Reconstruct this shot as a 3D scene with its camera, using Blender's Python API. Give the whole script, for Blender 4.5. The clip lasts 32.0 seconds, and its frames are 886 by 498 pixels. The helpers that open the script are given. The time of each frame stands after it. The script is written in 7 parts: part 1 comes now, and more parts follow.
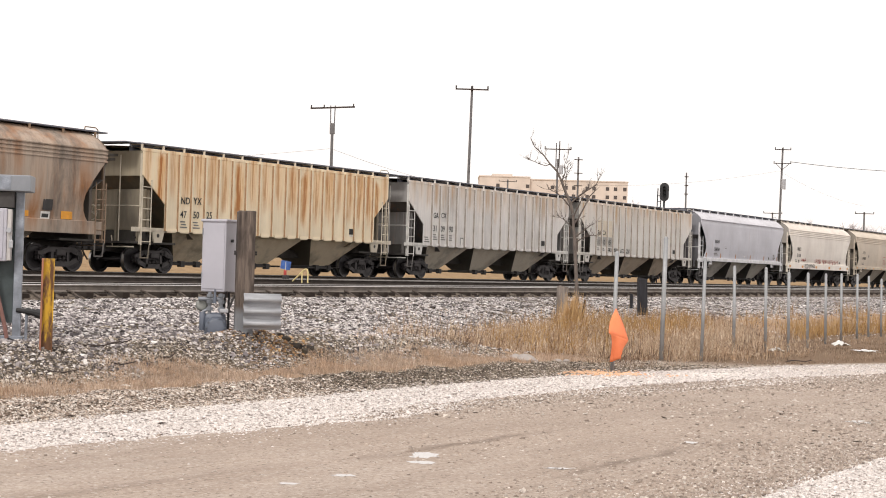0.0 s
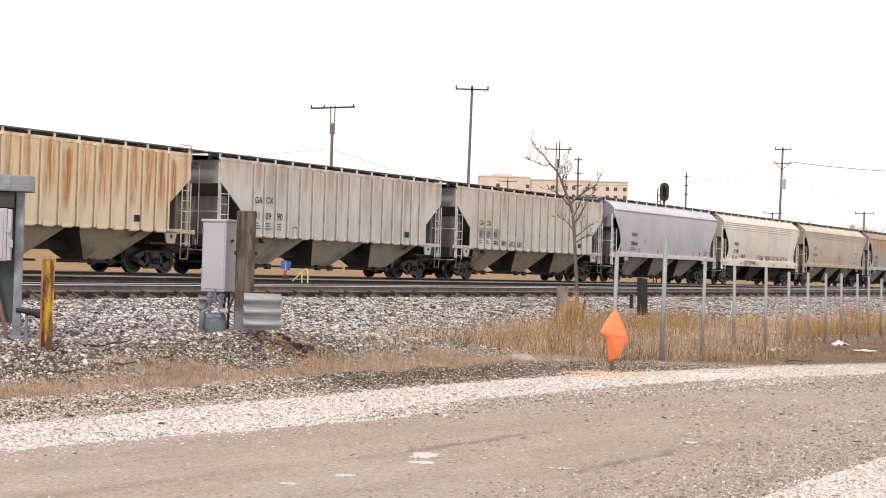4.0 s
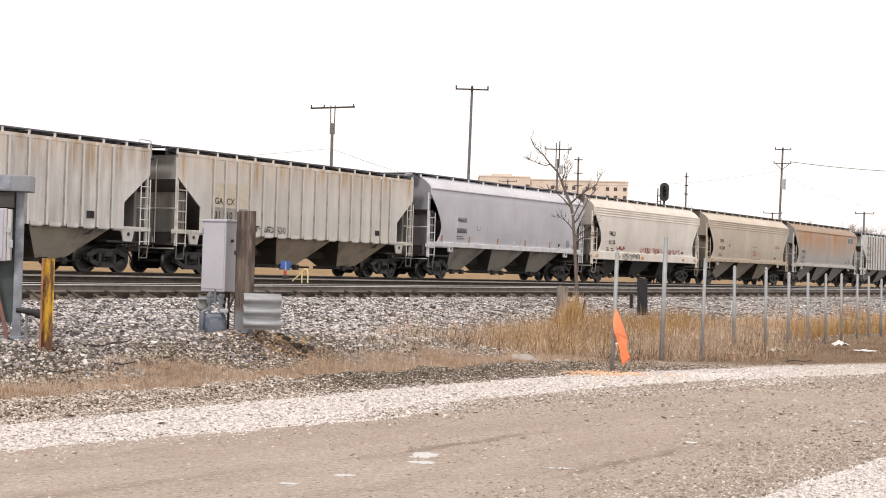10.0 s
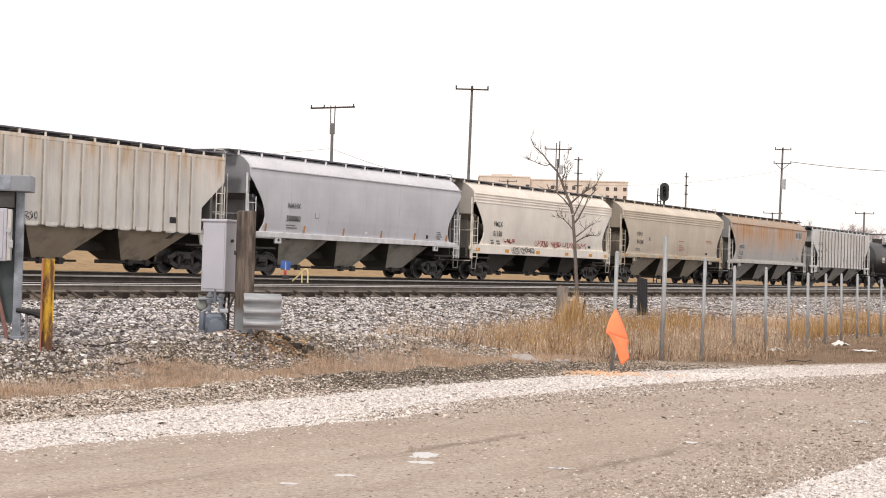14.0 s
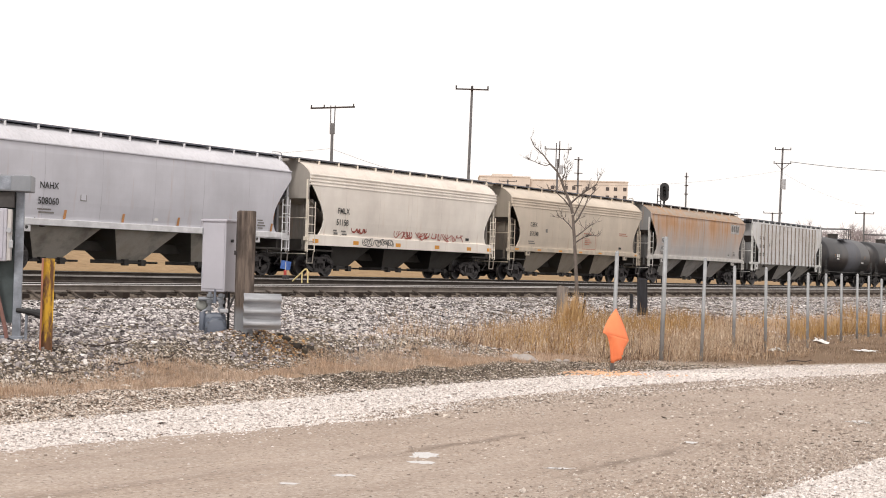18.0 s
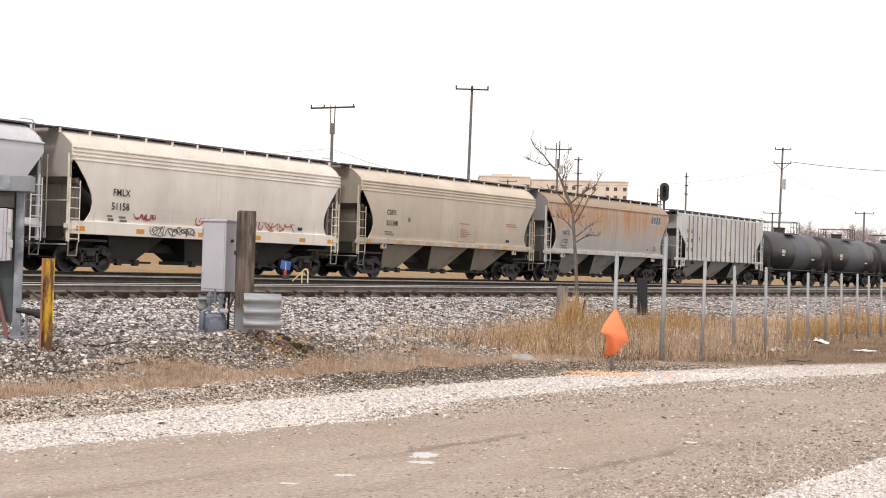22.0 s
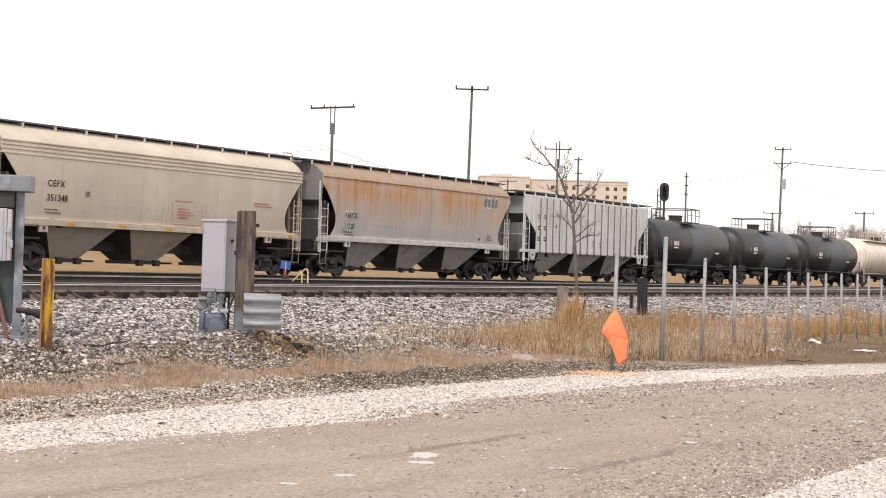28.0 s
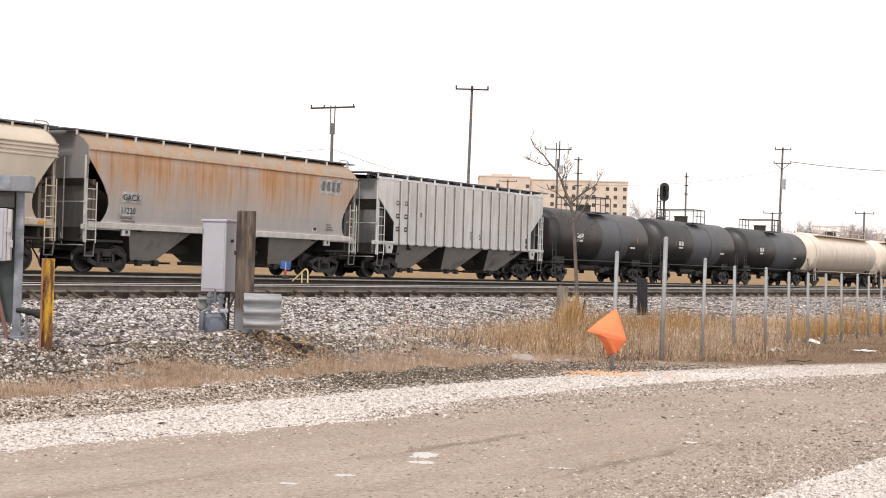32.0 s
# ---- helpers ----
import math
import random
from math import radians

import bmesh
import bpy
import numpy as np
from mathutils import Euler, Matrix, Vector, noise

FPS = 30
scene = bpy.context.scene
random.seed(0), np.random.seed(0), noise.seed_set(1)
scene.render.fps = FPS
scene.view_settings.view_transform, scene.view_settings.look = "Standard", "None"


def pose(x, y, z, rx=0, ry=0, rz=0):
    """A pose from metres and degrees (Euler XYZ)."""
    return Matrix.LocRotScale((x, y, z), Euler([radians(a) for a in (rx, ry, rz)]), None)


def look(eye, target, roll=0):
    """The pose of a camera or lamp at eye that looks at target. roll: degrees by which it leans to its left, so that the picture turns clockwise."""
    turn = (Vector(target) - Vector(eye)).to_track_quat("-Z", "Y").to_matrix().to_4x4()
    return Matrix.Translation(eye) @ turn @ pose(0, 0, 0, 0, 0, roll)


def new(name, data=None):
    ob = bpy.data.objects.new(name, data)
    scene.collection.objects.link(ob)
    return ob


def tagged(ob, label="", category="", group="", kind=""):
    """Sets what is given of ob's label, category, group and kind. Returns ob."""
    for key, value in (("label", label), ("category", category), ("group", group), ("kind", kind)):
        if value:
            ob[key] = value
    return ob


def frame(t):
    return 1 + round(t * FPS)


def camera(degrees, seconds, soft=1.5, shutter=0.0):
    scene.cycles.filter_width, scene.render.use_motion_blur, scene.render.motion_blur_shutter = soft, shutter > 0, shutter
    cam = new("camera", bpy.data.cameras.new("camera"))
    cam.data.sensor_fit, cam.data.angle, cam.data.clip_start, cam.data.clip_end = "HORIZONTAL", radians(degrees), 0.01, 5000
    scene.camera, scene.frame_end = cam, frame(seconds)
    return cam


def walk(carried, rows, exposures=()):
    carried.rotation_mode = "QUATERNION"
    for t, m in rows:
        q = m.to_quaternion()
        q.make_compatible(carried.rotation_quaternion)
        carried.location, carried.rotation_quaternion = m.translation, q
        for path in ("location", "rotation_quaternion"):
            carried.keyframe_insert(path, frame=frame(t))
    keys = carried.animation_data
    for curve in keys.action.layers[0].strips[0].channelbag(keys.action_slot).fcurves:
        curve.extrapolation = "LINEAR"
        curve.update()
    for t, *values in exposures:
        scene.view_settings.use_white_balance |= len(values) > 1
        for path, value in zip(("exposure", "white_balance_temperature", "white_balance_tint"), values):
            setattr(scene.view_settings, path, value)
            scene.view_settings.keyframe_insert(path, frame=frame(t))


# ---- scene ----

from functools import lru_cache

# ---- camera: it stands still on a tripod beside the gravel road ----
LENS = 30.66
EYE = (0.0, 0.0, 1.65)
CAM_POSE = look(EYE, (0.0, 100.0, 1.65 + 1.2567), 1.7)
cam = camera(LENS, 32.0, soft=1.0)
walk(cam, [(0.0, CAM_POSE), (32.0, CAM_POSE)], exposures=[(0.0, 0.0), (32.0, 0.0)])

# ---- the plan: D metres from the camera towards the tracks, S metres along them ----
TURN = radians(30.07)
ALONG = Vector((math.sin(TURN), math.cos(TURN), 0))
ACROSS = Vector((-math.cos(TURN), math.sin(TURN), 0))
TRACK_TURN = 90 - 30.07
SPEED = 3.376
TRAIN_D = 38.9


def place(d, s, z=0.0):
    v = ACROSS * d + ALONG * s
    return Vector((v.x, v.y, z))


# ---- world and sun: bright, evenly overcast spring day ----
world = bpy.data.worlds.new("World")
scene.world = world
world.use_nodes = True
wn, wl = world.node_tree.nodes, world.node_tree.links
wn.clear()
sky = wn.new("ShaderNodeTexSky")
sky.sky_type = "NISHITA"
sky.sun_disc = False
sky.sun_elevation = radians(43)
sky.sun_rotation = radians(196.4)
sky.air_density, sky.dust_density, sky.ozone_density = 1.0, 2.0, 1.0
veil = wn.new("ShaderNodeHueSaturation")
veil.inputs["Saturation"].default_value = 0.25
cloud = wn.new("ShaderNodeMix")
cloud.data_type = "RGBA"
cloud.inputs[0].default_value = 0.78
cloud.inputs[7].default_value = (8.6, 8.0, 7.65, 1)
back = wn.new("ShaderNodeBackground")
back.inputs["Strength"].default_value = 0.15
wout = wn.new("ShaderNodeOutputWorld")
wl.new(sky.outputs[0], veil.inputs["Color"])
wl.new(veil.outputs[0], cloud.inputs[6])
wl.new(cloud.outputs[2], back.inputs["Color"])
wl.new(back.outputs[0], wout.inputs["Surface"])

sun = new("sun", bpy.data.lights.new("sun", "SUN"))
sun.data.energy = 1.7
sun.data.angle = radians(9)
sun.data.color = (1.0, 0.94, 0.88)
sun.matrix_world = look((-15, -51, 50), (0, 0, 0))


# ---- materials ----
def nodes_of(name):
    m = bpy.data.materials.new(name)
    m.use_nodes = True
    nt = m.node_tree
    return m, nt, nt.nodes["Principled BSDF"]


def link(nt, a, b):
    nt.links.new(a, b)


def noise_node(nt, vec, scale, detail=6, rough=0.6):
    n = nt.nodes.new("ShaderNodeTexNoise")
    n.inputs["Scale"].default_value = scale
    n.inputs["Detail"].default_value = detail
    n.inputs["Roughness"].default_value = rough
    if vec is not None:
        link(nt, vec, n.inputs["Vector"])
    return n.outputs["Fac"]


def ramp(nt, fac, *stops):
    r = nt.nodes.new("ShaderNodeValToRGB")
    el = r.color_ramp.elements
    while len(el) < len(stops):
        el.new(0.5)
    for e, (p, c) in zip(el, stops):
        e.position = p
        e.color = (c, c, c, 1) if isinstance(c, (int, float)) else (*c, 1)
    link(nt, fac, r.inputs[0])
    return r.outputs[0]


def mix(nt, fac, a, b, how="MIX"):
    n = nt.nodes.new("ShaderNodeMix")
    n.data_type, n.blend_type = "RGBA", how
    for sock, v in ((n.inputs[0], fac), (n.inputs[6], a), (n.inputs[7], b)):
        if hasattr(v, "is_output"):
            link(nt, v, sock)
        elif isinstance(v, (int, float)):
            sock.default_value = v
        else:
            sock.default_value = (*v, 1)
    return n.outputs[2]


def maths(nt, op, a, b=0.0, clamp=False):
    n = nt.nodes.new("ShaderNodeMath")
    n.operation, n.use_clamp = op, clamp
    for sock, v in ((n.inputs[0], a), (n.inputs[1], b)):
        if hasattr(v, "is_output"):
            link(nt, v, sock)
        else:
            sock.default_value = v
    return n.outputs[0]


def soft_step(nt, value, a, b):
    n = nt.nodes.new("ShaderNodeMapRange")
    n.interpolation_type = "SMOOTHSTEP"
    n.inputs["From Min"].default_value = a
    n.inputs["From Max"].default_value = b
    link(nt, value, n.inputs["Value"])
    return n.outputs[0]


def bump(nt, bsdf, height, strength=0.4, distance=0.02):
    b = nt.nodes.new("ShaderNodeBump")
    b.inputs["Strength"].default_value = strength
    b.inputs["Distance"].default_value = distance
    link(nt, height, b.inputs["Height"])
    link(nt, b.outputs[0], bsdf.inputs["Normal"])


def coords(nt, scale=(1, 1, 1), which="Object", offset=(0, 0, 0)):
    tc = nt.nodes.new("ShaderNodeTexCoord")
    mp = nt.nodes.new("ShaderNodeMapping")
    mp.inputs["Scale"].default_value = scale
    mp.inputs["Location"].default_value = offset
    link(nt, tc.outputs[which], mp.inputs["Vector"])
    return mp.outputs[0]


def world_coords(nt, scale=(1, 1, 1)):
    g = nt.nodes.new("ShaderNodeNewGeometry")
    mp = nt.nodes.new("ShaderNodeMapping")
    mp.inputs["Scale"].default_value = scale
    link(nt, g.outputs["Position"], mp.inputs["Vector"])
    return mp.outputs[0]


def simple(name, colour, rough=0.6, metal=0.0, vary=0.25, scale=6.0, relief=0.15, which="Object", sheen=0.5):
    """A plain surface with two scales of tone and a fine relief."""
    m, nt, b = nodes_of(name)
    v = coords(nt, which=which)
    fine = noise_node(nt, v, scale * 6, 5, 0.65)
    broad = noise_node(nt, v, scale * 0.6, 4, 0.5)
    dark = tuple(c * (1 - vary) for c in colour)
    light = tuple(min(1, c * (1 + vary)) for c in colour)
    c1 = mix(nt, ramp(nt, broad, (0.3, 0.0), (0.7, 1.0)), dark, light)
    c2 = mix(nt, ramp(nt, fine, (0.35, 0.0), (0.65, 0.35)), c1, dark)
    link(nt, c2, b.inputs["Base Color"])
    b.inputs["Roughness"].default_value = rough
    b.inputs["Metallic"].default_value = metal
    b.inputs["Specular IOR Level"].default_value = sheen
    bump(nt, b, fine, relief, 0.01)
    return m


def paint(name, colour, rust=0.2, dirt=0.25, seed=0.0, rust_colour=(0.30, 0.14, 0.05), low=0.0, streak=1.0, wash=0.0, length=0.22, panel=None, smear=0.0, smear_grain=(0.9, 0.9, 0.28)):
    """Old wagon paint: rust blooms and runs, streaks of road dirt, faded patches. low: how far the rust holds to the top.
    panel: half span, number, strength and tones of runs of rust, one down the middle of each pressed panel. smear: dark soot."""
    m, nt, b = nodes_of(name)
    v = coords(nt, offset=(seed, seed * 0.7, 0))
    runs = coords(nt, (2.6 * streak, 2.6 * streak, length), offset=(seed * 3, 0, 0))
    thin = coords(nt, (9, 9, 0.5), offset=(seed, 5, 0))
    a = noise_node(nt, runs, 1.0, 6, 0.62)
    c = noise_node(nt, v, 0.55, 5, 0.55)
    d = noise_node(nt, thin, 1.0, 4, 0.6)
    g = noise_node(nt, v, 30, 4, 0.7)
    fade = mix(nt, ramp(nt, c, (0.3, 0.0), (0.72, 1.0)), tuple(k * 0.86 for k in colour), tuple(min(1, k * 1.08) for k in colour))
    grime = mix(nt, ramp(nt, d, (0.42, 0.0), (0.75, dirt)), fade, tuple(k * 0.42 + 0.02 for k in colour))
    spot = maths(nt, "MULTIPLY", ramp(nt, a, (0.60 - 0.15 * rust, 0.0), (0.73 - 0.12 * rust, 1.0)), ramp(nt, c, (0.34, 0.15), (0.6, min(1.0, 0.35 + rust))))
    if low:
        sep = nt.nodes.new("ShaderNodeSeparateXYZ")
        link(nt, coords(nt), sep.inputs[0])
        hold = nt.nodes.new("ShaderNodeMapRange")
        hold.inputs["From Min"].default_value = low
        hold.inputs["From Max"].default_value = low + 1.5
        hold.inputs["To Min"].default_value = 0.12
        link(nt, sep.outputs["Z"], hold.inputs["Value"])
        spot = maths(nt, "MULTIPLY", spot, hold.outputs[0])
        if wash:
            veil_of = maths(nt, "MULTIPLY", hold.outputs[0], ramp(nt, mix(nt, 0.5, c, a), (0.36, 0.25 * wash), (0.56, wash)))
            grime = mix(nt, veil_of, grime, tuple(min(1.0, k * 1.75) for k in rust_colour))
    rustc = mix(nt, g, rust_colour, tuple(k * 1.7 for k in rust_colour))
    out = mix(nt, spot, grime, rustc)
    if panel:
        span, count, strength, z_top, z_low, halo, core = panel
        xyz = nt.nodes.new("ShaderNodeSeparateXYZ")
        link(nt, coords(nt), xyz.inputs[0])
        e = maths(nt, "DIVIDE", xyz.outputs["X"], span)
        cube = maths(nt, "MULTIPLY", maths(nt, "MULTIPLY", e, e), maths(nt, "MULTIPLY", e, 0.09))
        even = maths(nt, "MULTIPLY", maths(nt, "ADD", maths(nt, "DIVIDE", maths(nt, "ADD", e, cube), 1.09), 1.0), count / 2)
        lot = nt.nodes.new("ShaderNodeTexWhiteNoise")
        lot.noise_dimensions = "1D"
        link(nt, maths(nt, "FLOOR", maths(nt, "ADD", even, seed * 10.0)), lot.inputs["W"])
        thread = noise_node(nt, coords(nt, (6, 6, 0.75), offset=(seed * 2, 1, 0)), 1.0, 6, 0.7)
        blotch = noise_node(nt, coords(nt, (1.7, 1.7, 0.9), offset=(seed, 7, 2)), 1.0, 5, 0.6)
        streaks = noise_node(nt, coords(nt, (10, 10, 0.45), offset=(seed * 4, 3, 0)), 1.0, 4, 0.6)
        shift = maths(nt, "ADD", maths(nt, "MULTIPLY", maths(nt, "SUBTRACT", thread, 0.5), 0.55), maths(nt, "MULTIPLY", maths(nt, "SUBTRACT", blotch, 0.5), 0.5))
        mid = maths(nt, "ABSOLUTE", maths(nt, "ADD", maths(nt, "SUBTRACT", maths(nt, "FRACT", even), 0.5), shift))
        drop = maths(nt, "ADD", xyz.outputs["Z"], maths(nt, "ADD", maths(nt, "MULTIPLY", maths(nt, "SUBTRACT", lot.outputs["Value"], 0.5), 0.9), maths(nt, "MULTIPLY", maths(nt, "SUBTRACT", blotch, 0.5), 1.6)))
        body_of = maths(nt, "MULTIPLY", soft_step(nt, drop, z_low, z_low + 1.1), maths(nt, "SUBTRACT", 1.0, soft_step(nt, drop, z_top - 0.4, z_top)))
        hold_of = maths(nt, "MULTIPLY", body_of, maths(nt, "ADD", maths(nt, "MULTIPLY", lot.outputs["Value"], 0.6), 0.4))
        wide = maths(nt, "MULTIPLY", maths(nt, "SUBTRACT", 1.0, soft_step(nt, mid, 0.1, 0.48)), hold_of)
        slim = maths(nt, "MULTIPLY", maths(nt, "SUBTRACT", 1.0, soft_step(nt, mid, 0.02, 0.34)), hold_of)
        out = mix(nt, maths(nt, "MULTIPLY", wide, ramp(nt, streaks, (0.3, 0.35 * strength), (0.6, strength))), out, halo)
        out = mix(nt, maths(nt, "MULTIPLY", slim, ramp(nt, streaks, (0.40, 0.0), (0.52, strength))), out, core)
    if smear:
        soot = noise_node(nt, coords(nt, smear_grain, offset=(seed * 5, 2, 1)), 1.0, 7, 0.68)
        out = mix(nt, ramp(nt, soot, (0.45, 0.0), (0.66, smear)), out, (0.085, 0.075, 0.066))
    link(nt, out, b.inputs["Base Color"])
    b.inputs["Roughness"].default_value = 0.62
    bump(nt, b, g, 0.08, 0.006)
    return m


M = {}
M["steel_dark"] = simple("under_frame_black", (0.048, 0.044, 0.043), 0.75, 0.0, 0.4, 3)
M["wheel"] = simple("wheel_steel", (0.042, 0.038, 0.040), 0.42, 0.4, 0.4, 4)
M["tread"] = simple("wheel_tread_bright", (0.45, 0.43, 0.41), 0.3, 0.9, 0.15, 4)
M["truck"] = simple("truck_dusty_iron", (0.060, 0.054, 0.054), 0.6, 0.2, 0.4, 4)
M["rail_side"] = simple("rail_rusty_side", (0.065, 0.054, 0.047), 0.8, 0.1, 0.3, 5, sheen=0.2)
M["rail_web"] = simple("rail_dusty_web", (0.20, 0.175, 0.155), 0.8, 0.1, 0.3, 5, sheen=0.2)
M["rail_worn"] = simple("rail_worn_head", (0.66, 0.64, 0.62), 0.38, 0.9, 0.15, 2)
M["rail_dull"] = simple("rail_dull_head", (0.44, 0.42, 0.40), 0.45, 0.8, 0.2, 2)
M["rail_head"] = simple("rail_polished_head", (0.86, 0.84, 0.82), 0.3, 1.0, 0.1, 2)
M["tie"] = simple("tie_creosoted_wood", (0.06, 0.049, 0.042), 0.9, 0, 0.4, 3, sheen=0.1)
M["tie_end"] = simple("tie_weathered_end", (0.045, 0.035, 0.03), 0.9, 0, 0.5, 5, sheen=0.1)
M["grate"] = simple("running_board_grating", (0.15, 0.16, 0.195), 0.7, 0.2, 0.3, 4)
M["galv"] = simple("galvanised_steel", (0.43, 0.44, 0.465), 0.6, 0.35, 0.18, 5)
M["cabinet"] = simple("cabinet_grey_paint", (0.44, 0.435, 0.485), 0.5, 0.0, 0.07, 3, 0.05)
M["cabinet_dark"] = simple("cabinet_blue_grey_paint", (0.22, 0.235, 0.26), 0.5, 0.0, 0.12, 4, 0.05)
M["black"] = simple("black_rubber", (0.02, 0.02, 0.022), 0.6, 0, 0.3, 5)
M["pole_wood"] = simple("weathered_pole_wood", (0.15, 0.147, 0.152), 0.9, 0, 0.3, 3)
M["white_plastic"] = simple("white_plastic", (0.8, 0.8, 0.8), 0.5, 0, 0.05, 5)
M["ink"] = simple("black_stencil_paint", (0.03, 0.03, 0.03), 0.7, 0, 0.3, 8)
M["ink_faded"] = simple("faded_grey_stencil_paint", (0.2, 0.19, 0.18), 0.8, 0, 0.3, 8)
M["ink_white"] = simple("white_stencil_paint", (0.75, 0.74, 0.72), 0.7, 0, 0.15, 8)


# ---- mesh helpers ----
def part(name, bm, material, parent=None, label="", m=None, smooth=False):
    """Links a bmesh, or a mesh that others share, as one object."""
    if isinstance(bm, bmesh.types.BMesh):
        me = bpy.data.meshes.new(name)
        bm.normal_update()
        bm.to_mesh(me)
        bm.free()
        if smooth:
            me.shade_smooth()
        for k in (material if isinstance(material, (list, tuple)) else [material]):
            me.materials.append(k)
    else:
        me = bm
    ob = new(name, me)
    if parent:
        ob.parent = parent
    if m is not None:
        ob.matrix_basis = m
    if label:
        ob["label"] = label
    return ob


def box(bm, x0, x1, y0, y1, z0, z1, bevel=0.0, mat=0):
    r = bmesh.ops.create_cube(bm, size=1)
    vs = r["verts"]
    for v in vs:
        v.co = Vector((x0 + (v.co.x + 0.5) * (x1 - x0), y0 + (v.co.y + 0.5) * (y1 - y0), z0 + (v.co.z + 0.5) * (z1 - z0)))
    fs = list({f for v in vs for f in v.link_faces})
    for f in fs:
        f.material_index = mat
    if bevel:
        es = list({e for v in vs for e in v.link_edges})
        g = bmesh.ops.bevel(bm, geom=es, offset=bevel, segments=2, affect="EDGES", profile=0.5)
        for f in g["faces"]:
            f.material_index = mat
    return vs


def rod(bm, a, b, r0, r1=None, seg=8, mat=0, caps=True):
    """A round bar from a to b."""
    r1 = r0 if r1 is None else r1
    a, b = Vector(a), Vector(b)
    d = b - a
    m = Matrix.Translation((a + b) / 2) @ d.to_track_quat("Z", "Y").to_matrix().to_4x4()
    g = bmesh.ops.create_cone(bm, cap_ends=caps, segments=seg, radius1=r0, radius2=r1, depth=d.length, matrix=m)
    for f in {f for v in g["verts"] for f in v.link_faces}:
        f.material_index = mat
    return g["verts"]


def prism(bm, outline, y0, y1, mat=0):
    """A flat outline of (x, z) pairs drawn out from y0 to y1."""
    a = [bm.verts.new((x, y0, z)) for x, z in outline]
    b = [bm.verts.new((x, y1, z)) for x, z in outline]
    n = len(a)
    fs = [bm.faces.new(a), bm.faces.new(b[::-1])]
    for i in range(n):
        fs.append(bm.faces.new((a[i], b[i], b[(i + 1) % n], a[(i + 1) % n])))
    bmesh.ops.recalc_face_normals(bm, faces=fs)
    for f in fs:
        f.material_index = mat
    return fs


def sheet(bm, rows, mat=0):
    """A skin through rows of points, each row with the same number."""
    vs = [[bm.verts.new(p) for p in row] for row in rows]
    out = []
    for i in range(len(vs) - 1):
        for j in range(len(vs[0]) - 1):
            f = bm.faces.new((vs[i][j], vs[i][j + 1], vs[i + 1][j + 1], vs[i + 1][j]))
            f.material_index = mat
            out.append(f)
    return out


def B():
    return bmesh.new()


def step(a, b, x):
    t = min(1.0, max(0.0, (x - a) / (b - a)))
    return t * t * (3 - 2 * t)


# ---- the lie of the land ----
NEAR_SIDE = ((-9999, 0), (11.55, 0), (11.8, 0.05), (12.02, 0.15), (12.2, 0.175), (12.45, 0.13), (12.9, 0.19), (13.2, 0.3), (13.8, 0.58), (17, 0.68), (22.6, 0.79), (23.3, 0.72), (23.95, 0.68), (24.3, 0.855), (24.5, 0.89), (26.7, 0.89), (27.6, 0.80),
             (40.2, 0.70), (42.5, 0.75), (48, 1.3), (57, 2.45), (66, 2.95), (120, 3.1), (9999, 3.1))
FAR_SIDE = ((-9999, 0), (11.6, 0), (14.5, 0.03), (16.5, 0.14), (18.2, 0.42), (22.2, 0.86), (23.3, 0.80), (23.95, 0.76), (24.3, 0.86), (24.5, 0.89), (26.7, 0.89), (27.6, 0.80),
            (40.2, 0.70), (42.5, 0.75), (48, 1.3), (57, 2.45), (66, 2.95), (120, 3.1), (9999, 3.1))


def height(d, s):
    k = step(21, 30, s)
    a = np.interp(d, [p[0] for p in NEAR_SIDE], [p[1] for p in NEAR_SIDE])
    b = np.interp(d, [p[0] for p in FAR_SIDE], [p[1] for p in FAR_SIDE])
    z = float(a * (1 - k) + b * k)
    if -5 < d < 40 and -20 < s < 140:
        p = Vector((d * 0.9, s * 0.9, 0))
        rough = step(11.5, 12.4, d) * (1 - step(22.0, 23.0, d))
        z += 0.05 * noise.noise(p) * rough + 0.035 * noise.noise(p * 3.1) * rough + 0.008 * noise.noise(p * 0.6)
        crest = math.exp(-((d - 12.2) / 0.22) ** 2) * (1 - k)
        z += crest * (0.07 * noise.noise(Vector((s * 1.1, 5, 2))) + 0.04 * noise.noise(Vector((s * 3.3, 8, d * 2))))
        z += 0.19 * math.exp(-((d - 13.6) / 0.38) ** 2 - ((s - 18.4) / 0.75) ** 2)
        z += 0.0023 * max(0.0, min(s, 90) - 20) * step(23.4, 24.2, d) * (1 - step(26.8, 27.6, d))
    return z


def road_edge(s):
    return 11.62 - 0.0165 * max(s - 19.0, 0.0) ** 2


def track_mask(nt):
    """The D and S of a point, as two numbers."""
    g = nt.nodes.new("ShaderNodeNewGeometry")
    out = []
    for axis in (ACROSS, ALONG):
        n = nt.nodes.new("ShaderNodeVectorMath")
        n.operation = "DOT_PRODUCT"
        link(nt, g.outputs["Position"], n.inputs[0])
        n.inputs[1].default_value = axis
        out.append(n.outputs["Value"])
    return out


def cells(nt, vec, scale, feature="F1", out="Color"):
    n = nt.nodes.new("ShaderNodeTexVoronoi")
    n.feature = feature
    n.inputs["Scale"].default_value = scale
    link(nt, vec, n.inputs["Vector"])
    return n.outputs[out]


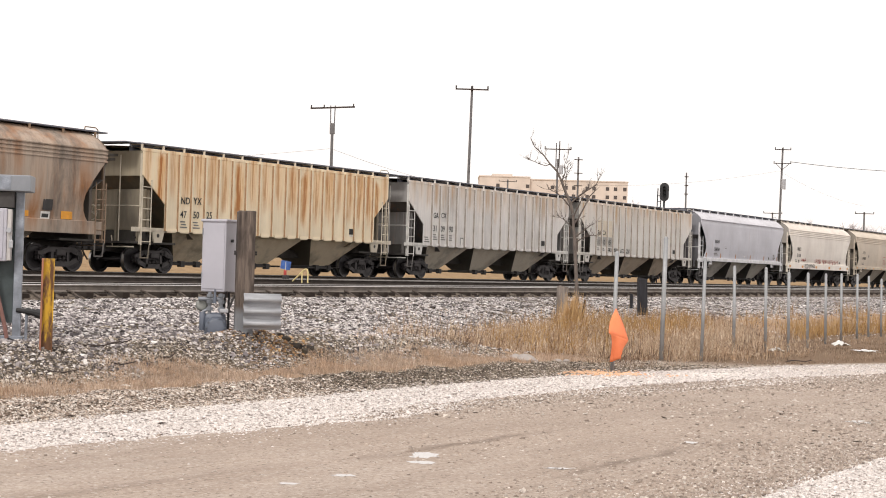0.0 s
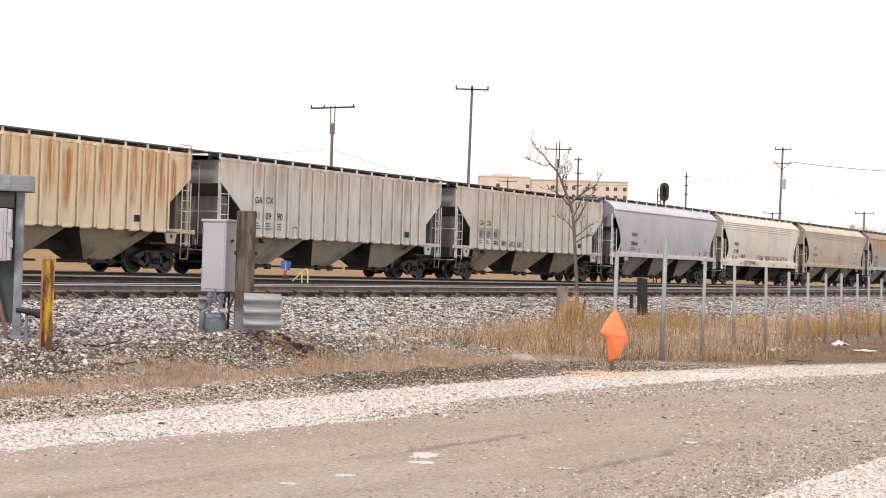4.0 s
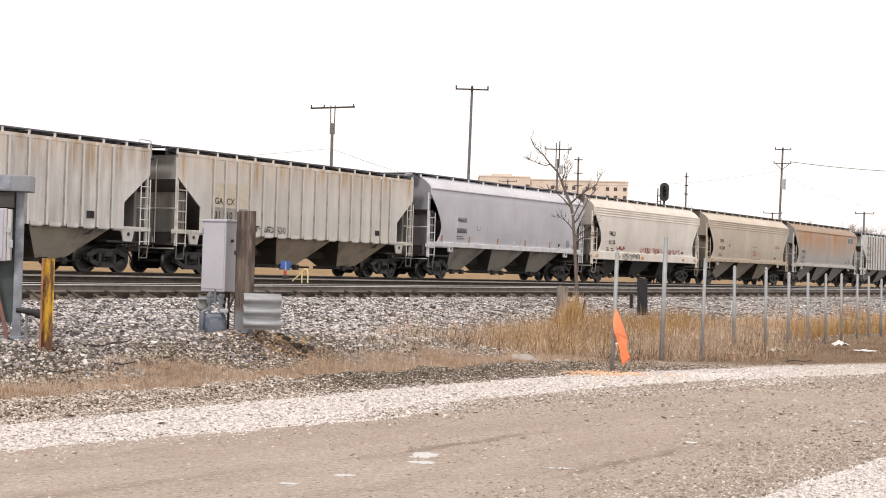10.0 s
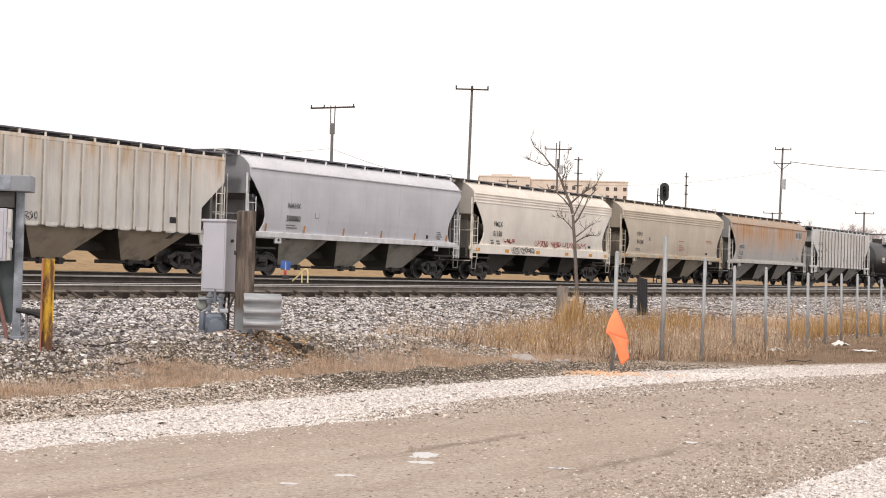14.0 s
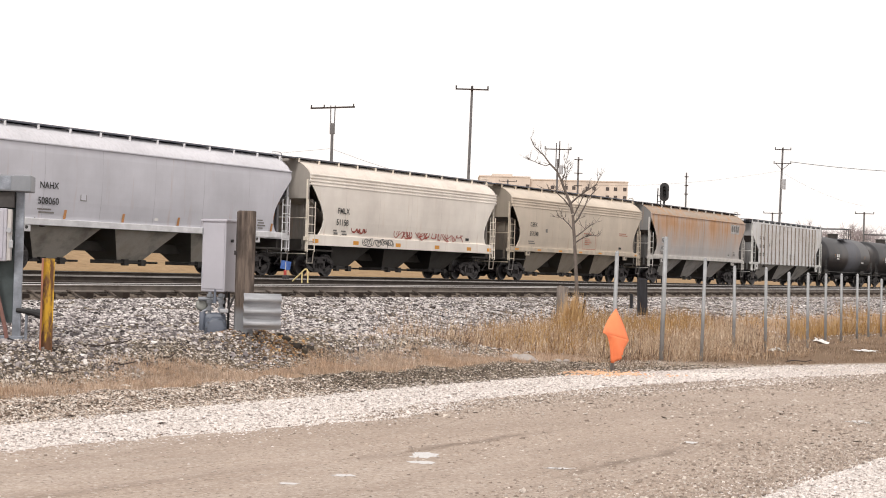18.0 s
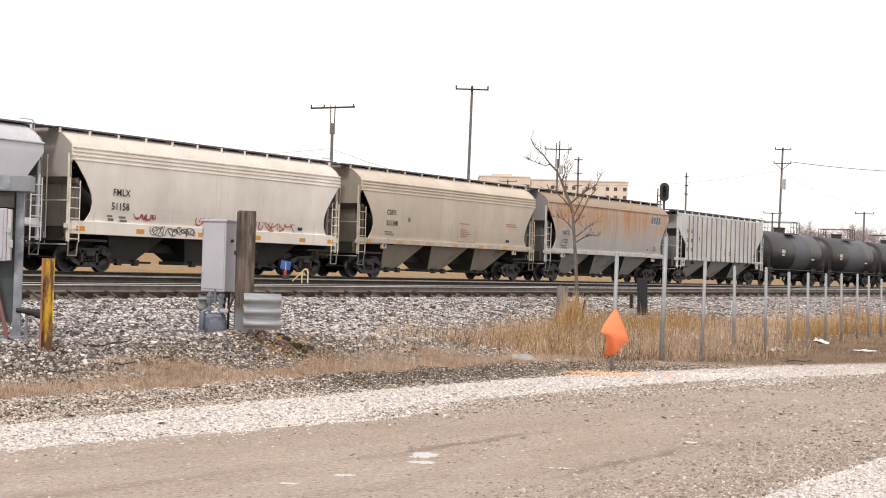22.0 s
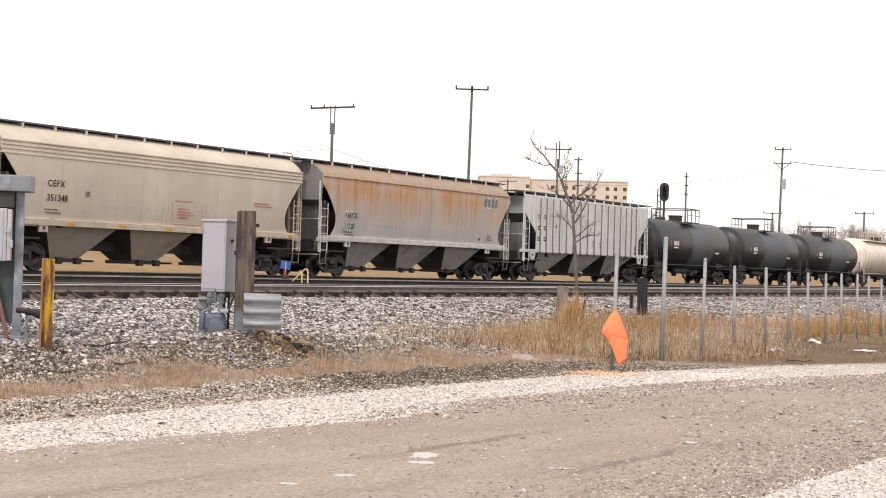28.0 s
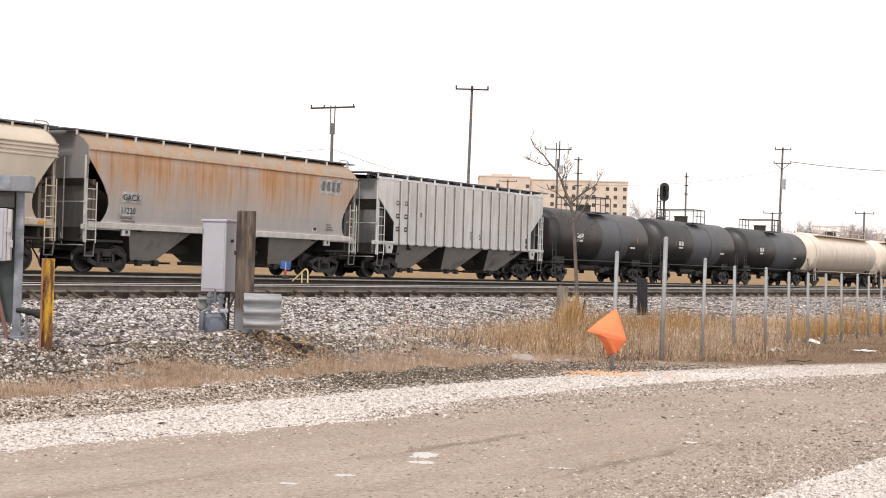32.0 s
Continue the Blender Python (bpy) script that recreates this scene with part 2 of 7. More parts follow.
def ground_material():
    """Pale limestone at the verge, dry grass, cindery soil, grey ballast by the rails, tan fields beyond."""
    m, nt, b = nodes_of("ground_surface")
    d0, s0 = track_mask(nt)
    w = world_coords(nt)
    wob = noise_node(nt, w, 1.3, 5, 0.6)
    wob2 = noise_node(nt, w, 0.35, 3, 0.5)
    d = maths(nt, "ADD", d0, maths(nt, "MULTIPLY", maths(nt, "SUBTRACT", wob, 0.5), 0.7))
    s = maths(nt, "ADD", s0, maths(nt, "MULTIPLY", maths(nt, "SUBTRACT", wob2, 0.5), 8.0))
    bend = maths(nt, "MAXIMUM", maths(nt, "SUBTRACT", s0, 19.0), 0.0)
    edge = maths(nt, "ADD", d, maths(nt, "MULTIPLY", maths(nt, "MULTIPLY", bend, bend), 0.0165))
    fine = noise_node(nt, w, 40, 6, 0.7)
    grain = cells(nt, w, 24)
    grit = cells(nt, w, 14)
    sepg = nt.nodes.new("ShaderNodeSeparateColor")
    link(nt, grain, sepg.inputs[0])
    seph = nt.nodes.new("ShaderNodeSeparateColor")
    link(nt, grit, seph.inputs[0])
    lime = mix(nt, sepg.outputs[0], (0.58, 0.52, 0.48), (0.93, 0.88, 0.84))
    lime = mix(nt, soft_step(nt, s, 24, 34), lime, mix(nt, sepg.outputs[1], (0.33, 0.262, 0.212), (0.66, 0.58, 0.51)))
    # soil and stone run dark: shade in gaps between loose stones coloured in
    soil = mix(nt, fine, (0.06, 0.046, 0.035), (0.21, 0.168, 0.13))
    stone = mix(nt, ramp(nt, seph.outputs[0], (0.0, 0.12), (0.5, 0.27), (1.0, 0.5)), (0.045, 0.038, 0.034), (0.30, 0.27, 0.25))
    straw = mix(nt, fine, (0.25, 0.165, 0.105), (0.50, 0.36, 0.245))
    cinder = mix(nt, ramp(nt, noise_node(nt, w, 0.8, 5), (0.38, 0.0), (0.62, 1.0)), stone, soil)
    field = mix(nt, noise_node(nt, w, 0.3, 4), (0.31, 0.205, 0.11), (0.43, 0.305, 0.18))
    field = mix(nt, ramp(nt, noise_node(nt, w, 2.2, 6, 0.75), (0.4, 0.0), (0.62, 0.5)), field, (0.17, 0.115, 0.065))
    c = mix(nt, soft_step(nt, edge, 11.5, 11.75), lime, soil)
    grits = mix(nt, sepg.outputs[0], (0.22, 0.17, 0.13), (0.62, 0.55, 0.48))
    c = mix(nt, maths(nt, "MULTIPLY", soft_step(nt, edge, 11.5, 11.75), soft_step(nt, s, 23, 27)), c, grits)
    near_right = soft_step(nt, maths(nt, "SUBTRACT", s, maths(nt, "MULTIPLY", d, 2.6)), -15.0, -10.0)
    # dry grass belt
    belt = maths(nt, "MULTIPLY", soft_step(nt, d, 12.3, 12.45), maths(nt, "SUBTRACT", 1.0, soft_step(nt, d, 13.0, 13.35)))
    c = mix(nt, belt, c, straw)
    c = mix(nt, soft_step(nt, d, 13.05, 13.35), c, cinder)
    meadow = maths(nt, "MULTIPLY", near_right, maths(nt, "MULTIPLY", soft_step(nt, d, 12.2, 12.8), maths(nt, "SUBTRACT", 1.0, soft_step(nt, d, 17.6, 18.6))))
    c = mix(nt, meadow, c, straw)
    mud = mix(nt, fine, (0.11, 0.072, 0.047), (0.29, 0.205, 0.14))
    flat = maths(nt, "MULTIPLY", soft_step(nt, s, 26, 31), maths(nt, "MULTIPLY", soft_step(nt, edge, 11.75, 12.3), maths(nt, "SUBTRACT", 1.0, soft_step(nt, d, 14.0, 15.5))))
    c = mix(nt, flat, c, mud)
    c = mix(nt, soft_step(nt, d0, 21.0, 22.5), c, stone)
    trackbed = mix(nt, seph.outputs[0], (0.075, 0.06, 0.05), (0.19, 0.158, 0.13))
    c = mix(nt, soft_step(nt, d0, 23.3, 23.6), c, trackbed)
    # from D 24.4 the bed between the tracks is near black
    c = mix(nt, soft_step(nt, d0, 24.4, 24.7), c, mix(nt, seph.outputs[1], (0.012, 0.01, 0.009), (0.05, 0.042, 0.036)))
    c = mix(nt, soft_step(nt, d, 42.0, 45.0), c, field)
    link(nt, c, b.inputs["Base Color"])
    b.inputs["Roughness"].default_value = 0.95
    b.inputs["Specular IOR Level"].default_value = 0.1
    relief = mix(nt, 0.5, cells(nt, w, 24, "F1", "Distance"), fine)
    bump(nt, b, relief, 0.7, 0.03)
    return m


def grid_mesh(name, ds, ss, z_of, material):
    nd, ns = len(ds), len(ss)
    co = np.empty((nd * ns, 3), np.float32)
    k = 0
    for d in ds:
        for s in ss:
            p = place(d, s)
            co[k] = (p.x, p.y, z_of(d, s))
            k += 1
    i, j = np.meshgrid(np.arange(nd - 1), np.arange(ns - 1), indexing="ij")
    a = (i * ns + j).ravel()
    quads = np.stack([a, a + 1, a + ns + 1, a + ns], 1)[:, ::-1]
    return mesh_from(name, co, quads, material)


def mesh_from(name, co, faces, material, smooth=False):
    me = bpy.data.meshes.new(name)
    n = faces.shape[1]
    me.vertices.add(len(co))
    me.vertices.foreach_set("co", np.ascontiguousarray(co, np.float32).ravel())
    me.loops.add(faces.size)
    me.loops.foreach_set("vertex_index", np.ascontiguousarray(faces, np.int32).ravel())
    me.polygons.add(len(faces))
    me.polygons.foreach_set("loop_start", np.arange(0, faces.size, n, dtype=np.int32))
    me.update(calc_edges=True)
    me.validate()
    if smooth:
        me.shade_smooth()
    else:
        me.shade_flat()
    me.materials.append(material)
    return me


def spaced(*runs):
    out = []
    for a, b, st in runs:
        out += list(np.arange(a, b, st))
    return out


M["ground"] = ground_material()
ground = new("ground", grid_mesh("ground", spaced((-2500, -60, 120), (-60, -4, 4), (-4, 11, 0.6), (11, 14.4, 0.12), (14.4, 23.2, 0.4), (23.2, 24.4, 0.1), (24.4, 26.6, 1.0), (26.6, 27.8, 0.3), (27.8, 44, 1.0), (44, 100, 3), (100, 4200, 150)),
             spaced((-3000, -100, 150), (-100, 4, 4), (4, 36, 0.3), (36, 70, 0.6), (70, 140, 2), (140, 400, 10), (400, 4600, 150)), height, M["ground"]))
tagged(ground, "stony ground with dry grass and grey ballast", "ground", kind="structure")


def road_material():
    m, nt, b = nodes_of("road_dirt")
    w = world_coords(nt)
    d0, s0 = track_mask(nt)
    big = noise_node(nt, w, 0.5, 5, 0.6)
    fine = noise_node(nt, w, 30, 6, 0.75)
    c = mix(nt, ramp(nt, big, (0.3, 0.0), (0.7, 1.0)), (0.42, 0.341, 0.283), (0.505, 0.415, 0.348))
    c = mix(nt, ramp(nt, fine, (0.35, 0.6), (0.65, 0.0)), c, (0.19, 0.145, 0.115))
    peb = cells(nt, w, 45)
    sp = nt.nodes.new("ShaderNodeSeparateColor")
    link(nt, peb, sp.inputs[0])
    c = mix(nt, ramp(nt, sp.outputs[0], (0.93, 0.0), (0.97, 0.5)), c, (0.6, 0.55, 0.5))
    # pale grit washed over the dirt in long drifts, most of all on the bend
    tracks = nt.nodes.new("ShaderNodeCombineXYZ")
    link(nt, maths(nt, "MULTIPLY", d0, 1.5), tracks.inputs[0])
    link(nt, maths(nt, "MULTIPLY", s0, 0.16), tracks.inputs[1])
    drift = noise_node(nt, tracks.outputs[0], 1.0, 6, 0.65)
    c = mix(nt, maths(nt, "MULTIPLY", ramp(nt, drift, (0.47, 0.0), (0.62, 0.28)), ramp(nt, fine, (0.35, 0.2), (0.6, 1.0))), c, (0.56, 0.50, 0.45))
    rut = nt.nodes.new("ShaderNodeCombineXYZ")
    bow = maths(nt, "MULTIPLY", maths(nt, "POWER", maths(nt, "MAXIMUM", maths(nt, "SUBTRACT", s0, 15.0), 0.0), 2.0), 0.02)
    link(nt, maths(nt, "MULTIPLY", maths(nt, "ADD", d0, bow), 1.1), rut.inputs[0])
    link(nt, maths(nt, "MULTIPLY", s0, 0.22), rut.inputs[1])
    link(nt, noise_node(nt, w, 0.4), rut.inputs[2])
    worn = noise_node(nt, rut.outputs[0], 1.3, 6, 0.7)
    c = mix(nt, ramp(nt, worn, (0.48, 0.0), (0.66, 0.3)), c, (0.24, 0.185, 0.148))
    # damp wheel ruts that follow the road
    wander = maths(nt, "MULTIPLY", maths(nt, "SUBTRACT", noise_node(nt, w, 1.1, 4, 0.6), 0.5), 0.5)
    ragged = noise_node(nt, tracks.outputs[0], 2.6, 6, 0.7)
    for d_rut, slope, s_from, s_to, half_width, depth in ((7.46, -0.03, 11.2, 16.4, 0.10, 0.75), (5.58, 0.02, 9.8, 15.6, 0.08, 0.8), (7.35, -0.3, 17.2, 20.0, 0.12, 0.5), (7.9, -0.05, 6.5, 11.5, 0.12, 0.35)):
        line = maths(nt, "ADD", maths(nt, "SUBTRACT", d0, d_rut), maths(nt, "MULTIPLY", maths(nt, "SUBTRACT", s0, s_from), -slope))
        off = maths(nt, "ABSOLUTE", maths(nt, "ADD", line, wander))
        wet = maths(nt, "MULTIPLY", maths(nt, "SUBTRACT", 1.0, soft_step(nt, off, half_width * 0.35, half_width * 1.6)), maths(nt, "MULTIPLY", soft_step(nt, s0, s_from, s_from + 1.2), maths(nt, "SUBTRACT", 1.0, soft_step(nt, s0, s_to - 1.5, s_to))))
        c = mix(nt, maths(nt, "MULTIPLY", wet, ramp(nt, ragged, (0.42, 0.05 * depth), (0.58, depth))), c, (0.20, 0.155, 0.125))
    dots = nt.nodes.new("ShaderNodeSeparateColor")
    link(nt, cells(nt, w, 42), dots.inputs[0])
    c = mix(nt, ramp(nt, dots.outputs[1], (0.95, 0.0), (0.97, 0.6)), c, (0.11, 0.085, 0.07))
    c = mix(nt, ramp(nt, dots.outputs[2], (0.95, 0.0), (0.97, 0.35)), c, (0.66, 0.6, 0.55))
    link(nt, c, b.inputs["Base Color"])
    b.inputs["Roughness"].default_value = 0.9
    b.inputs["Specular IOR Level"].default_value = 0.15
    bump(nt, b, mix(nt, 0.5, fine, cells(nt, w, 34, "F1", "Distance")), 0.6, 0.02)
    return m


M["road"] = road_material()


def build_road():
    """The dirt carriageway: it runs beside the tracks and bends away from them."""
    ss = np.arange(-60, 44, 0.2)
    co, n = [], 12
    for s in ss:
        w1 = 0.25 * noise.noise(Vector((s * 0.7, 3, 0))) + 0.12 * noise.noise(Vector((s * 3, 9, 0)))
        w0 = 0.35 * noise.noise(Vector((s * 0.6, 13, 0))) + 0.15 * noise.noise(Vector((s * 3, 19, 0)))
        hi = road_edge(s) - 2.2 + 0.15 * max(14 - s, 0) * (s > 6) - 0.07 * max(s - 17, 0) ** 1.25 + w1 * 1.6
        lo = 4.15 - 0.03 * max(s - 19, 0) ** 2 + w0 if s < 40 else -12
        lo = min(lo, hi - 1)
        for k in range(n):
            d = lo + (hi - lo) * k / (n - 1)
            p = place(d, s)
            co.append((p.x, p.y, height(d, s) + 0.006 + 0.012 * math.sin(math.pi * k / (n - 1))))
    ns = len(ss)
    i, j = np.meshgrid(np.arange(ns - 1), np.arange(n - 1), indexing="ij")
    a = (i * n + j).ravel()
    faces = np.stack([a, a + 1, a + n + 1, a + n], 1)
    ob = new("road", mesh_from("road", np.array(co), faces, M["road"]))
    tagged(ob, "packed brown dirt road with pale grit", "road", kind="structure")


build_road()


M["brace"] = simple("dusty_brown_iron", (0.11, 0.09, 0.078), 0.8, 0, 0.3, 6, sheen=0.2)


def build_track(name, d, z0, grade, label, near):
    """A railway track: two rails on creosoted ties."""
    top = new(name)
    top.matrix_world = Matrix.Translation(place(d, 0, 0)) @ pose(0, 0, 0, 0, 0, TRACK_TURN)
    tagged(top, label, "railway track", "railway tracks", "structure")
    prof = ((-0.07, -0.17), (0.07, -0.17), (0.07, -0.15), (0.012, -0.12), (0.012, -0.045), (0.035, -0.035), (0.035, -0.010), (0.026, 0.0),
            (-0.026, 0.0), (-0.035, -0.010), (-0.035, -0.035), (-0.012, -0.045), (-0.012, -0.12), (-0.07, -0.15))
    x0, x1 = -400.0, 900.0
    for side in (-1, 1):
        bm = B()
        rings = []
        for x in (x0, 20.0, 90.0, x1):
            zz = z0 + grade * (min(max(x, 20), 90) - 20)
            rings.append([bm.verts.new((x, side * 0.7525 + y, zz + z)) for y, z in prof])
        for a, b in zip(rings, rings[1:]):
            for i in range(len(prof)):
                f = bm.faces.new((a[i], a[(i + 1) % len(prof)], b[(i + 1) % len(prof)], b[i]))
                f.material_index = 1 if i in (6, 7, 8) else 0
        bm.faces.new(rings[0])
        bm.faces.new(rings[-1][::-1])
        bmesh.ops.recalc_face_normals(bm, faces=bm.faces)
        if near and side < 0:
            tones = [M["rail_web"], M["rail_head"]]
        else:
            tones = [M["rail_side"], M["rail_worn"] if near else M["rail_dull"]]
        part("rail", bm, tones, top)
    bm = B()
    box(bm, -0.115, 0.115, -1.3, 1.3, -0.18, 0.0, 0.012)
    for f in bm.faces:
        f.material_index = 1 if abs(f.calc_center_median().y) > 1.28 else 0
    one = None
    rest = B()
    for k in range(-30, 330):
        x = k * 0.6 + random.uniform(-0.04, 0.04)
        zz = z0 + grade * (min(max(x, 20), 90) - 20) - 0.165
        bare = near and k % 2 == 0
        m = pose(x, random.uniform(0.06, 0.14) if bare else random.uniform(0.18, 0.3), zz + (0.012 if bare else random.uniform(-0.03, -0.01)), 0, 0, random.uniform(-2.5, 2.5))
        if near and 15 < x < 75:
            if one is None:
                one = part("tie", bm, [M["tie"], M["tie_end"]], top, m=m)
            else:
                part("tie", one.data, None, top, m=m)
        else:
            vs = box(rest, -0.115, 0.115, -1.3, 1.3, -0.18, 0.0)
            bmesh.ops.transform(rest, matrix=m, verts=vs)
    if one is None:
        bm.free()
    if near:
        brace = None
        for k in range(28):
            x = 8.0 + k * 1.2 + 0.11
            zz = z0 + grade * (min(max(x, 20), 90) - 20)
            if brace is None:
                bm = B()
                rod(bm, (0, -0.80, -0.12), (0.0, -0.95, -0.16), 0.024, seg=6)
                rod(bm, (0.0, -0.95, -0.16), (0.02, -1.22, -0.31), 0.024, seg=6)
                brace = part("rail_brace", bm, M["brace"], top, m=pose(x, 0, zz))
            else:
                part("rail_brace", brace.data, None, top, m=pose(x, 0, zz))
    tagged(part("joined_ties", rest, M["tie"], top), kind="stuff")
    return top


build_track("railway_track", 25.25, 1.07, 0.0023, "near railway track on dark ties in ballast", True)
build_track("railway_track", 31.75, 1.16, 0.0008, "middle railway track with worn rails", False)
build_track("railway_track", TRAIN_D, 1.21, 0.0, "far railway track carrying the freight train", False)
RAIL = 1.21


# ---- the train ----
def flat_text(words, size, spread=1.0):
    cu = bpy.data.curves.new("lettering", "FONT")
    cu.body, cu.size = words, size
    cu.align_x, cu.align_y = "LEFT", "BOTTOM_BASELINE"
    cu.space_character = spread
    cu.offset = size * 0.012
    cu.resolution_u = 3
    ob = bpy.data.objects.new("lettering", cu)
    scene.collection.objects.link(ob)
    bpy.context.view_layer.update()
    me = bpy.data.meshes.new_from_object(ob.evaluated_get(bpy.context.evaluated_depsgraph_get()))
    bpy.data.objects.remove(ob)
    bpy.data.curves.remove(cu)
    return me


def lettering(car, words, size, x, y, z, material, spread=1.0, lean=0.0):
    """Stencilled words on the flank that faces the road; y is the flank's half width there."""
    me = flat_text(words, size, spread)
    bm = B()
    bm.from_mesh(me)
    bpy.data.meshes.remove(me)
    left = set(bm.verts)
    while left:
        todo, glyph = [left.pop()], set()
        while todo:
            v = todo.pop()
            glyph.add(v)
            for e in v.link_edges:
                o = e.other_vert(v)
                if o in left:
                    left.discard(o)
                    todo.append(o)
        one = B()
        twin = {v: one.verts.new(v.co) for v in glyph}
        for f in {f for v in glyph for f in v.link_faces}:
            one.faces.new([twin[v] for v in f.verts])
        part("letter", one, material, car, m=pose(x, -y, z, 90 + lean, 0, 0))
    bm.free()


def bars(car, x, y, z, widths, h, gap, material, name="stencil_lines"):
    """Small writing too worn to read: plain bars."""
    bm = B()
    for k, (x0, w) in enumerate(widths):
        zz = z - k * gap
        vs = [bm.verts.new((x + x0, -y, zz)), bm.verts.new((x + x0 + w, -y, zz)), bm.verts.new((x + x0 + w, -y, zz + h)), bm.verts.new((x + x0, -y, zz + h))]
        bm.faces.new(vs)
    return part(name, bm, material, car)


@lru_cache(None)
def wheelset_mesh():
    bm = B()
    r = 0.457
    prof = ((0.0, 0.05), (0.10, 0.06), (0.13, 0.045), (0.36, 0.035), (0.375, 0.055), (r, 0.06), (r + 0.0, -0.055), (r + 0.028, -0.06), (r + 0.028, -0.085), (0.375, -0.085), (0.36, -0.03), (0.13, -0.06), (0.0, -0.07))
    n = 28
    for side in (-1, 1):
        rings = []
        for k in range(n):
            a = 2 * math.pi * k / n
            rings.append([bm.verts.new((rr * math.cos(a), side * (0.7525 + w), rr * math.sin(a))) for rr, w in prof[1:-1]])
        for k in range(n):
            p, q = rings[k], rings[(k + 1) % n]
            for i in range(len(p) - 1):
                f = bm.faces.new((p[i], p[i + 1], q[i + 1], q[i]))
                f.material_index = 1 if i == 4 else 0
        bm.faces.new([g[0] for g in rings])
        bm.faces.new([g[-1] for g in rings[::-1]])
        # bearing cap with bolts
        rod(bm, (0, side * 0.80, 0), (0, side * 1.10, 0), 0.105, 0.095, 12)
        for k in range(3):
            a = 2 * math.pi * k / 3
            rod(bm, (0.05 * math.cos(a), side * 1.09, 0.05 * math.sin(a)), (0.05 * math.cos(a), side * 1.125, 0.05 * math.sin(a)), 0.018, seg=6)
    rod(bm, (0, -0.75, 0), (0, 0.75, 0), 0.085, seg=12)
    bmesh.ops.recalc_face_normals(bm, faces=bm.faces)
    me = bpy.data.meshes.new("wheelset")
    bm.to_mesh(me)
    bm.free()
    me.materials.append(M["wheel"])
    me.materials.append(M["tread"])
    return me


@lru_cache(None)
def side_frame_mesh():
    bm = B()
    # cast frame: a truss with two window openings and a spring opening
    rodlike = (((-0.98, 0.54), (-0.55, 0.72), 0.085), ((-0.55, 0.72), (0.55, 0.72), 0.085), ((0.55, 0.72), (0.98, 0.54), 0.085),
               ((-0.98, 0.46), (-0.42, 0.24), 0.075), ((-0.42, 0.24), (0.42, 0.24), 0.085), ((0.42, 0.24), (0.98, 0.46), 0.075),
               ((-0.38, 0.26), (-0.36, 0.70), 0.06), ((0.38, 0.26), (0.36, 0.70), 0.06))
    for (xa, za), (xb, zb), w in rodlike:
        d = Vector((xb - xa, 0, zb - za))
        nrm = Vector((-d.z, 0, d.x)).normalized() * w
        e = d.normalized() * 0.03
        o = [(xa - e.x + nrm.x, za - e.z + nrm.z), (xb + e.x + nrm.x, zb + e.z + nrm.z), (xb + e.x - nrm.x, zb + e.z - nrm.z), (xa - e.x - nrm.x, za - e.z - nrm.z)]
        prism(bm, o, -0.07, 0.07)
    for s in (-1, 1):
        box(bm, s * 0.89 - 0.15, s * 0.89 + 0.15, -0.09, 0.09, 0.53, 0.66, 0.02)
    for k in (-0.2, 0.0, 0.2):
        for j in range(5):
            rod(bm, (k, -0.02, 0.31 + j * 0.05), (k, -0.02, 0.335 + j * 0.05), 0.075, seg=10)
    me = bpy.data.meshes.new("side_frame")
    bm.to_mesh(me)
    bm.free()
    me.materials.append(M["truck"])
    return me


@lru_cache(None)
def bolster_mesh():
    bm = B()
    box(bm, -0.22, 0.22, -1.12, 1.12, 0.52, 0.72, 0.03)
    rod(bm, (0, 0, 0.72), (0, 0, 0.80), 0.2, seg=14)
    for s in (-1, 1):
        box(bm, s * 0.5 - 0.06, s * 0.5 + 0.06, -0.95, 0.95, 0.33, 0.43, 0.02)
        for t in (-1, 1):
            box(bm, s * 0.42 - 0.03, s * 0.42 + 0.03, t * 0.75 - 0.06, t * 0.75 + 0.06, 0.25, 0.62, 0.01)
    me = bpy.data.meshes.new("truck")
    bm.to_mesh(me)
    bm.free()
    me.materials.append(M["truck"])
    return me


WHEELS = []


def truck(car, x):
    t = part("truck", bolster_mesh(), None, car, m=pose(x, 0, RAIL))
    for s in (-1, 1):
        part("side_frame", side_frame_mesh(), None, t, m=pose(0, s * 0.99, 0))
    for s in (-1, 1):
        w = part("wheelset", wheelset_mesh(), None, t, m=pose(s * 0.89, 0, 0.457))
        WHEELS.append((w, s * 0.89))
    return t


def ladder(bm, x0, x1, y, z0, z1, rungs, r=0.022):
    rod(bm, (x0, y, z0), (x0, y, z1), r, seg=6)
    rod(bm, (x1, y, z0), (x1, y, z1), r, seg=6)
    for k in range(rungs):
        z = z0 + (z1 - z0) * (k + 0.3) / rungs
        rod(bm, (x0, y, z), (x1, y, z), r * 0.8, seg=6)


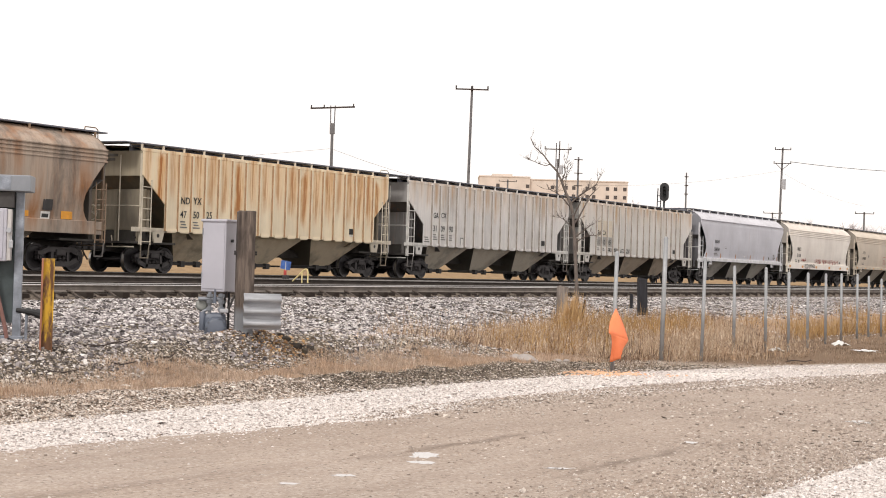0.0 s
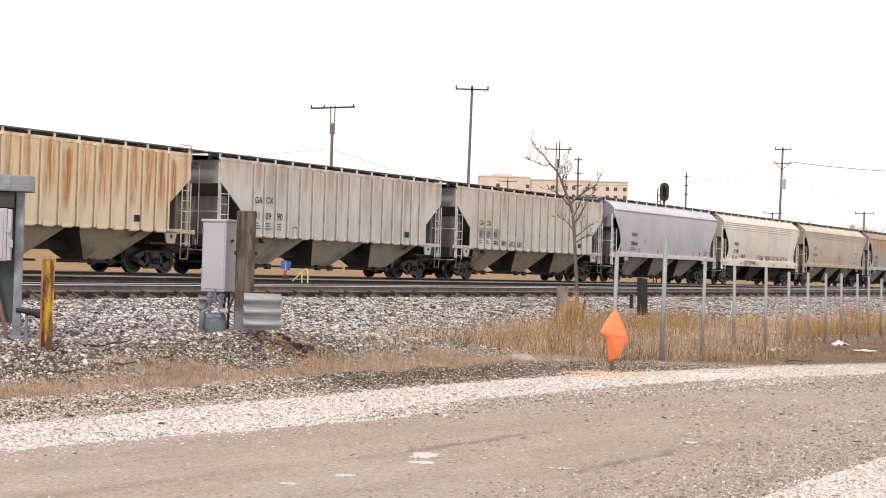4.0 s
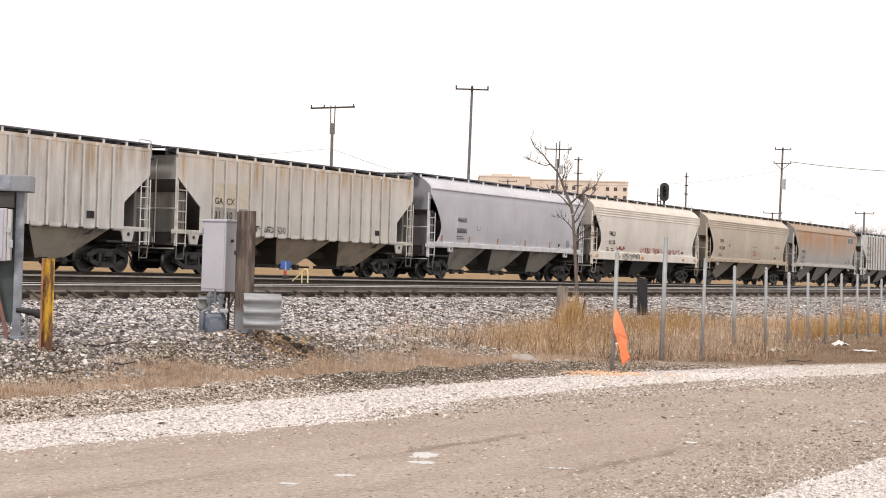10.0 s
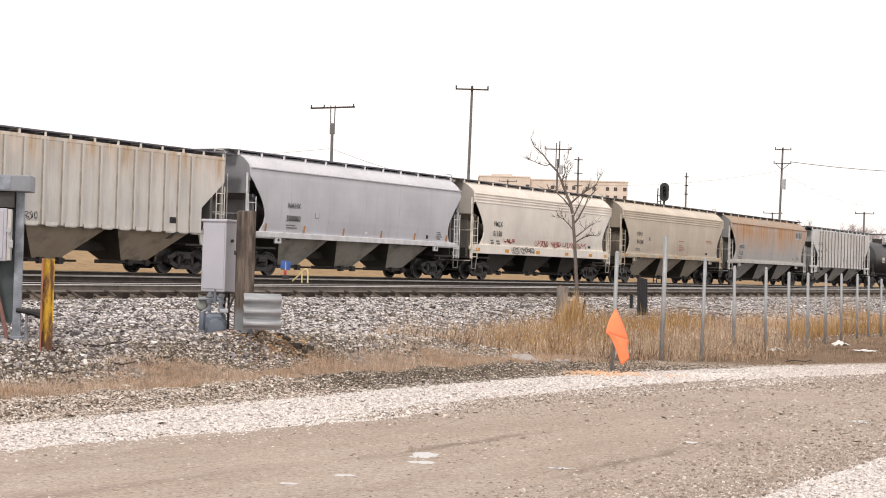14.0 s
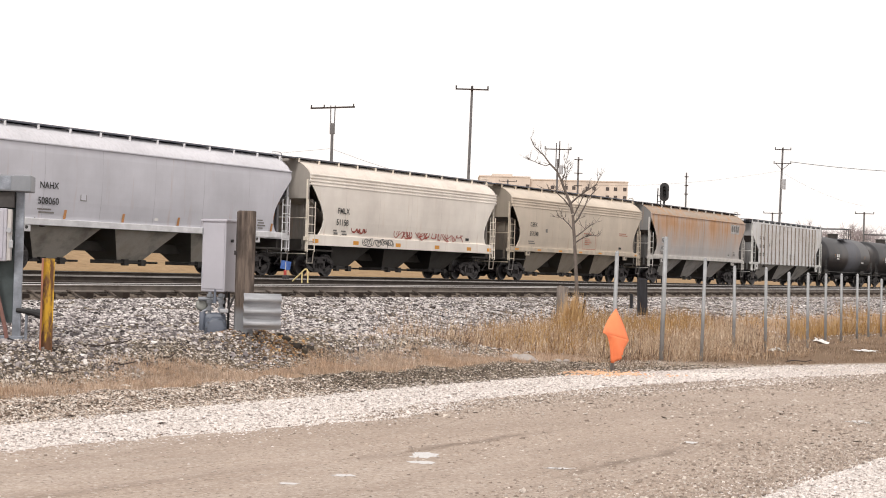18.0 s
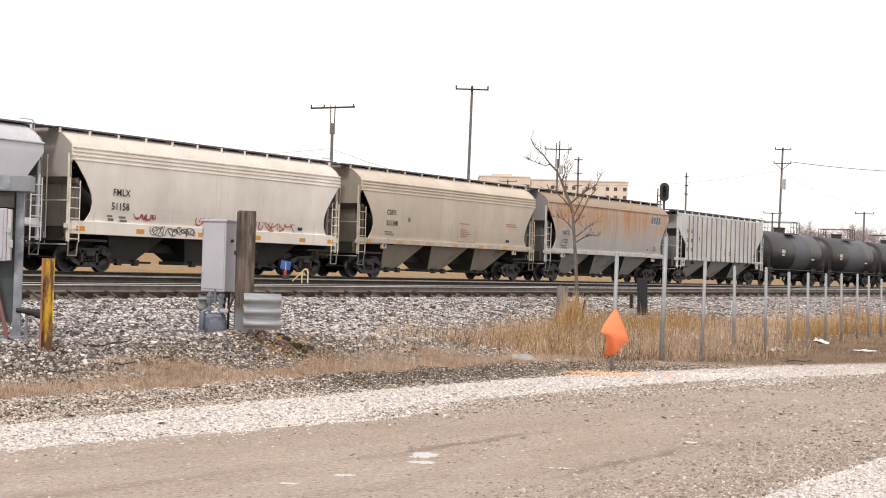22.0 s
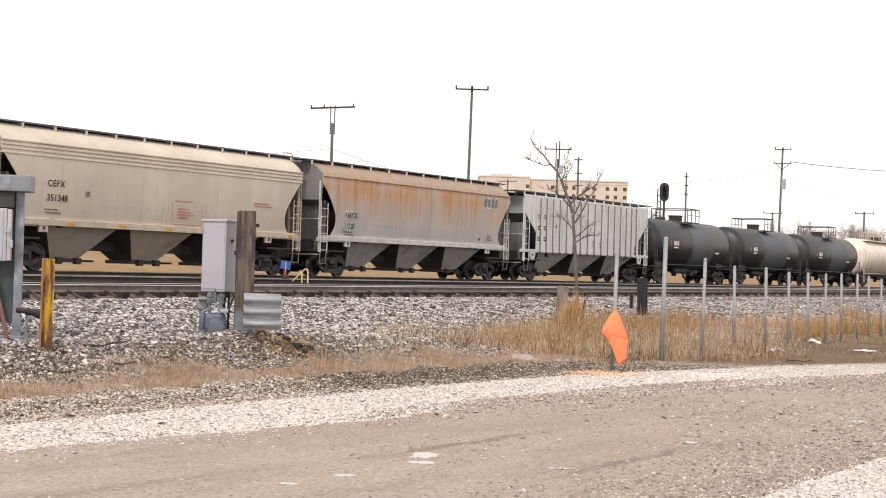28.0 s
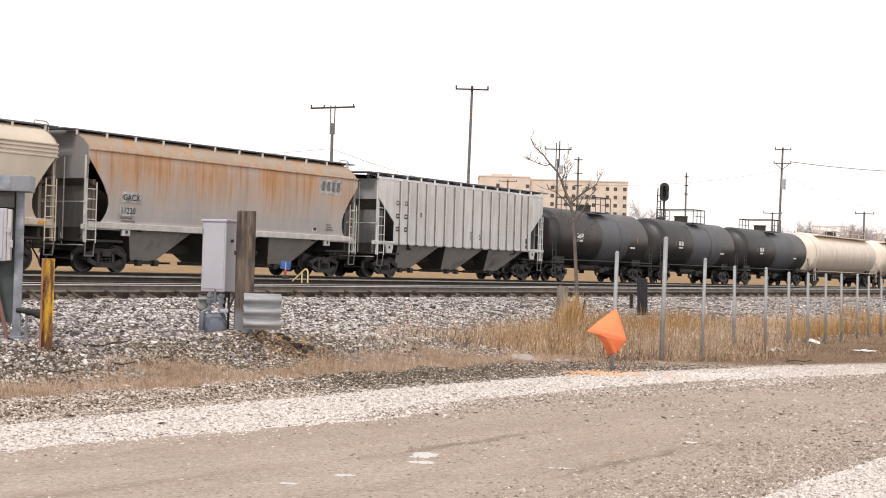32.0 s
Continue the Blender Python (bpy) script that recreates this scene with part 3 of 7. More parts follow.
def common_under(car, half, axle, mats):
    """Centre sill, couplers, air pipes and trucks."""
    bm = B()
    box(bm, -half, half, -0.22, 0.22, RAIL + 0.72, RAIL + 1.05, 0.01)
    part("center_sill", bm, mats["under"], car)
    for s in (-1, 1):
        truck(car, s * axle)
        bm = B()
        box(bm, min(s * half, s * (half + 0.52)), max(s * half, s * (half + 0.52)), -0.09, 0.09, RAIL + 0.78, RAIL + 0.95, 0.02)
        box(bm, min(s * (half + 0.38), s * (half + 0.63)), max(s * (half + 0.38), s * (half + 0.63)), -0.15, 0.15, RAIL + 0.74, RAIL + 1.0, 0.04)
        rod(bm, (s * (half + 0.1), -0.35, RAIL + 0.78), (s * (half + 0.45), -0.3, RAIL + 0.42), 0.03, seg=6)
        part("coupler", bm, M["steel_dark"], car)
        bm = B()
        rod(bm, (s * (half - 0.1), -1.45, RAIL + 0.9), (s * (half - 0.1), 1.45, RAIL + 0.9), 0.025, seg=6)
        rod(bm, (s * (half - 0.1), -0.5, RAIL + 0.9), (s * (half - 0.02), -0.5, RAIL + 1.3), 0.02, seg=6)
        part("uncoupling_lever", bm, mats["trim"], car)


def rib_at(span, k, n):
    """The side posts stand a little closer together towards the ends."""
    u = -1 + 2 * k / (n - 1)
    return span * (1.09 * u - 0.09 * u ** 3)


# side posts, how far the first one stands from the coupling, inset of the body, width of the end cut
LONG_BODY = (16, 2.76, 0.16, 1.30)
SHORT_BODY = (18, 2.27, 0.39, 1.24)
LATE_BODY = (16, 2.62, 0.30, 1.30)
RIBS = {"b": SHORT_BODY, "c": LONG_BODY, "d": LONG_BODY, "i": LATE_BODY}


def ribbed_hopper(label, length, mats, build, top=4.28, board=4.56):
    """A covered hopper with outside posts, three bays and open end platforms."""
    ribs, offset, inset, cut = build
    car = new("covered_hopper_car")
    tagged(car, label, "freight car", "cars of the freight train")
    half = length / 2 - 0.62
    z0, z1 = RAIL + 1.50, RAIL + top
    common_under(car, half, length / 2 - 2.3, mats)
    hx = half - inset
    for s in (-1, 1):
        bm = B()
        prism(bm, [(-hx, z1), (-hx, z1 - 0.85), (-hx + cut, z1 - 0.85 - 1.0), (-hx + cut, z0), (hx - cut, z0), (hx - cut, z1 - 0.85 - 1.0), (hx, z1 - 0.85), (hx, z1)], s * 1.5, s * 1.54)
        part("side_sheet", bm, mats["body"], car)
    rib = None
    n = ribs
    span = length / 2 - offset
    for s in (-1, 1):
        for k in range(n):
            x = rib_at(span, k, n)
            if rib is None:
                bm = B()
                hgt = z1 - z0 - 0.02
                lo = [bm.verts.new(p) for p in ((-0.05, 0, 0), (-0.045, -0.08, 0), (0.045, -0.08, 0), (0.05, 0, 0))]
                hi = [bm.verts.new((v.co.x, v.co.y, hgt)) for v in lo]
                # both flanks take a darker tone: shade beside the post put into colour
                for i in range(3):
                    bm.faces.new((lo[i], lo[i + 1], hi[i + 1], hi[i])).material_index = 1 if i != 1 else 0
                bm.faces.new(lo[::-1])
                bm.faces.new(hi)
                bmesh.ops.recalc_face_normals(bm, faces=bm.faces)
                rib = part("side_post", bm, [mats["rib"], mats["flank_shade"]], car, m=pose(x, s * 1.538, z0 + 0.01))
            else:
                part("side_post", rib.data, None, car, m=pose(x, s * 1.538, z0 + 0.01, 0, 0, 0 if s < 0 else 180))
    # bulged sheets between the posts, each rounded at its foot
    pitch = 2 * span / (n - 1)
    swell = None
    for s in (-1, 1):
        for k in range(n - 1):
            x = (rib_at(span, k, n) + rib_at(span, k + 1, n)) / 2
            if swell is None:
                bm = B()
                w = pitch / 2 - 0.13
                rows = []
                for zz, yy in ((-0.055, 0.0), (-0.045, 0.028), (0.0, 0.04), (0.1, 0.04)):
                    c = w * (0.55 if zz < -0.05 else 0.85 if zz < -0.01 else 1.0)
                    rows.append([(-c, 0.0, zz), (-c, -yy, zz), (c, -yy, zz), (c, 0.0, zz)])
                sheet(bm, rows)
                bmesh.ops.recalc_face_normals(bm, faces=bm.faces)
                swell = part("panel_foot", bm, mats["body"], car, m=pose(x, s * 1.54, z0))
            else:
                part("panel_foot", swell.data, None, car, m=pose(x, s * 1.54, z0, 0, 0, 0 if s < 0 else 180))
    for w, zz in ((0.5, 0.35), (0.75, 0.2)):
        bm = B()
        bm.faces.new([bm.verts.new((-hx - 0.004, q, z1 - zz + h)) for q, h in ((w / 2, 0), (-w / 2, 0), (-w / 2, 0.1), (w / 2, 0.1))])
        part("stencil_line", bm, M["ink_faded"], car)
    bm = B()
    for s in (-1, 1):
        box(bm, -hx, hx, s * 1.49 - 0.06, s * 1.49 + 0.06, z1 - 0.03, z1 + 0.09, 0.01)
    part("top_chord", bm, mats["body"], car)
    bm = B()
    sheet(bm, [[(x, y, z1 + zz) for y, zz in ((-1.5, 0.05), (-0.9, 0.16), (0, 0.2), (0.9, 0.16), (1.5, 0.05))] for x in (-hx, hx)])
    part("roof", bm, mats["body"], car)
    ends(car, hx, half, z0, z1, mats, 1.5)
    boards(car, hx + 0.1, half + 0.50, RAIL + board, mats, 0.95, 1.45, z1, M["grate"])
    bays(car, z0, mats, (-(hx - cut) * 0.64, 0.0, (hx - cut) * 0.64), (hx - cut) * 0.285, 1.45)
    for s in (-1, 1):
        for t in (-1, 1):
            bm = B()
            prism(bm, [(s * (hx - cut - 0.05), z0), (s * (hx - cut + 0.62), z0), (s * (hx - cut + 0.5), z0 - 0.42), (s * (hx - cut + 0.08), z0 - 0.42)], t * 1.44, t * 1.5)
            part("bolster_gusset", bm, mats["trim"], car)
            bm = B()
            rod(bm, (s * (hx - cut + 0.3), t * 1.44, z0 - 0.17), (s * (hx - cut + 0.3), t * 1.512, z0 - 0.17), 0.07, seg=12)
            part("lifting_eye", bm, M["steel_dark"], car)
    return car


def ends(car, hx, half, z0, z1, mats, hy, slope_to=2.9):
    """Both ends: upper panel, slope sheet, corner posts, ladders, platform."""
    for s in (-1, 1):
        bm = B()
        box(bm, min(s * hx, s * (hx - 0.06)), max(s * hx, s * (hx - 0.06)), -hy, hy, z1 - 0.88, z1)
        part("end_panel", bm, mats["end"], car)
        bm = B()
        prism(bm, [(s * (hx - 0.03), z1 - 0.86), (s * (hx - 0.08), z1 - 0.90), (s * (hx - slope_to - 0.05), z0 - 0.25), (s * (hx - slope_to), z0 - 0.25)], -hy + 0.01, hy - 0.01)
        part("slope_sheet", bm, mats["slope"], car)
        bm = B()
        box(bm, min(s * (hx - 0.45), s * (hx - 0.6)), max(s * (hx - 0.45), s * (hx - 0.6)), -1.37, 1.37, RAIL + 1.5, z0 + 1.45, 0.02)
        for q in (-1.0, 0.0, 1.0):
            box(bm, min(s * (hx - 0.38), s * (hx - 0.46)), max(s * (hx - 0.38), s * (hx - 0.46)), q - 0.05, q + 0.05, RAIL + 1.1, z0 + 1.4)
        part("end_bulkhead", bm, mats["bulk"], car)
        # added dark plate: blocks the sky below the bulkhead, keeps the gap dark
        bm = B()
        box(bm, min(s * (hx - 0.47), s * (hx - 0.58)), max(s * (hx - 0.47), s * (hx - 0.58)), -1.36, 1.36, RAIL + 1.1, RAIL + 1.51)
        part("dark_gap_plate", bm, mats["under"], car)
        bm = B()
        box(bm, min(s * half, s * (hx - 2.0)), max(s * half, s * (hx - 2.0)), -1.42, 1.42, RAIL + 1.02, RAIL + 1.1, 0.01)
        part("end_platform", bm, mats["under"], car)
        for t in (-1, 1):
            bm = B()
            box(bm, s * (hx - 0.04) - 0.05, s * (hx - 0.04) + 0.05, t * (hy - 0.05) - 0.04, t * (hy - 0.05) + 0.04, RAIL + 1.0, z1 - 0.1)
            part("corner_post", bm, mats["trim"], car)
            bm = B()
            ladder(bm, s * (hx + 0.02), s * (hx - 0.46), t * (hy + 0.05), RAIL + 0.98, z1 - 1.0, 6)
            part("side_ladder", bm, mats["trim"], car)
            bm = B()
            rod(bm, (s * (hx + 0.0), t * (hy + 0.03), RAIL + 1.0), (s * (hx - 0.02), t * (hy + 0.0), RAIL + 0.52), 0.025, seg=6)
            rod(bm, (s * (hx - 0.44), t * (hy + 0.03), RAIL + 1.0), (s * (hx - 0.42), t * (hy + 0.0), RAIL + 0.52), 0.025, seg=6)
            rod(bm, (s * (hx - 0.02), t * hy, RAIL + 0.53), (s * (hx - 0.42), t * hy, RAIL + 0.53), 0.025, seg=6)
            part("stirrup_step", bm, mats["slope"], car)
            bm = B()
            box(bm, min(s * half, s * (hx - 1.75)), max(s * half, s * (hx - 1.75)), t * (hy - 0.05) - 0.05, t * (hy - 0.05) + 0.05, RAIL + 1.44, RAIL + 1.60, 0.01)
            part("side_sill", bm, mats["trim"], car)
        bm = B()
        x = s * (hx + 0.06)
        yl = -0.55 if s < 0 else 0.55
        rod(bm, (x, yl, RAIL + 1.1), (x, yl, z1 - 0.15), 0.022, seg=6)
        rod(bm, (x, -hy, RAIL + 2.35), (x, hy, RAIL + 2.35), 0.02, seg=6)
        part("end_handrail", bm, mats["trim"], car)
    # brake gear on the leading platform
    bm = B()
    rod(bm, (-hx + 0.95, -0.75, RAIL + 1.36), (-hx + 0.95, 0.1, RAIL + 1.36), 0.2, seg=16)
    rod(bm, (-hx + 0.95, -0.82, RAIL + 1.36), (-hx + 0.95, -0.75, RAIL + 1.36), 0.12, 0.2, seg=16)
    part("air_reservoir", bm, M["truck"], car)
    bm = B()
    rod(bm, (-hx + 0.5, -0.95, RAIL + 1.25), (-hx + 1.1, -0.95, RAIL + 1.25), 0.11, seg=14)
    rod(bm, (-hx + 0.3, -0.95, RAIL + 1.25), (-hx + 0.5, -0.95, RAIL + 1.25), 0.03, seg=8)
    part("brake_cylinder", bm, M["truck"], car)
    bm = B()
    for k in range(16):
        a, b = 2 * math.pi * k / 16, 2 * math.pi * (k + 1) / 16
        rod(bm, (-hx - 0.12, 0.7 + 0.28 * math.cos(a), RAIL + 2.1 + 0.28 * math.sin(a)), (-hx - 0.12, 0.7 + 0.28 * math.cos(b), RAIL + 2.1 + 0.28 * math.sin(b)), 0.016, seg=5)
    for k in range(4):
        a = math.pi * k / 2 + 0.4
        rod(bm, (-hx - 0.1, 0.7, RAIL + 2.1), (-hx - 0.12, 0.7 + 0.28 * math.cos(a), RAIL + 2.1 + 0.28 * math.sin(a)), 0.012, seg=5)
    rod(bm, (-hx - 0.12, 0.7, RAIL + 2.1), (-hx + 0.02, 0.7, RAIL + 2.1), 0.03, seg=8)
    part("brake_wheel", bm, mats["trim"], car)


def boards(car, hx, reach, z, mats, y0, y1, base, cover=None, pitch=1.15):
    """Running boards of dark grating along both edges of the roof, on brackets, and a crossing board at each end."""
    for s in (-1, 1):
        bm = B()
        a, b = sorted((s * (hx + 0.02), s * reach))
        box(bm, a, b, -y1, y1, z - 0.055, z - 0.012, 0.008)
        part("crossing_board", bm, M["grate"], car)
    for s in (-1, 1):
        bm = B()
        a, b = sorted((s * y0, s * y1))
        box(bm, -hx - 0.04, hx + 0.04, a, b, z - 0.05, z, 0.008)
        part("running_board", bm, M["grate"], car)
        if cover:
            bm = B()
            a, b = sorted((s * (y0 - 0.12), s * (y0 + 0.06)))
            box(bm, -hx + 0.15, hx - 0.15, a, b, base - 0.02, z - 0.02)
            part("hatch_coaming", bm, cover, car)
        bm = B()
        ye = s * (y1 - 0.03)
        for p, q in zip(((hx - 0.6, ye, z), (hx - 0.57, ye, z + 0.1), (hx - 0.05, ye, z + 0.1), (hx + 0.06, ye, z + 0.03)), ((hx - 0.57, ye, z + 0.1), (hx - 0.05, ye, z + 0.1), (hx + 0.06, ye, z + 0.03), (hx + 0.08, ye, z - 0.5))):
            rod(bm, p, q, 0.02, seg=6)
        part("roof_grab_iron", bm, mats["trim"], car)
        n = int(2 * hx / pitch)
        first = None
        for k in range(n + 1):
            x = -hx + 0.1 + (2 * hx - 0.2) * k / n
            if first is None:
                bm = B()
                box(bm, -0.03, 0.03, -0.03, 0.03, -(z - base) + 0.02, -0.045)
                box(bm, -0.025, 0.025, 0.0, (y1 - y0), -0.08, -0.048)
                first = part("board_bracket", bm, mats["trim"], car, m=pose(x, s * y1, z, 0, 0, 0 if s < 0 else 180))
            else:
                part("board_bracket", first.data, None, car, m=pose(x, s * y1, z, 0, 0, 0 if s < 0 else 180))


def bays(car, z0, mats, centres, reach, hy):
    """Discharge hoppers below the floor, each with its gate."""
    for cx in centres:
        bm = B()
        top = [(cx - reach, -hy, z0 + 0.02), (cx + reach, -hy, z0 + 0.02), (cx + reach, hy, z0 + 0.02), (cx - reach, hy, z0 + 0.02)]
        low = [(cx - 0.66, -0.5, RAIL + 0.42), (cx + 0.66, -0.5, RAIL + 0.42), (cx + 0.66, 0.5, RAIL + 0.42), (cx - 0.66, 0.5, RAIL + 0.42)]
        tv = [bm.verts.new(p) for p in top]
        lv = [bm.verts.new(p) for p in low]
        # end slopes get the shaded copy of the bay paint
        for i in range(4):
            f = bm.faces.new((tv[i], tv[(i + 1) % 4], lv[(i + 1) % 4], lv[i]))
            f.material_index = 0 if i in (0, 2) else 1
        bm.faces.new(tv)
        bm.faces.new(lv)
        bmesh.ops.recalc_face_normals(bm, faces=bm.faces)
        bay = part("hopper_bay", bm, [mats["bay"], mats["bay_shade"]], car)
        bm = B()
        box(bm, cx - 0.8, cx + 0.8, -0.62, 0.62, RAIL + 0.30, RAIL + 0.43, 0.02)
        box(bm, cx - 1.05, cx + 1.0, -0.72, -0.64, RAIL + 0.32, RAIL + 0.37)
        rod(bm, (cx + 0.8, -1.1, RAIL + 0.36), (cx + 0.8, 1.1, RAIL + 0.36), 0.035, seg=8)
        for q in (-0.45, 0.45):
            box(bm, cx + q - 0.12, cx + q + 0.12, -0.78, -0.60, RAIL + 0.24, RAIL + 0.46, 0.015)
        part("discharge_gate", bm, M["steel_dark"], bay)


def smooth_hopper(label, length, mats, top=4.12, board=4.81, sill=1.68, deep=False, fluted=False, cut_share=0.8):
    """A covered hopper with smooth bulged sides, a rounded roof and curved end openings."""
    car = new("covered_hopper_car")
    tagged(car, label, "freight car", "cars of the freight train")
    half = length / 2 - 0.62
    hx = half - 0.12
    common_under(car, half, length / 2 - 2.3, mats)
    z0 = RAIL + sill
    z1 = RAIL + top
    H = top - sill
    # flank: height share, half width, how far the end is cut back
    prof = ((0.0, 1.47, 0.95), (0.05, 1.48, 1.10), (0.14, 1.51, 1.28), (0.25, 1.54, 1.34), (0.36, 1.56, 1.26), (0.46, 1.575, 1.08), (0.56, 1.585, 0.86), (0.66, 1.59, 0.60), (0.76, 1.59, 0.33), (0.83, 1.588, 0.12), (0.88, 1.585, 0.0), (1.0, 1.56, 0.0))
    nx = 14
    for s in (-1, 1):
        bm = B()
        rows = []
        for h, y, c in prof:
            c *= cut_share
            rows.append([((-hx + c) + 2 * (hx - c) * k / nx, s * y, z0 + h * H) for k in range(nx + 1)])
        sheet(bm, rows)
        bmesh.ops.recalc_face_normals(bm, faces=bm.faces)
        ob = part("side_sheet", bm, mats["body"], car)
        md = ob.modifiers.new("thickness", "SOLIDIFY")
        md.thickness = 0.03
        md.offset = 0
    bm = B()
    arc = ((-1.56, 0.0), (-1.51, 0.09), (-1.42, 0.20), (-1.2, 0.38), (-0.8, 0.60), (0, 0.72), (0.8, 0.60), (1.2, 0.38), (1.42, 0.20), (1.51, 0.09), (1.56, 0.0))
    sheet(bm, [[(x, y, z1 + z) for y, z in arc] for x in (-hx, -hx / 2, 0, hx / 2, hx)])
    part("roof", bm, mats["roof"] if "roof" in mats else mats["body"], car, smooth=True)
    for k in range(1, 6):
        x = -hx + 2 * hx * k / 6
        for s in (-1, 1):
            bm = B()
            for (h, y, c), (h2, y2, c2) in zip(prof, prof[1:]):
                w = 0.012
                bm.faces.new([bm.verts.new(q) for q in ((x - w, s * (y + 0.018), z0 + h * H), (x + w, s * (y + 0.018), z0 + h * H), (x + w, s * (y2 + 0.018), z0 + h2 * H), (x - w, s * (y2 + 0.018), z0 + h2 * H))])
            part("weld_seam", bm, mats["seam"], car)
    bm = B()
    for s in (-1, 1):
        lines = (0.0,) if not fluted else (0.0, -0.13, -0.26, -0.40)
        for dz in lines:
            box(bm, -hx, hx, s * 1.585 - 0.04, s * 1.585 + 0.045, z1 + dz - 0.03, z1 + dz + 0.03, 0.012)
    part("eave_rib", bm, mats["body"], car)
    # end: upper panel follows the roof
    for s in (-1, 1):
        bm = B()
        o = [(y, z1 + z) for y, z in arc] + [(1.56, z1 - 0.5), (-1.56, z1 - 0.5)]
        a = [bm.verts.new((s * (hx - 0.01), y, z)) for y, z in o]
        b = [bm.verts.new((s * (hx - 0.06), y, z)) for y, z in o]
        bm.faces.new(a)
        bm.faces.new(b[::-1])
        for i in range(len(a)):
            bm.faces.new((a[i], a[(i + 1) % len(a)], b[(i + 1) % len(a)], b[i]))
        bmesh.ops.recalc_face_normals(bm, faces=bm.faces)
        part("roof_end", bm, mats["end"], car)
    ends(car, hx, half, z0, z1 - 0.1, mats, 1.5)
    boards(car, hx + 0.1, half + 0.50, RAIL + board, mats, 0.5, 1.0, z1 + 0.46, None, 1.45)
    bm = B()
    for s in (-1, 1):
        drop = 0.42 if deep else 0.2
        box(bm, -half + 0.25, half - 0.25, s * 1.49 - 0.05, s * 1.49 + 0.05, z0 - drop, z0 + 0.02, 0.015)
    part("sill_beam", bm, mats["trim"] if not deep else mats["body"], car)
    bays(car, z0 - 0.12, mats, (-4.1, 0.0, 4.1), 1.80, 1.38)
    for s in (-1, 1):
        for t in (-1, 1):
            bm = B()
            box(bm, s * (hx - 2.05) - 0.2, s * (hx - 2.05) + 0.2, t * 1.47 - 0.05, t * 1.47 + 0.05, z0 - 0.42, z0 - 0.18, 0.02)
            part("jacking_pad", bm, mats["trim"], car)
            bm = B()
            rod(bm, (s * (hx - 2.05), t * 1.4, z0 - 0.28), (s * (hx - 2.05), t * 1.535, z0 - 0.28), 0.06, seg=10)
            part("lifting_eye", bm, M["steel_dark"], car)
    return car


def tank_car(label, length, mats, radius=1.54, centre=2.41, walkway=False, bands=()):
    car = new("tank_car")
    tagged(car, label, "freight car", "cars of the freight train")
    half = length / 2 - 0.62
    common_under(car, half, length / 2 - 2.2, mats)
    hx = half - 0.35
    bm = B()
    n = 40
    prof = [(-hx, 0.0), (-hx + 0.04, 0.45), (-hx + 0.16, 0.78), (-hx + 0.34, 0.94), (-hx + 0.6, 1.0)]
    rs = prof + [(0.0, 1.0)] + [(-x, r) for x, r in prof[::-1]]
    rings = []
    for x, r in rs[1:-1]:
        rings.append([bm.verts.new((x, radius * r * math.cos(2 * math.pi * k / n), RAIL + centre + radius * r * math.sin(2 * math.pi * k / n))) for k in range(n)])
    for a, b in zip(rings, rings[1:]):
        for k in range(n):
            bm.faces.new((a[k], a[(k + 1) % n], b[(k + 1) % n], b[k]))
    for x, ring in ((-hx, rings[0]), (hx, rings[-1])):
        c = bm.verts.new((x, 0, RAIL + centre))
        for k in range(n):
            bm.faces.new((c, ring[k], ring[(k + 1) % n]))
    bmesh.ops.recalc_face_normals(bm, faces=bm.faces)
    part("tank", bm, mats["body"], car, smooth=True)
    for x, w in bands:
        bm = B()
        ra = []
        for xx in (x - w / 2, x + w / 2):
            ra.append([bm.verts.new((xx, (radius + 0.008) * math.cos(2 * math.pi * k / n), RAIL + centre + (radius + 0.008) * math.sin(2 * math.pi * k / n))) for k in range(n)])
        for k in range(n):
            bm.faces.new((ra[0][k], ra[0][(k + 1) % n], ra[1][(k + 1) % n], ra[1][k]))
        bmesh.ops.recalc_face_normals(bm, faces=bm.faces)
        part("jacket_band", bm, mats["band"], car, smooth=True)
    bm = B()
    rod(bm, (0, 0, RAIL + 0.45), (0, 0, RAIL + centre - radius + 0.1), 0.16, seg=12)
    rod(bm, (-1.6, -0.5, RAIL + 0.78), (0.9, -0.5, RAIL + 0.78), 0.17, seg=14)
    rod(bm, (1.3, -0.7, RAIL + 0.72), (1.9, -0.7, RAIL + 0.72), 0.15, seg=12)
    box(bm, 0.4, 1.0, -0.95, -0.6, RAIL + 0.5, RAIL + 0.8, 0.03)
    part("bottom_outlet", bm, M["steel_dark"], car)
    zt = RAIL + centre + radius
    bm = B()
    rod(bm, (0, 0, zt - 0.1), (0, 0, zt + 0.28), 0.42, seg=20)
    rod(bm, (0, 0, zt + 0.28), (0, 0, zt + 0.36), 0.46, seg=20)
    rod(bm, (0.75, 0.1, zt - 0.1), (0.75, 0.1, zt + 0.2), 0.16, seg=12)
    part("manway", bm, mats["under"], car)
    bm = B()
    for s in (-1, 1):
        box(bm, -1.0, 1.0, s * 0.95 - 0.28, s * 0.95 + 0.28, zt - 0.12, zt - 0.07)
    part("top_platform", bm, M["grate"], car)
    bm = B()
    for s in (-1, 1):
        for x in (-1.0, -0.33, 0.33, 1.0):
            rod(bm, (x, s * 1.22, zt - 0.1), (x, s * 1.22, zt + 0.75), 0.025, seg=6)
        rod(bm, (-1.0, s * 1.22, zt + 0.75), (1.0, s * 1.22, zt + 0.75), 0.028, seg=6)
        rod(bm, (-1.0, s * 1.22, zt + 0.35), (1.0, s * 1.22, zt + 0.35), 0.018, seg=6)
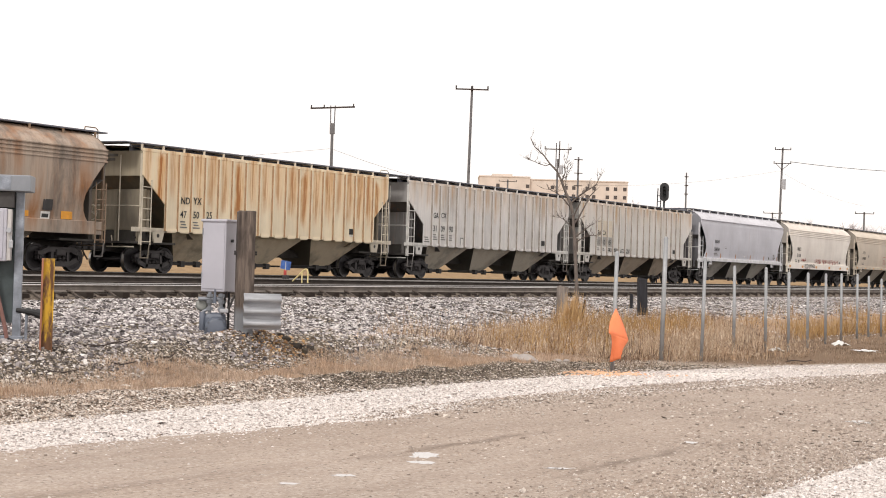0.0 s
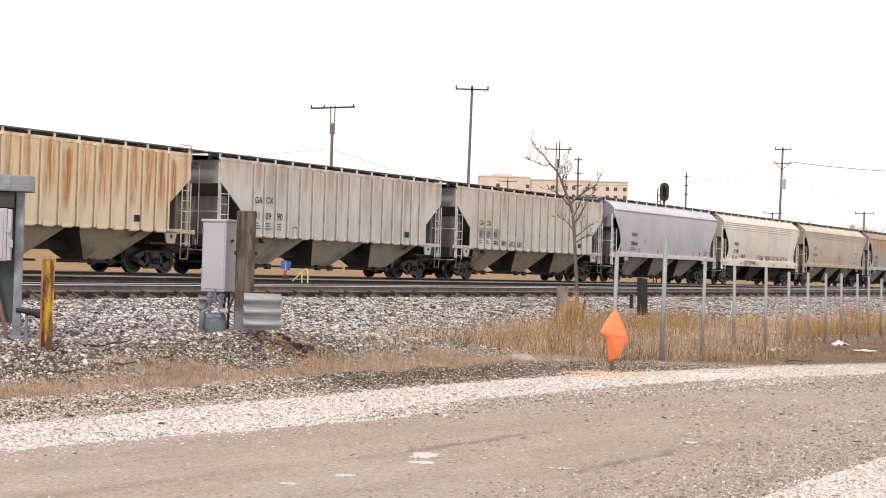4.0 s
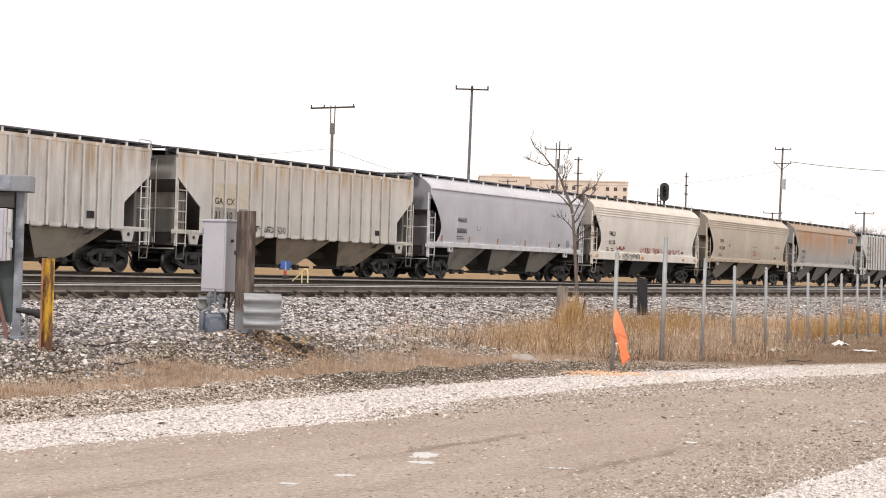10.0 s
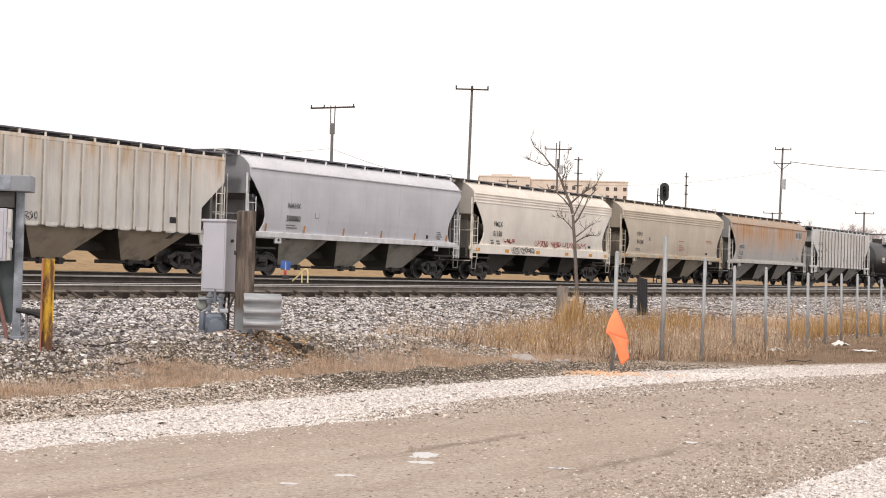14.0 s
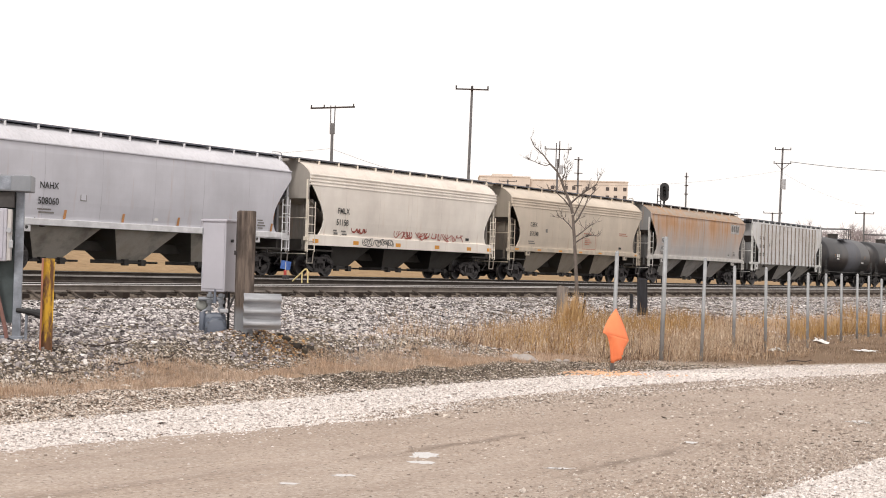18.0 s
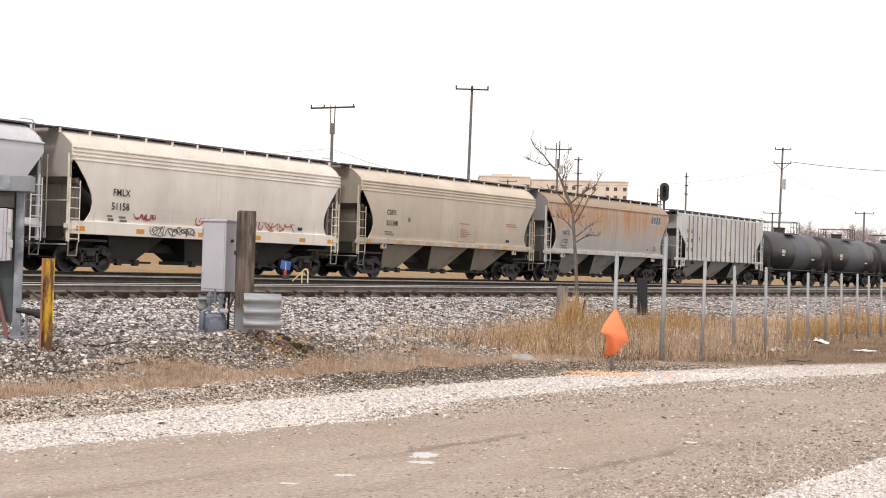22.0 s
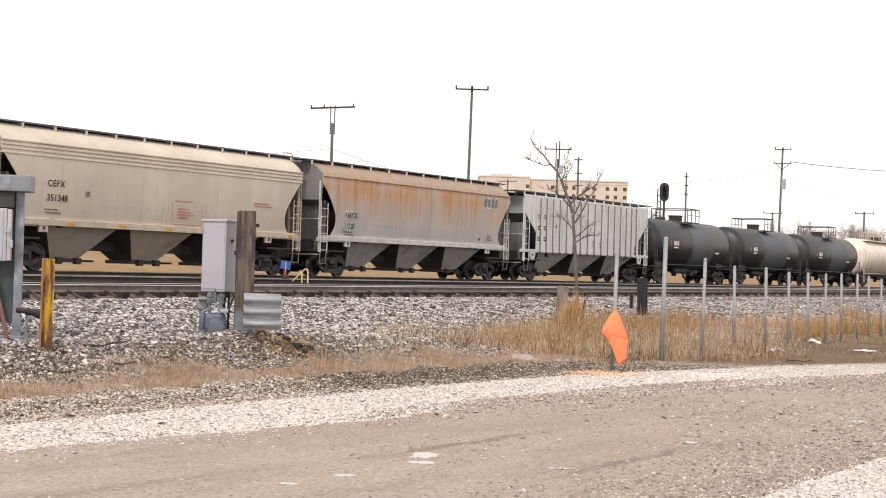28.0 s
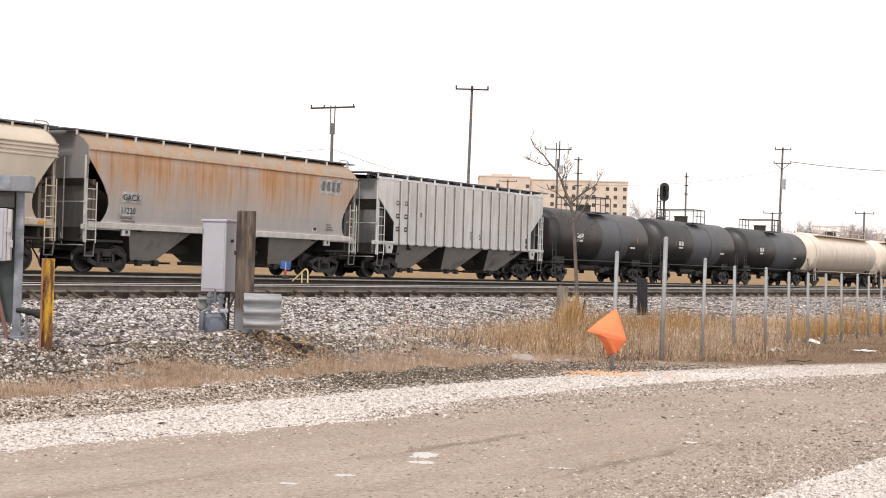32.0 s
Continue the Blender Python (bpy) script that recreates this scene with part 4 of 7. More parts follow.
    for x in (-1.0, 1.0):
        rod(bm, (x, -1.22, zt + 0.75), (x, 1.22, zt + 0.75), 0.028, seg=6)
    part("safety_railing", bm, mats["rail"], car)
    if walkway:
        bm = B()
        box(bm, -hx * 0.85, hx * 0.85, -1.3, -0.75, zt - 0.2, zt - 0.12)
        part("roof_walkway", bm, mats["trim"], car)
        bm = B()
        for q in range(9):
            x = -hx * 0.85 + hx * 1.7 * q / 8
            rod(bm, (x, -0.78, zt - 0.15), (x, -0.78, zt + 0.55), 0.022, seg=6)
        rod(bm, (-hx * 0.85, -0.78, zt + 0.55), (hx * 0.85, -0.78, zt + 0.55), 0.025, seg=6)
        rod(bm, (-hx * 0.85, -0.78, zt + 0.25), (hx * 0.85, -0.78, zt + 0.25), 0.02, seg=6)
        part("walkway_railing", bm, mats["rail"], car)
    for s in (-1, 1):
        if s > 0:
            bm = B()
            ladder(bm, -0.24, 0.24, s * (radius + 0.12), RAIL + 0.9, zt - 0.05, 8)
            part("ladder", bm, mats["rail"], car)
        bm = B()
        rod(bm, (-half, s * 1.45, RAIL + 1.15), (half, s * 1.45, RAIL + 1.15), 0.03, seg=6)
        part("handrail", bm, mats["rail"], car)
        bm = B()
        box(bm, min(s * half, s * (half - 1.5)), max(s * half, s * (half - 1.5)), -1.45, 1.45, RAIL + 0.95, RAIL + 1.05, 0.01)
        part("end_platform", bm, mats["under"], car)
        bm = B()
        x = s * (length / 2 - 2.2)
        prism(bm, [(x - 0.5, RAIL + 0.95), (x + 0.5, RAIL + 0.95), (x + 0.75, RAIL + centre - 0.7), (x - 0.75, RAIL + centre - 0.7)], -1.1, 1.1)
        part("saddle", bm, mats["under"], car)
        for t in (-1, 1):
            bm = B()
            rod(bm, (s * (half - 0.05), t * 1.45, RAIL + 0.4), (s * (half - 0.05), t * 1.45, RAIL + 2.1), 0.025, seg=6)
            rod(bm, (s * (half - 0.45), t * 1.45, RAIL + 0.4), (s * (half - 0.45), t * 1.45, RAIL + 2.1), 0.025, seg=6)
            for k in range(4):
                rod(bm, (s * (half - 0.05), t * 1.45, RAIL + 0.45 + k * 0.4), (s * (half - 0.45), t * 1.45, RAIL + 0.45 + k * 0.4), 0.02, seg=6)
            part("grab_ladder", bm, mats["rail"], car)
    return car


TRAIN = []
NUDGE = {}


def bay_material(name, colour, seed):
    """Sooty, mud-splashed paint of the discharge hoppers: broad dark blotches, brown stains, fine grit."""
    m, nt, b = nodes_of(name)
    blot = noise_node(nt, coords(nt, (0.55, 0.3, 0.8), offset=(seed * 3, seed, 0)), 1.0, 6, 0.62)
    stain = noise_node(nt, coords(nt, (1.6, 0.7, 1.6), offset=(seed, 4, 0)), 1.0, 5, 0.6)
    grit = noise_node(nt, coords(nt), 22, 4, 0.7)
    c = mix(nt, ramp(nt, stain, (0.45, 0.0), (0.72, 0.45)), colour, (colour[0] * 0.55 + 0.02, colour[1] * 0.42 + 0.01, colour[2] * 0.3))
    c = mix(nt, ramp(nt, blot, (0.52, 0.0), (0.66, 0.7)), c, tuple(k * 0.2 + 0.012 for k in colour))
    c = mix(nt, ramp(nt, grit, (0.4, 0.0), (0.7, 0.3)), c, tuple(k * 0.5 for k in colour))
    link(nt, c, b.inputs["Base Color"])
    b.inputs["Roughness"].default_value = 0.75
    bump(nt, b, grit, 0.1, 0.008)
    return m


def car_paint(name, body, rust, trim=None, under=(0.05, 0.045, 0.04), bay=None, end=None, seed=0.0, low=0.0, dirt=0.3, rust_colour=(0.30, 0.14, 0.05), slope=(0.16, 0.15, 0.145), roof=None, streak=1.0, wash=0.0, length=0.22,
              panel=None, smear=0.0, flank=None):
    bay = bay or tuple(c * 0.8 for c in body)
    d = {"body": paint(name + "_side_paint", body, rust, dirt, seed, rust_colour, low, streak, wash, length, panel, smear),
         "rib": paint(name + "_post_paint", body, rust * 0.35, dirt, seed + 1, rust_colour, low, streak, wash, length),
         "trim": simple(name + "_trim_paint", trim or body, 0.6, 0, 0.2, 4),
         "under": simple(name + "_underframe", under, 0.8, 0, 0.4, 2),
         "bay": bay_material(name + "_bay_paint", bay, seed + 3),
         # same bay paint much darkened, holds the shade on the end slopes
         "bay_shade": bay_material(name + "_bay_end_paint", tuple(c * 0.17 + 0.008 for c in bay), seed + 4),
         # end panels: side colour darkened, shade between the cars put in
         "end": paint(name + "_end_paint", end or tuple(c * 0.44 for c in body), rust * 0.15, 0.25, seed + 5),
         "seam": simple(name + "_weld_seam", tuple(c * 0.82 for c in body), 0.7, 0, 0.2, 3),
         # post flanks: body colour darkened to draw the shade line along each post
         "flank_shade": simple(name + "_shaded_post_flank", flank or (body[0] * 0.27, body[1] * 0.22, body[2] * 0.18), 0.8, 0, 0.35, 3),
         # bulkhead and slope sheet tones also hold the shade of the open ends
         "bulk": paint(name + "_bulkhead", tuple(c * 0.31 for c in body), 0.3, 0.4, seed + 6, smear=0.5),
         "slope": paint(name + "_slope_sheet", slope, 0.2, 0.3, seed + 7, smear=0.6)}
    if roof:
        d["roof"] = paint(name + "_roof_paint", roof[0], roof[1], 0.3, seed + 9, rust_colour)
    return d


def on_train(car, front, length):
    """front: the metres along the track of the car's leading coupling at the start of the clip."""
    TRAIN.append((car, front + length / 2 + NUDGE.get(car, 0.0)))


# couplings at the clip's start, metres along the track
FRONT = {}
COUPLINGS = (23.95, 42.49, 60.65, 78.55, 96.41, 114.26, 131.62, 149.44, 167.33, 184.95, 199.66, 214.54, 230.35, 249.55, 267.5)
for key, c0, c1 in zip("abcdefghijklmn", COUPLINGS, COUPLINGS[1:]):
    FRONT[key] = (c0, c1 - c0)


def panels(key, strength, halo, core, z_top=5.35, z_low=3.0):
    """Rust runs down the panels between the side posts of a ribbed car."""
    n, offset = RIBS[key][:2]
    return (FRONT[key][1] / 2 - offset, n - 1, strength, z_top, z_low, halo, core)


P_A = car_paint("rusty_tan", (0.46, 0.40, 0.335), 0.9, (0.24, 0.165, 0.11), seed=1.0, rust_colour=(0.25, 0.11, 0.04), dirt=0.6, low=1.6, wash=0.35, streak=0.55, smear=0.9)
P_B = car_paint("cream", (0.90, 0.78, 0.575), 0.35, (0.6, 0.54, 0.44), bay=(0.66, 0.56, 0.41), seed=2.0, streak=0.95, dirt=0.14, rust_colour=(0.45, 0.22, 0.06), low=3.6, wash=0.12, length=0.28,
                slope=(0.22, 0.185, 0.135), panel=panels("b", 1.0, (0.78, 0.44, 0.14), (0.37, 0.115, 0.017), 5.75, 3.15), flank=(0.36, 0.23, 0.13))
P_C = car_paint("pale_grey", (0.79, 0.77, 0.755), 0.3, (0.66, 0.65, 0.62), seed=3.0, streak=1.0, rust_colour=(0.45, 0.28, 0.12), low=4.2, wash=0.3, dirt=0.32,
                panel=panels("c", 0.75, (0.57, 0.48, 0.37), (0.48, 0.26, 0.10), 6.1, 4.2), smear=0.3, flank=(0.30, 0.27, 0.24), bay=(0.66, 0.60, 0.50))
P_D = car_paint("pale_cream_grey", (0.78, 0.76, 0.725), 0.3, (0.66, 0.63, 0.58), seed=4.0, streak=1.3, low=4.1, wash=0.25, dirt=0.2, rust_colour=(0.42, 0.22, 0.08),
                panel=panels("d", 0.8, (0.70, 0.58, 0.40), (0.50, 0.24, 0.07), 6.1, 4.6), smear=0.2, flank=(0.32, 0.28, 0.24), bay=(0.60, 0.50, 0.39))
P_E = car_paint("light_grey", (0.635, 0.635, 0.69), 0.0, (0.72, 0.72, 0.74), seed=5.0, dirt=0.05, bay=(0.50, 0.47, 0.42), roof=((0.68, 0.675, 0.715), 0.0))
P_F = car_paint("ivory", (0.95, 0.875, 0.80), 0.02, (0.80, 0.73, 0.63), seed=6.0, dirt=0.03, bay=(0.10, 0.095, 0.09), slope=(0.34, 0.31, 0.27), smear=0.06, roof=((0.82, 0.745, 0.665), 0.08))
P_G = car_paint("sand", (0.69, 0.60, 0.495), 0.06, (0.58, 0.50, 0.40), seed=7.0, dirt=0.06, bay=(0.52, 0.46, 0.38), smear=0.05)
P_H = car_paint("rusted_grey", (0.57, 0.565, 0.565), 0.55, (0.62, 0.6, 0.57), seed=8.0, low=3.3, wash=0.85, dirt=0.12, rust_colour=(0.33, 0.165, 0.065), bay=(0.50, 0.48, 0.46), streak=1.6, smear=0.14, roof=((0.40, 0.32, 0.25), 0.9))
P_I = car_paint("off_white", (0.80, 0.80, 0.805), 0.15, (0.7, 0.7, 0.68), seed=9.0, bay=(0.55, 0.53, 0.50), low=3.6, smear=0.12, panel=panels("i", 0.3, (0.60, 0.55, 0.47), (0.50, 0.38, 0.25), 5.4, 3.4))
CAR = {}
CARMATS = {"e": P_E}


def shell_material(name, colour, seed):
    """A tank's shell: paint with dusty brown flanks, thin hoop lines and streaks below the manway."""
    m, nt, b = nodes_of(name)
    v = coords(nt, offset=(seed, 0, 0))
    xyz = nt.nodes.new("ShaderNodeSeparateXYZ")
    link(nt, coords(nt), xyz.inputs[0])
    dust = noise_node(nt, coords(nt, (0.8, 0.8, 0.5), offset=(seed, 1, 0)), 1.0, 6, 0.62)
    runs = noise_node(nt, coords(nt, (4, 4, 0.3), offset=(seed, 3, 0)), 1.0, 5, 0.6)
    flank_of = maths(nt, "MULTIPLY", soft_step(nt, xyz.outputs["Z"], 2.3, 2.9), maths(nt, "SUBTRACT", 1.0, soft_step(nt, xyz.outputs["Z"], 4.0, 4.8)))
    brown = tuple(k * 0.75 + o for k, o in zip(colour, (0.045, 0.032, 0.024)))
    c = mix(nt, maths(nt, "MULTIPLY", flank_of, ramp(nt, dust, (0.40, 0.1), (0.64, 0.8))), colour, brown)
    c = mix(nt, ramp(nt, runs, (0.5, 0.0), (0.72, 0.55)), c, tuple(k * 0.5 for k in colour))
    hoop = maths(nt, "ABSOLUTE", maths(nt, "SUBTRACT", maths(nt, "FRACT", maths(nt, "MULTIPLY", xyz.outputs["X"], 0.42)), 0.5))
    c = mix(nt, ramp(nt, hoop, (0.0, 0.7), (0.018, 0.0)), c, tuple(k * 0.45 for k in colour))
    link(nt, c, b.inputs["Base Color"])
    b.inputs["Roughness"].default_value = 0.42
    bump(nt, b, noise_node(nt, v, 14, 4, 0.6), 0.08, 0.01)
    return m


def tank_paint(name, body, rust, band, rail, seed):
    d = car_paint(name, body, rust, seed=seed)
    d["body"] = shell_material(name + "_shell", body, seed)
    d["band"] = paint(name + "_band", band, 0.0, 0.5, seed + 2, smear=0.35)
    d["rail"] = simple(name + "_railing", rail, 0.6, 0, 0.2, 4)
    return d


P_J = tank_paint("black_tank", (0.022, 0.023, 0.027), 0.06, (0.125, 0.13, 0.15), (0.05, 0.05, 0.05), 10.0)
P_M = tank_paint("cream_tank", (0.90, 0.79, 0.67), 0.45, (0.6, 0.5, 0.4), (0.6, 0.5, 0.42), 11.0)

for key, make in (
        ("a", lambda ln: smooth_hopper("heavily rusted tan covered hopper car with orange reflectors", ln, P_A, fluted=True, deep=True)),
        ("b", lambda ln: ribbed_hopper("cream ribbed covered hopper car streaked with rust", ln, P_B, RIBS["b"])),
        ("c", lambda ln: ribbed_hopper("pale grey ribbed covered hopper car with black stencils", ln, P_C, RIBS["c"])),
        ("d", lambda ln: ribbed_hopper("pale cream ribbed covered hopper car with faint scribbles", ln, P_D, RIBS["d"])),
        ("e", lambda ln: smooth_hopper("clean light grey smooth-sided covered hopper car", ln, P_E)),
        ("f", lambda ln: smooth_hopper("ivory smooth-sided covered hopper car with red graffiti", ln, P_F, fluted=True, deep=True)),
        ("g", lambda ln: smooth_hopper("sand-coloured smooth-sided covered hopper car", ln, P_G, fluted=True)),
        ("h", lambda ln: smooth_hopper("grey covered hopper car with rusted roof and upper sides", ln, P_H)),
        ("i", lambda ln: ribbed_hopper("off-white ribbed covered hopper car", ln, P_I, RIBS["i"])),
        ("j", lambda ln: tank_car("black tank car with dusty brown sides", ln, P_J, bands=((0.6, 2.5), (2.5, 1.1)))),
        ("k", lambda ln: tank_car("black tank car with grey bands", ln, P_J, bands=((-0.1, 3.1), (2.55, 1.8)))),
        ("l", lambda ln: tank_car("black tank car with broad grey band", ln, P_J, bands=((0.55, 2.9), (2.85, 1.4)))),
        ("m", lambda ln: tank_car("cream tank car with rust-stained jacket", ln, P_M, 1.60, 2.53, True)),
        ("n", lambda ln: tank_car("cream tank car with rust-stained jacket", ln, P_M, 1.60, 2.53, True))):
    front, ln = FRONT[key]
    ob = make(ln)
    CAR[key] = ob
    NUDGE[ob] = {"a": -0.15, "f": -0.15, "i": 0.14}.get(key, 0.0)
    on_train(ob, front, ln)


# ---- writing, plates and paint marks on the cars ----
def flank(z, smooth):
    if not smooth:
        return 1.546
    h = (z - 1.68) / 2.44
    pts = ((0.0, 1.47), (0.15, 1.51), (0.26, 1.54), (0.36, 1.56), (0.46, 1.575), (0.56, 1.585), (0.66, 1.59), (1.0, 1.59))
    return float(np.interp(h, [p[0] for p in pts], [p[1] for p in pts])) + 0.02


def patch(car, x0, x1, z0, z1, material, y, name="painted_patch", slant=0.0, lift=0.0):
    bm = B()
    bm.faces.new([bm.verts.new((x + slant * (z - z0), -y - lift, RAIL + z)) for x, z in ((x0, z0), (x1, z0), (x1, z1), (x0, z1))])
    return part(name, bm, material, car)


def write(car, words, size, x, z, smooth, material, spread=1.0):
    return lettering(car, words, size, x, flank(z + size * 0.9, smooth) + 0.008, RAIL + z, material, spread)


def small_print(car, x, z, n, w, smooth, material, h=0.05, gap=0.1):
    for k in range(n):
        patch(car, x + 0.05 * (k % 2), x + w * (0.7 + 0.3 * ((k * 7) % 3) / 2), z - k * gap, z - k * gap + h, material, flank(z, smooth) + 0.003, "stencil_line")


def scribble(car, x0, x1, z0, z1, y, material, seed, width=0.035, letters=6):
    """Sprayed strokes that spell nothing: hooked loops, bars and slashes, set close like letters."""
    r = random.Random(seed)
    tall = z1 - z0
    pace = (x1 - x0) / letters

    def stroke(bm, pts):
        for (xa, za), (xb, zb) in zip(pts, pts[1:]):
            d = Vector((xb - xa, zb - za))
            if d.length < 1e-4:
                continue
            e = d.normalized() * width * 0.3
            n = Vector((-d.y, d.x)).normalized() * width / 2
            q = [(xa - e.x + n.x, za - e.y + n.y), (xb + e.x + n.x, zb + e.y + n.y), (xb + e.x - n.x, zb + e.y - n.y), (xa - e.x - n.x, za - e.y - n.y)]
            bm.faces.new([bm.verts.new((x, -y, RAIL + z)) for x, z in q])

    for k in range(letters):
        bm = B()
        cx, w = x0 + pace * (k + 0.5 + r.uniform(-0.3, 0.3)), pace * r.uniform(0.5, 1.15)
        mid = (z0 + z1) / 2 + r.uniform(-0.1, 0.1) * tall
        for _ in range(r.choice((1, 2, 2))):
            start, sweep, squash, tilt = r.uniform(0, 6.28), r.choice((-1, 1)) * r.uniform(3.0, 6.5), r.uniform(0.35, 1.0), r.uniform(-0.5, 0.5)
            rad = tall * r.uniform(0.3, 0.55)
            ring = []
            for q in range(15):
                a = start + sweep * q / 14
                ux, uz = math.cos(a) * squash, math.sin(a)
                ring.append((cx + w * (ux + tilt * uz), mid + rad * uz * (1 - 0.25 * q / 14)))
            stroke(bm, ring)
        zig = [(cx + r.uniform(-0.9, 0.9) * w, z0 + tall * r.uniform(-0.05, 1.05)) for _ in range(r.choice((2, 3, 3)))]
        stroke(bm, zig)
        part("graffiti", bm, material, car)


def mark_cars():
    ink, faded, white = M["ink"], M["ink_faded"], M["ink_white"]
    red = simple("sprayed_red_paint", (0.42, 0.10, 0.08), 0.7, 0, 0.2, 8)
    orange = simple("orange_reflector", (0.75, 0.33, 0.03), 0.4, 0, 0.15, 8)
    rusty = simple("orange_rust_strip", (0.50, 0.24, 0.09), 0.8, 0, 0.25, 8)
    clean = simple("fresh_white_patch", (0.72, 0.70, 0.67), 0.6, 0, 0.1, 6)
    pale = simple("fresh_cream_patch", (0.72, 0.64, 0.52), 0.6, 0, 0.1, 6)
    worn_white = paint("worn_white_stencil_ground", (0.62, 0.615, 0.61), 0.2, 0.5, 31.0, smear=0.7, smear_grain=(3, 3, 4))
    dim = simple("grey_overpaint", (0.40, 0.385, 0.36), 0.7, 0, 0.15, 5)
    soft_red = simple("faded_red_stencil", (0.50, 0.24, 0.17), 0.8, 0, 0.2, 8)
    def col(key, k):
        """Left edge of the free panel beside the k-th side post."""
        n, offset = RIBS[key][:2]
        return rib_at(FRONT[key][1] / 2 - offset, k if n == 18 else k - 1, n) + 0.13

    # cream ribbed car
    c = CAR["b"]
    for words, x, z in (("ND", col("b", 1), 2.52), ("YX", col("b", 2), 2.54), ("47", col("b", 1), 2.02), ("50", col("b", 2), 2.03), ("25", col("b", 3), 2.05)):
        write(c, words, 0.35, x, z, False, ink)
    for x in (col("b", 1), col("b", 2)):
        small_print(c, x, 1.85, 3, 0.4, False, faded)
    patch(c, 5.05, 5.4, 1.78, 2.02, ink, 1.55)
    patch(c, 5.08, 5.37, 1.70, 1.76, white, 1.552)
    # pale grey ribbed car
    c = CAR["c"]
    for words, x, z, sz in (("GA", col("c", 1), 2.78, 0.34), ("CX", col("c", 2), 2.80, 0.34), ("31", col("c", 1), 2.17, 0.38), ("09", col("c", 2), 2.17, 0.38), ("90", col("c", 3), 2.18, 0.38)):
        write(c, words, sz, x, z, False, ink)
    for x in (col("c", 1), col("c", 2), col("c", 3)):
        patch(c, x - 0.1, x + 0.57, 2.08, 2.62, clean, 1.544)
        small_print(c, x, 1.98, 3, 0.42, False, faded)
    patch(c, -4.28, -4.1, 1.75, 1.93, white, 1.55)
    patch(c, -3.5, -3.2, 1.55, 1.95, faded, 1.548)
    patch(c, -3.46, -3.24, 1.6, 1.9, clean, 1.552)
    small_print(c, -6.8, 1.85, 3, 0.45, False, faded)
    patch(c, 5.0, 5.38, 1.80, 2.05, ink, 1.55)
    # cream-grey ribbed car
    c = CAR["d"]
    for x in (col("d", 1), col("d", 2), col("d", 3)):
        patch(c, x - 0.1, x + 0.57, 2.52, 3.42, pale, 1.543)
        patch(c, x - 0.1, x + 0.57, 1.98, 2.50, dim, 1.543)
        small_print(c, x, 1.85, 2, 0.42, False, faded)
    for words, x, z, sz in (("GA", col("d", 1), 2.62, 0.34), ("CX", col("d", 2), 2.62, 0.34), ("31", col("d", 1), 2.08, 0.38), ("10", col("d", 2), 2.08, 0.38), ("45", col("d", 3), 2.10, 0.38)):
        write(c, words, sz, x, z, False, ink)
    for k, x in enumerate((col("d", 3), col("d", 4), col("d", 5), col("d", 6))):
        scribble(c, x, x + 0.55, 1.70 - 0.02 * k, 1.92, 1.55, ink, 20 + k, 0.02, 3)
    patch(c, 5.05, 5.4, 1.8, 2.02, ink, 1.55)
    # light grey smooth car
    c = CAR["e"]
    write(c, "NAHX", 0.30, -5.68, 2.68, True, ink)
    write(c, "508060", 0.32, -5.72, 2.17, True, ink)
    small_print(c, -5.68, 1.98, 2, 0.9, True, faded)
    patch(c, -3.75, -3.45, 2.35, 2.62, faded, flank(2.5, True))
    patch(c, -3.72, -3.48, 2.38, 2.59, CARMATS["e"]["body"], flank(2.5, True) + 0.004)
    for x, h in ((-7.1, 1.0), (-4.5, 0.62), (-1.65, 0.55), (1.3, 0.5), (4.1, 0.5), (6.95, 0.75)):
        patch(c, x, x + 0.12, 1.72, 1.75 + h, rusty, flank(2.0, True), "rust_strip", 0.22)
    patch(c, 5.12, 5.42, 1.76, 2.02, white, flank(1.9, True))
    patch(c, 5.18, 5.38, 1.80, 1.98, ink, flank(1.9, True) + 0.004)
    small_print(c, 6.1, 2.1, 4, 0.5, True, faded)
    patch(c, 0.1, 0.3, 1.85, 1.97, white, flank(1.9, True))
    # ivory car with graffiti
    c = CAR["f"]
    write(c, "FMLX", 0.34, -5.92, 2.62, True, ink, 1.1)
    write(c, "51158", 0.35, -5.95, 2.14, True, ink, 1.05)
    small_print(c, -6.1, 1.88, 2, 0.4, True, faded, 0.09, 0.13)
    small_print(c, -5.5, 1.86, 2, 0.5, True, faded, 0.07, 0.12)
    for x0, x1, z0, z1, n, sd in ((-4.67, -3.5, 1.85, 2.25, 4, 3), (-1.27, 0.2, 1.76, 2.2, 4, 4), (0.6, 2.2, 1.72, 2.25, 4, 5), (2.4, 4.75, 1.72, 2.3, 5, 9)):
        scribble(c, x0, x1, z0, z1, flank(2.0, True) + 0.004, red, sd, 0.042, n)
    scribble(c, -3.84, -1.3, 1.32, 1.66, 1.548, faded, 12, 0.034, 9)
    for x in (-7.6, -4.6, -1.2, 2.2, 5.2, 7.2):
        patch(c, x, x + 0.42, 1.36, 1.52, orange, 1.544, "reflector")
    patch(c, 5.1, 5.42, 1.82, 2.1, ink, flank(1.9, True))
    # sand car
    c = CAR["g"]
    write(c, "CEFX", 0.30, -6.1, 2.76, True, ink, 1.15)
    write(c, "351348", 0.31, -6.1, 2.29, True, ink, 1.05)
    small_print(c, -6.15, 1.98, 2, 0.9, True, faded)
    patch(c, -4.3, -4.08, 2.5, 2.78, faded, flank(2.6, True))
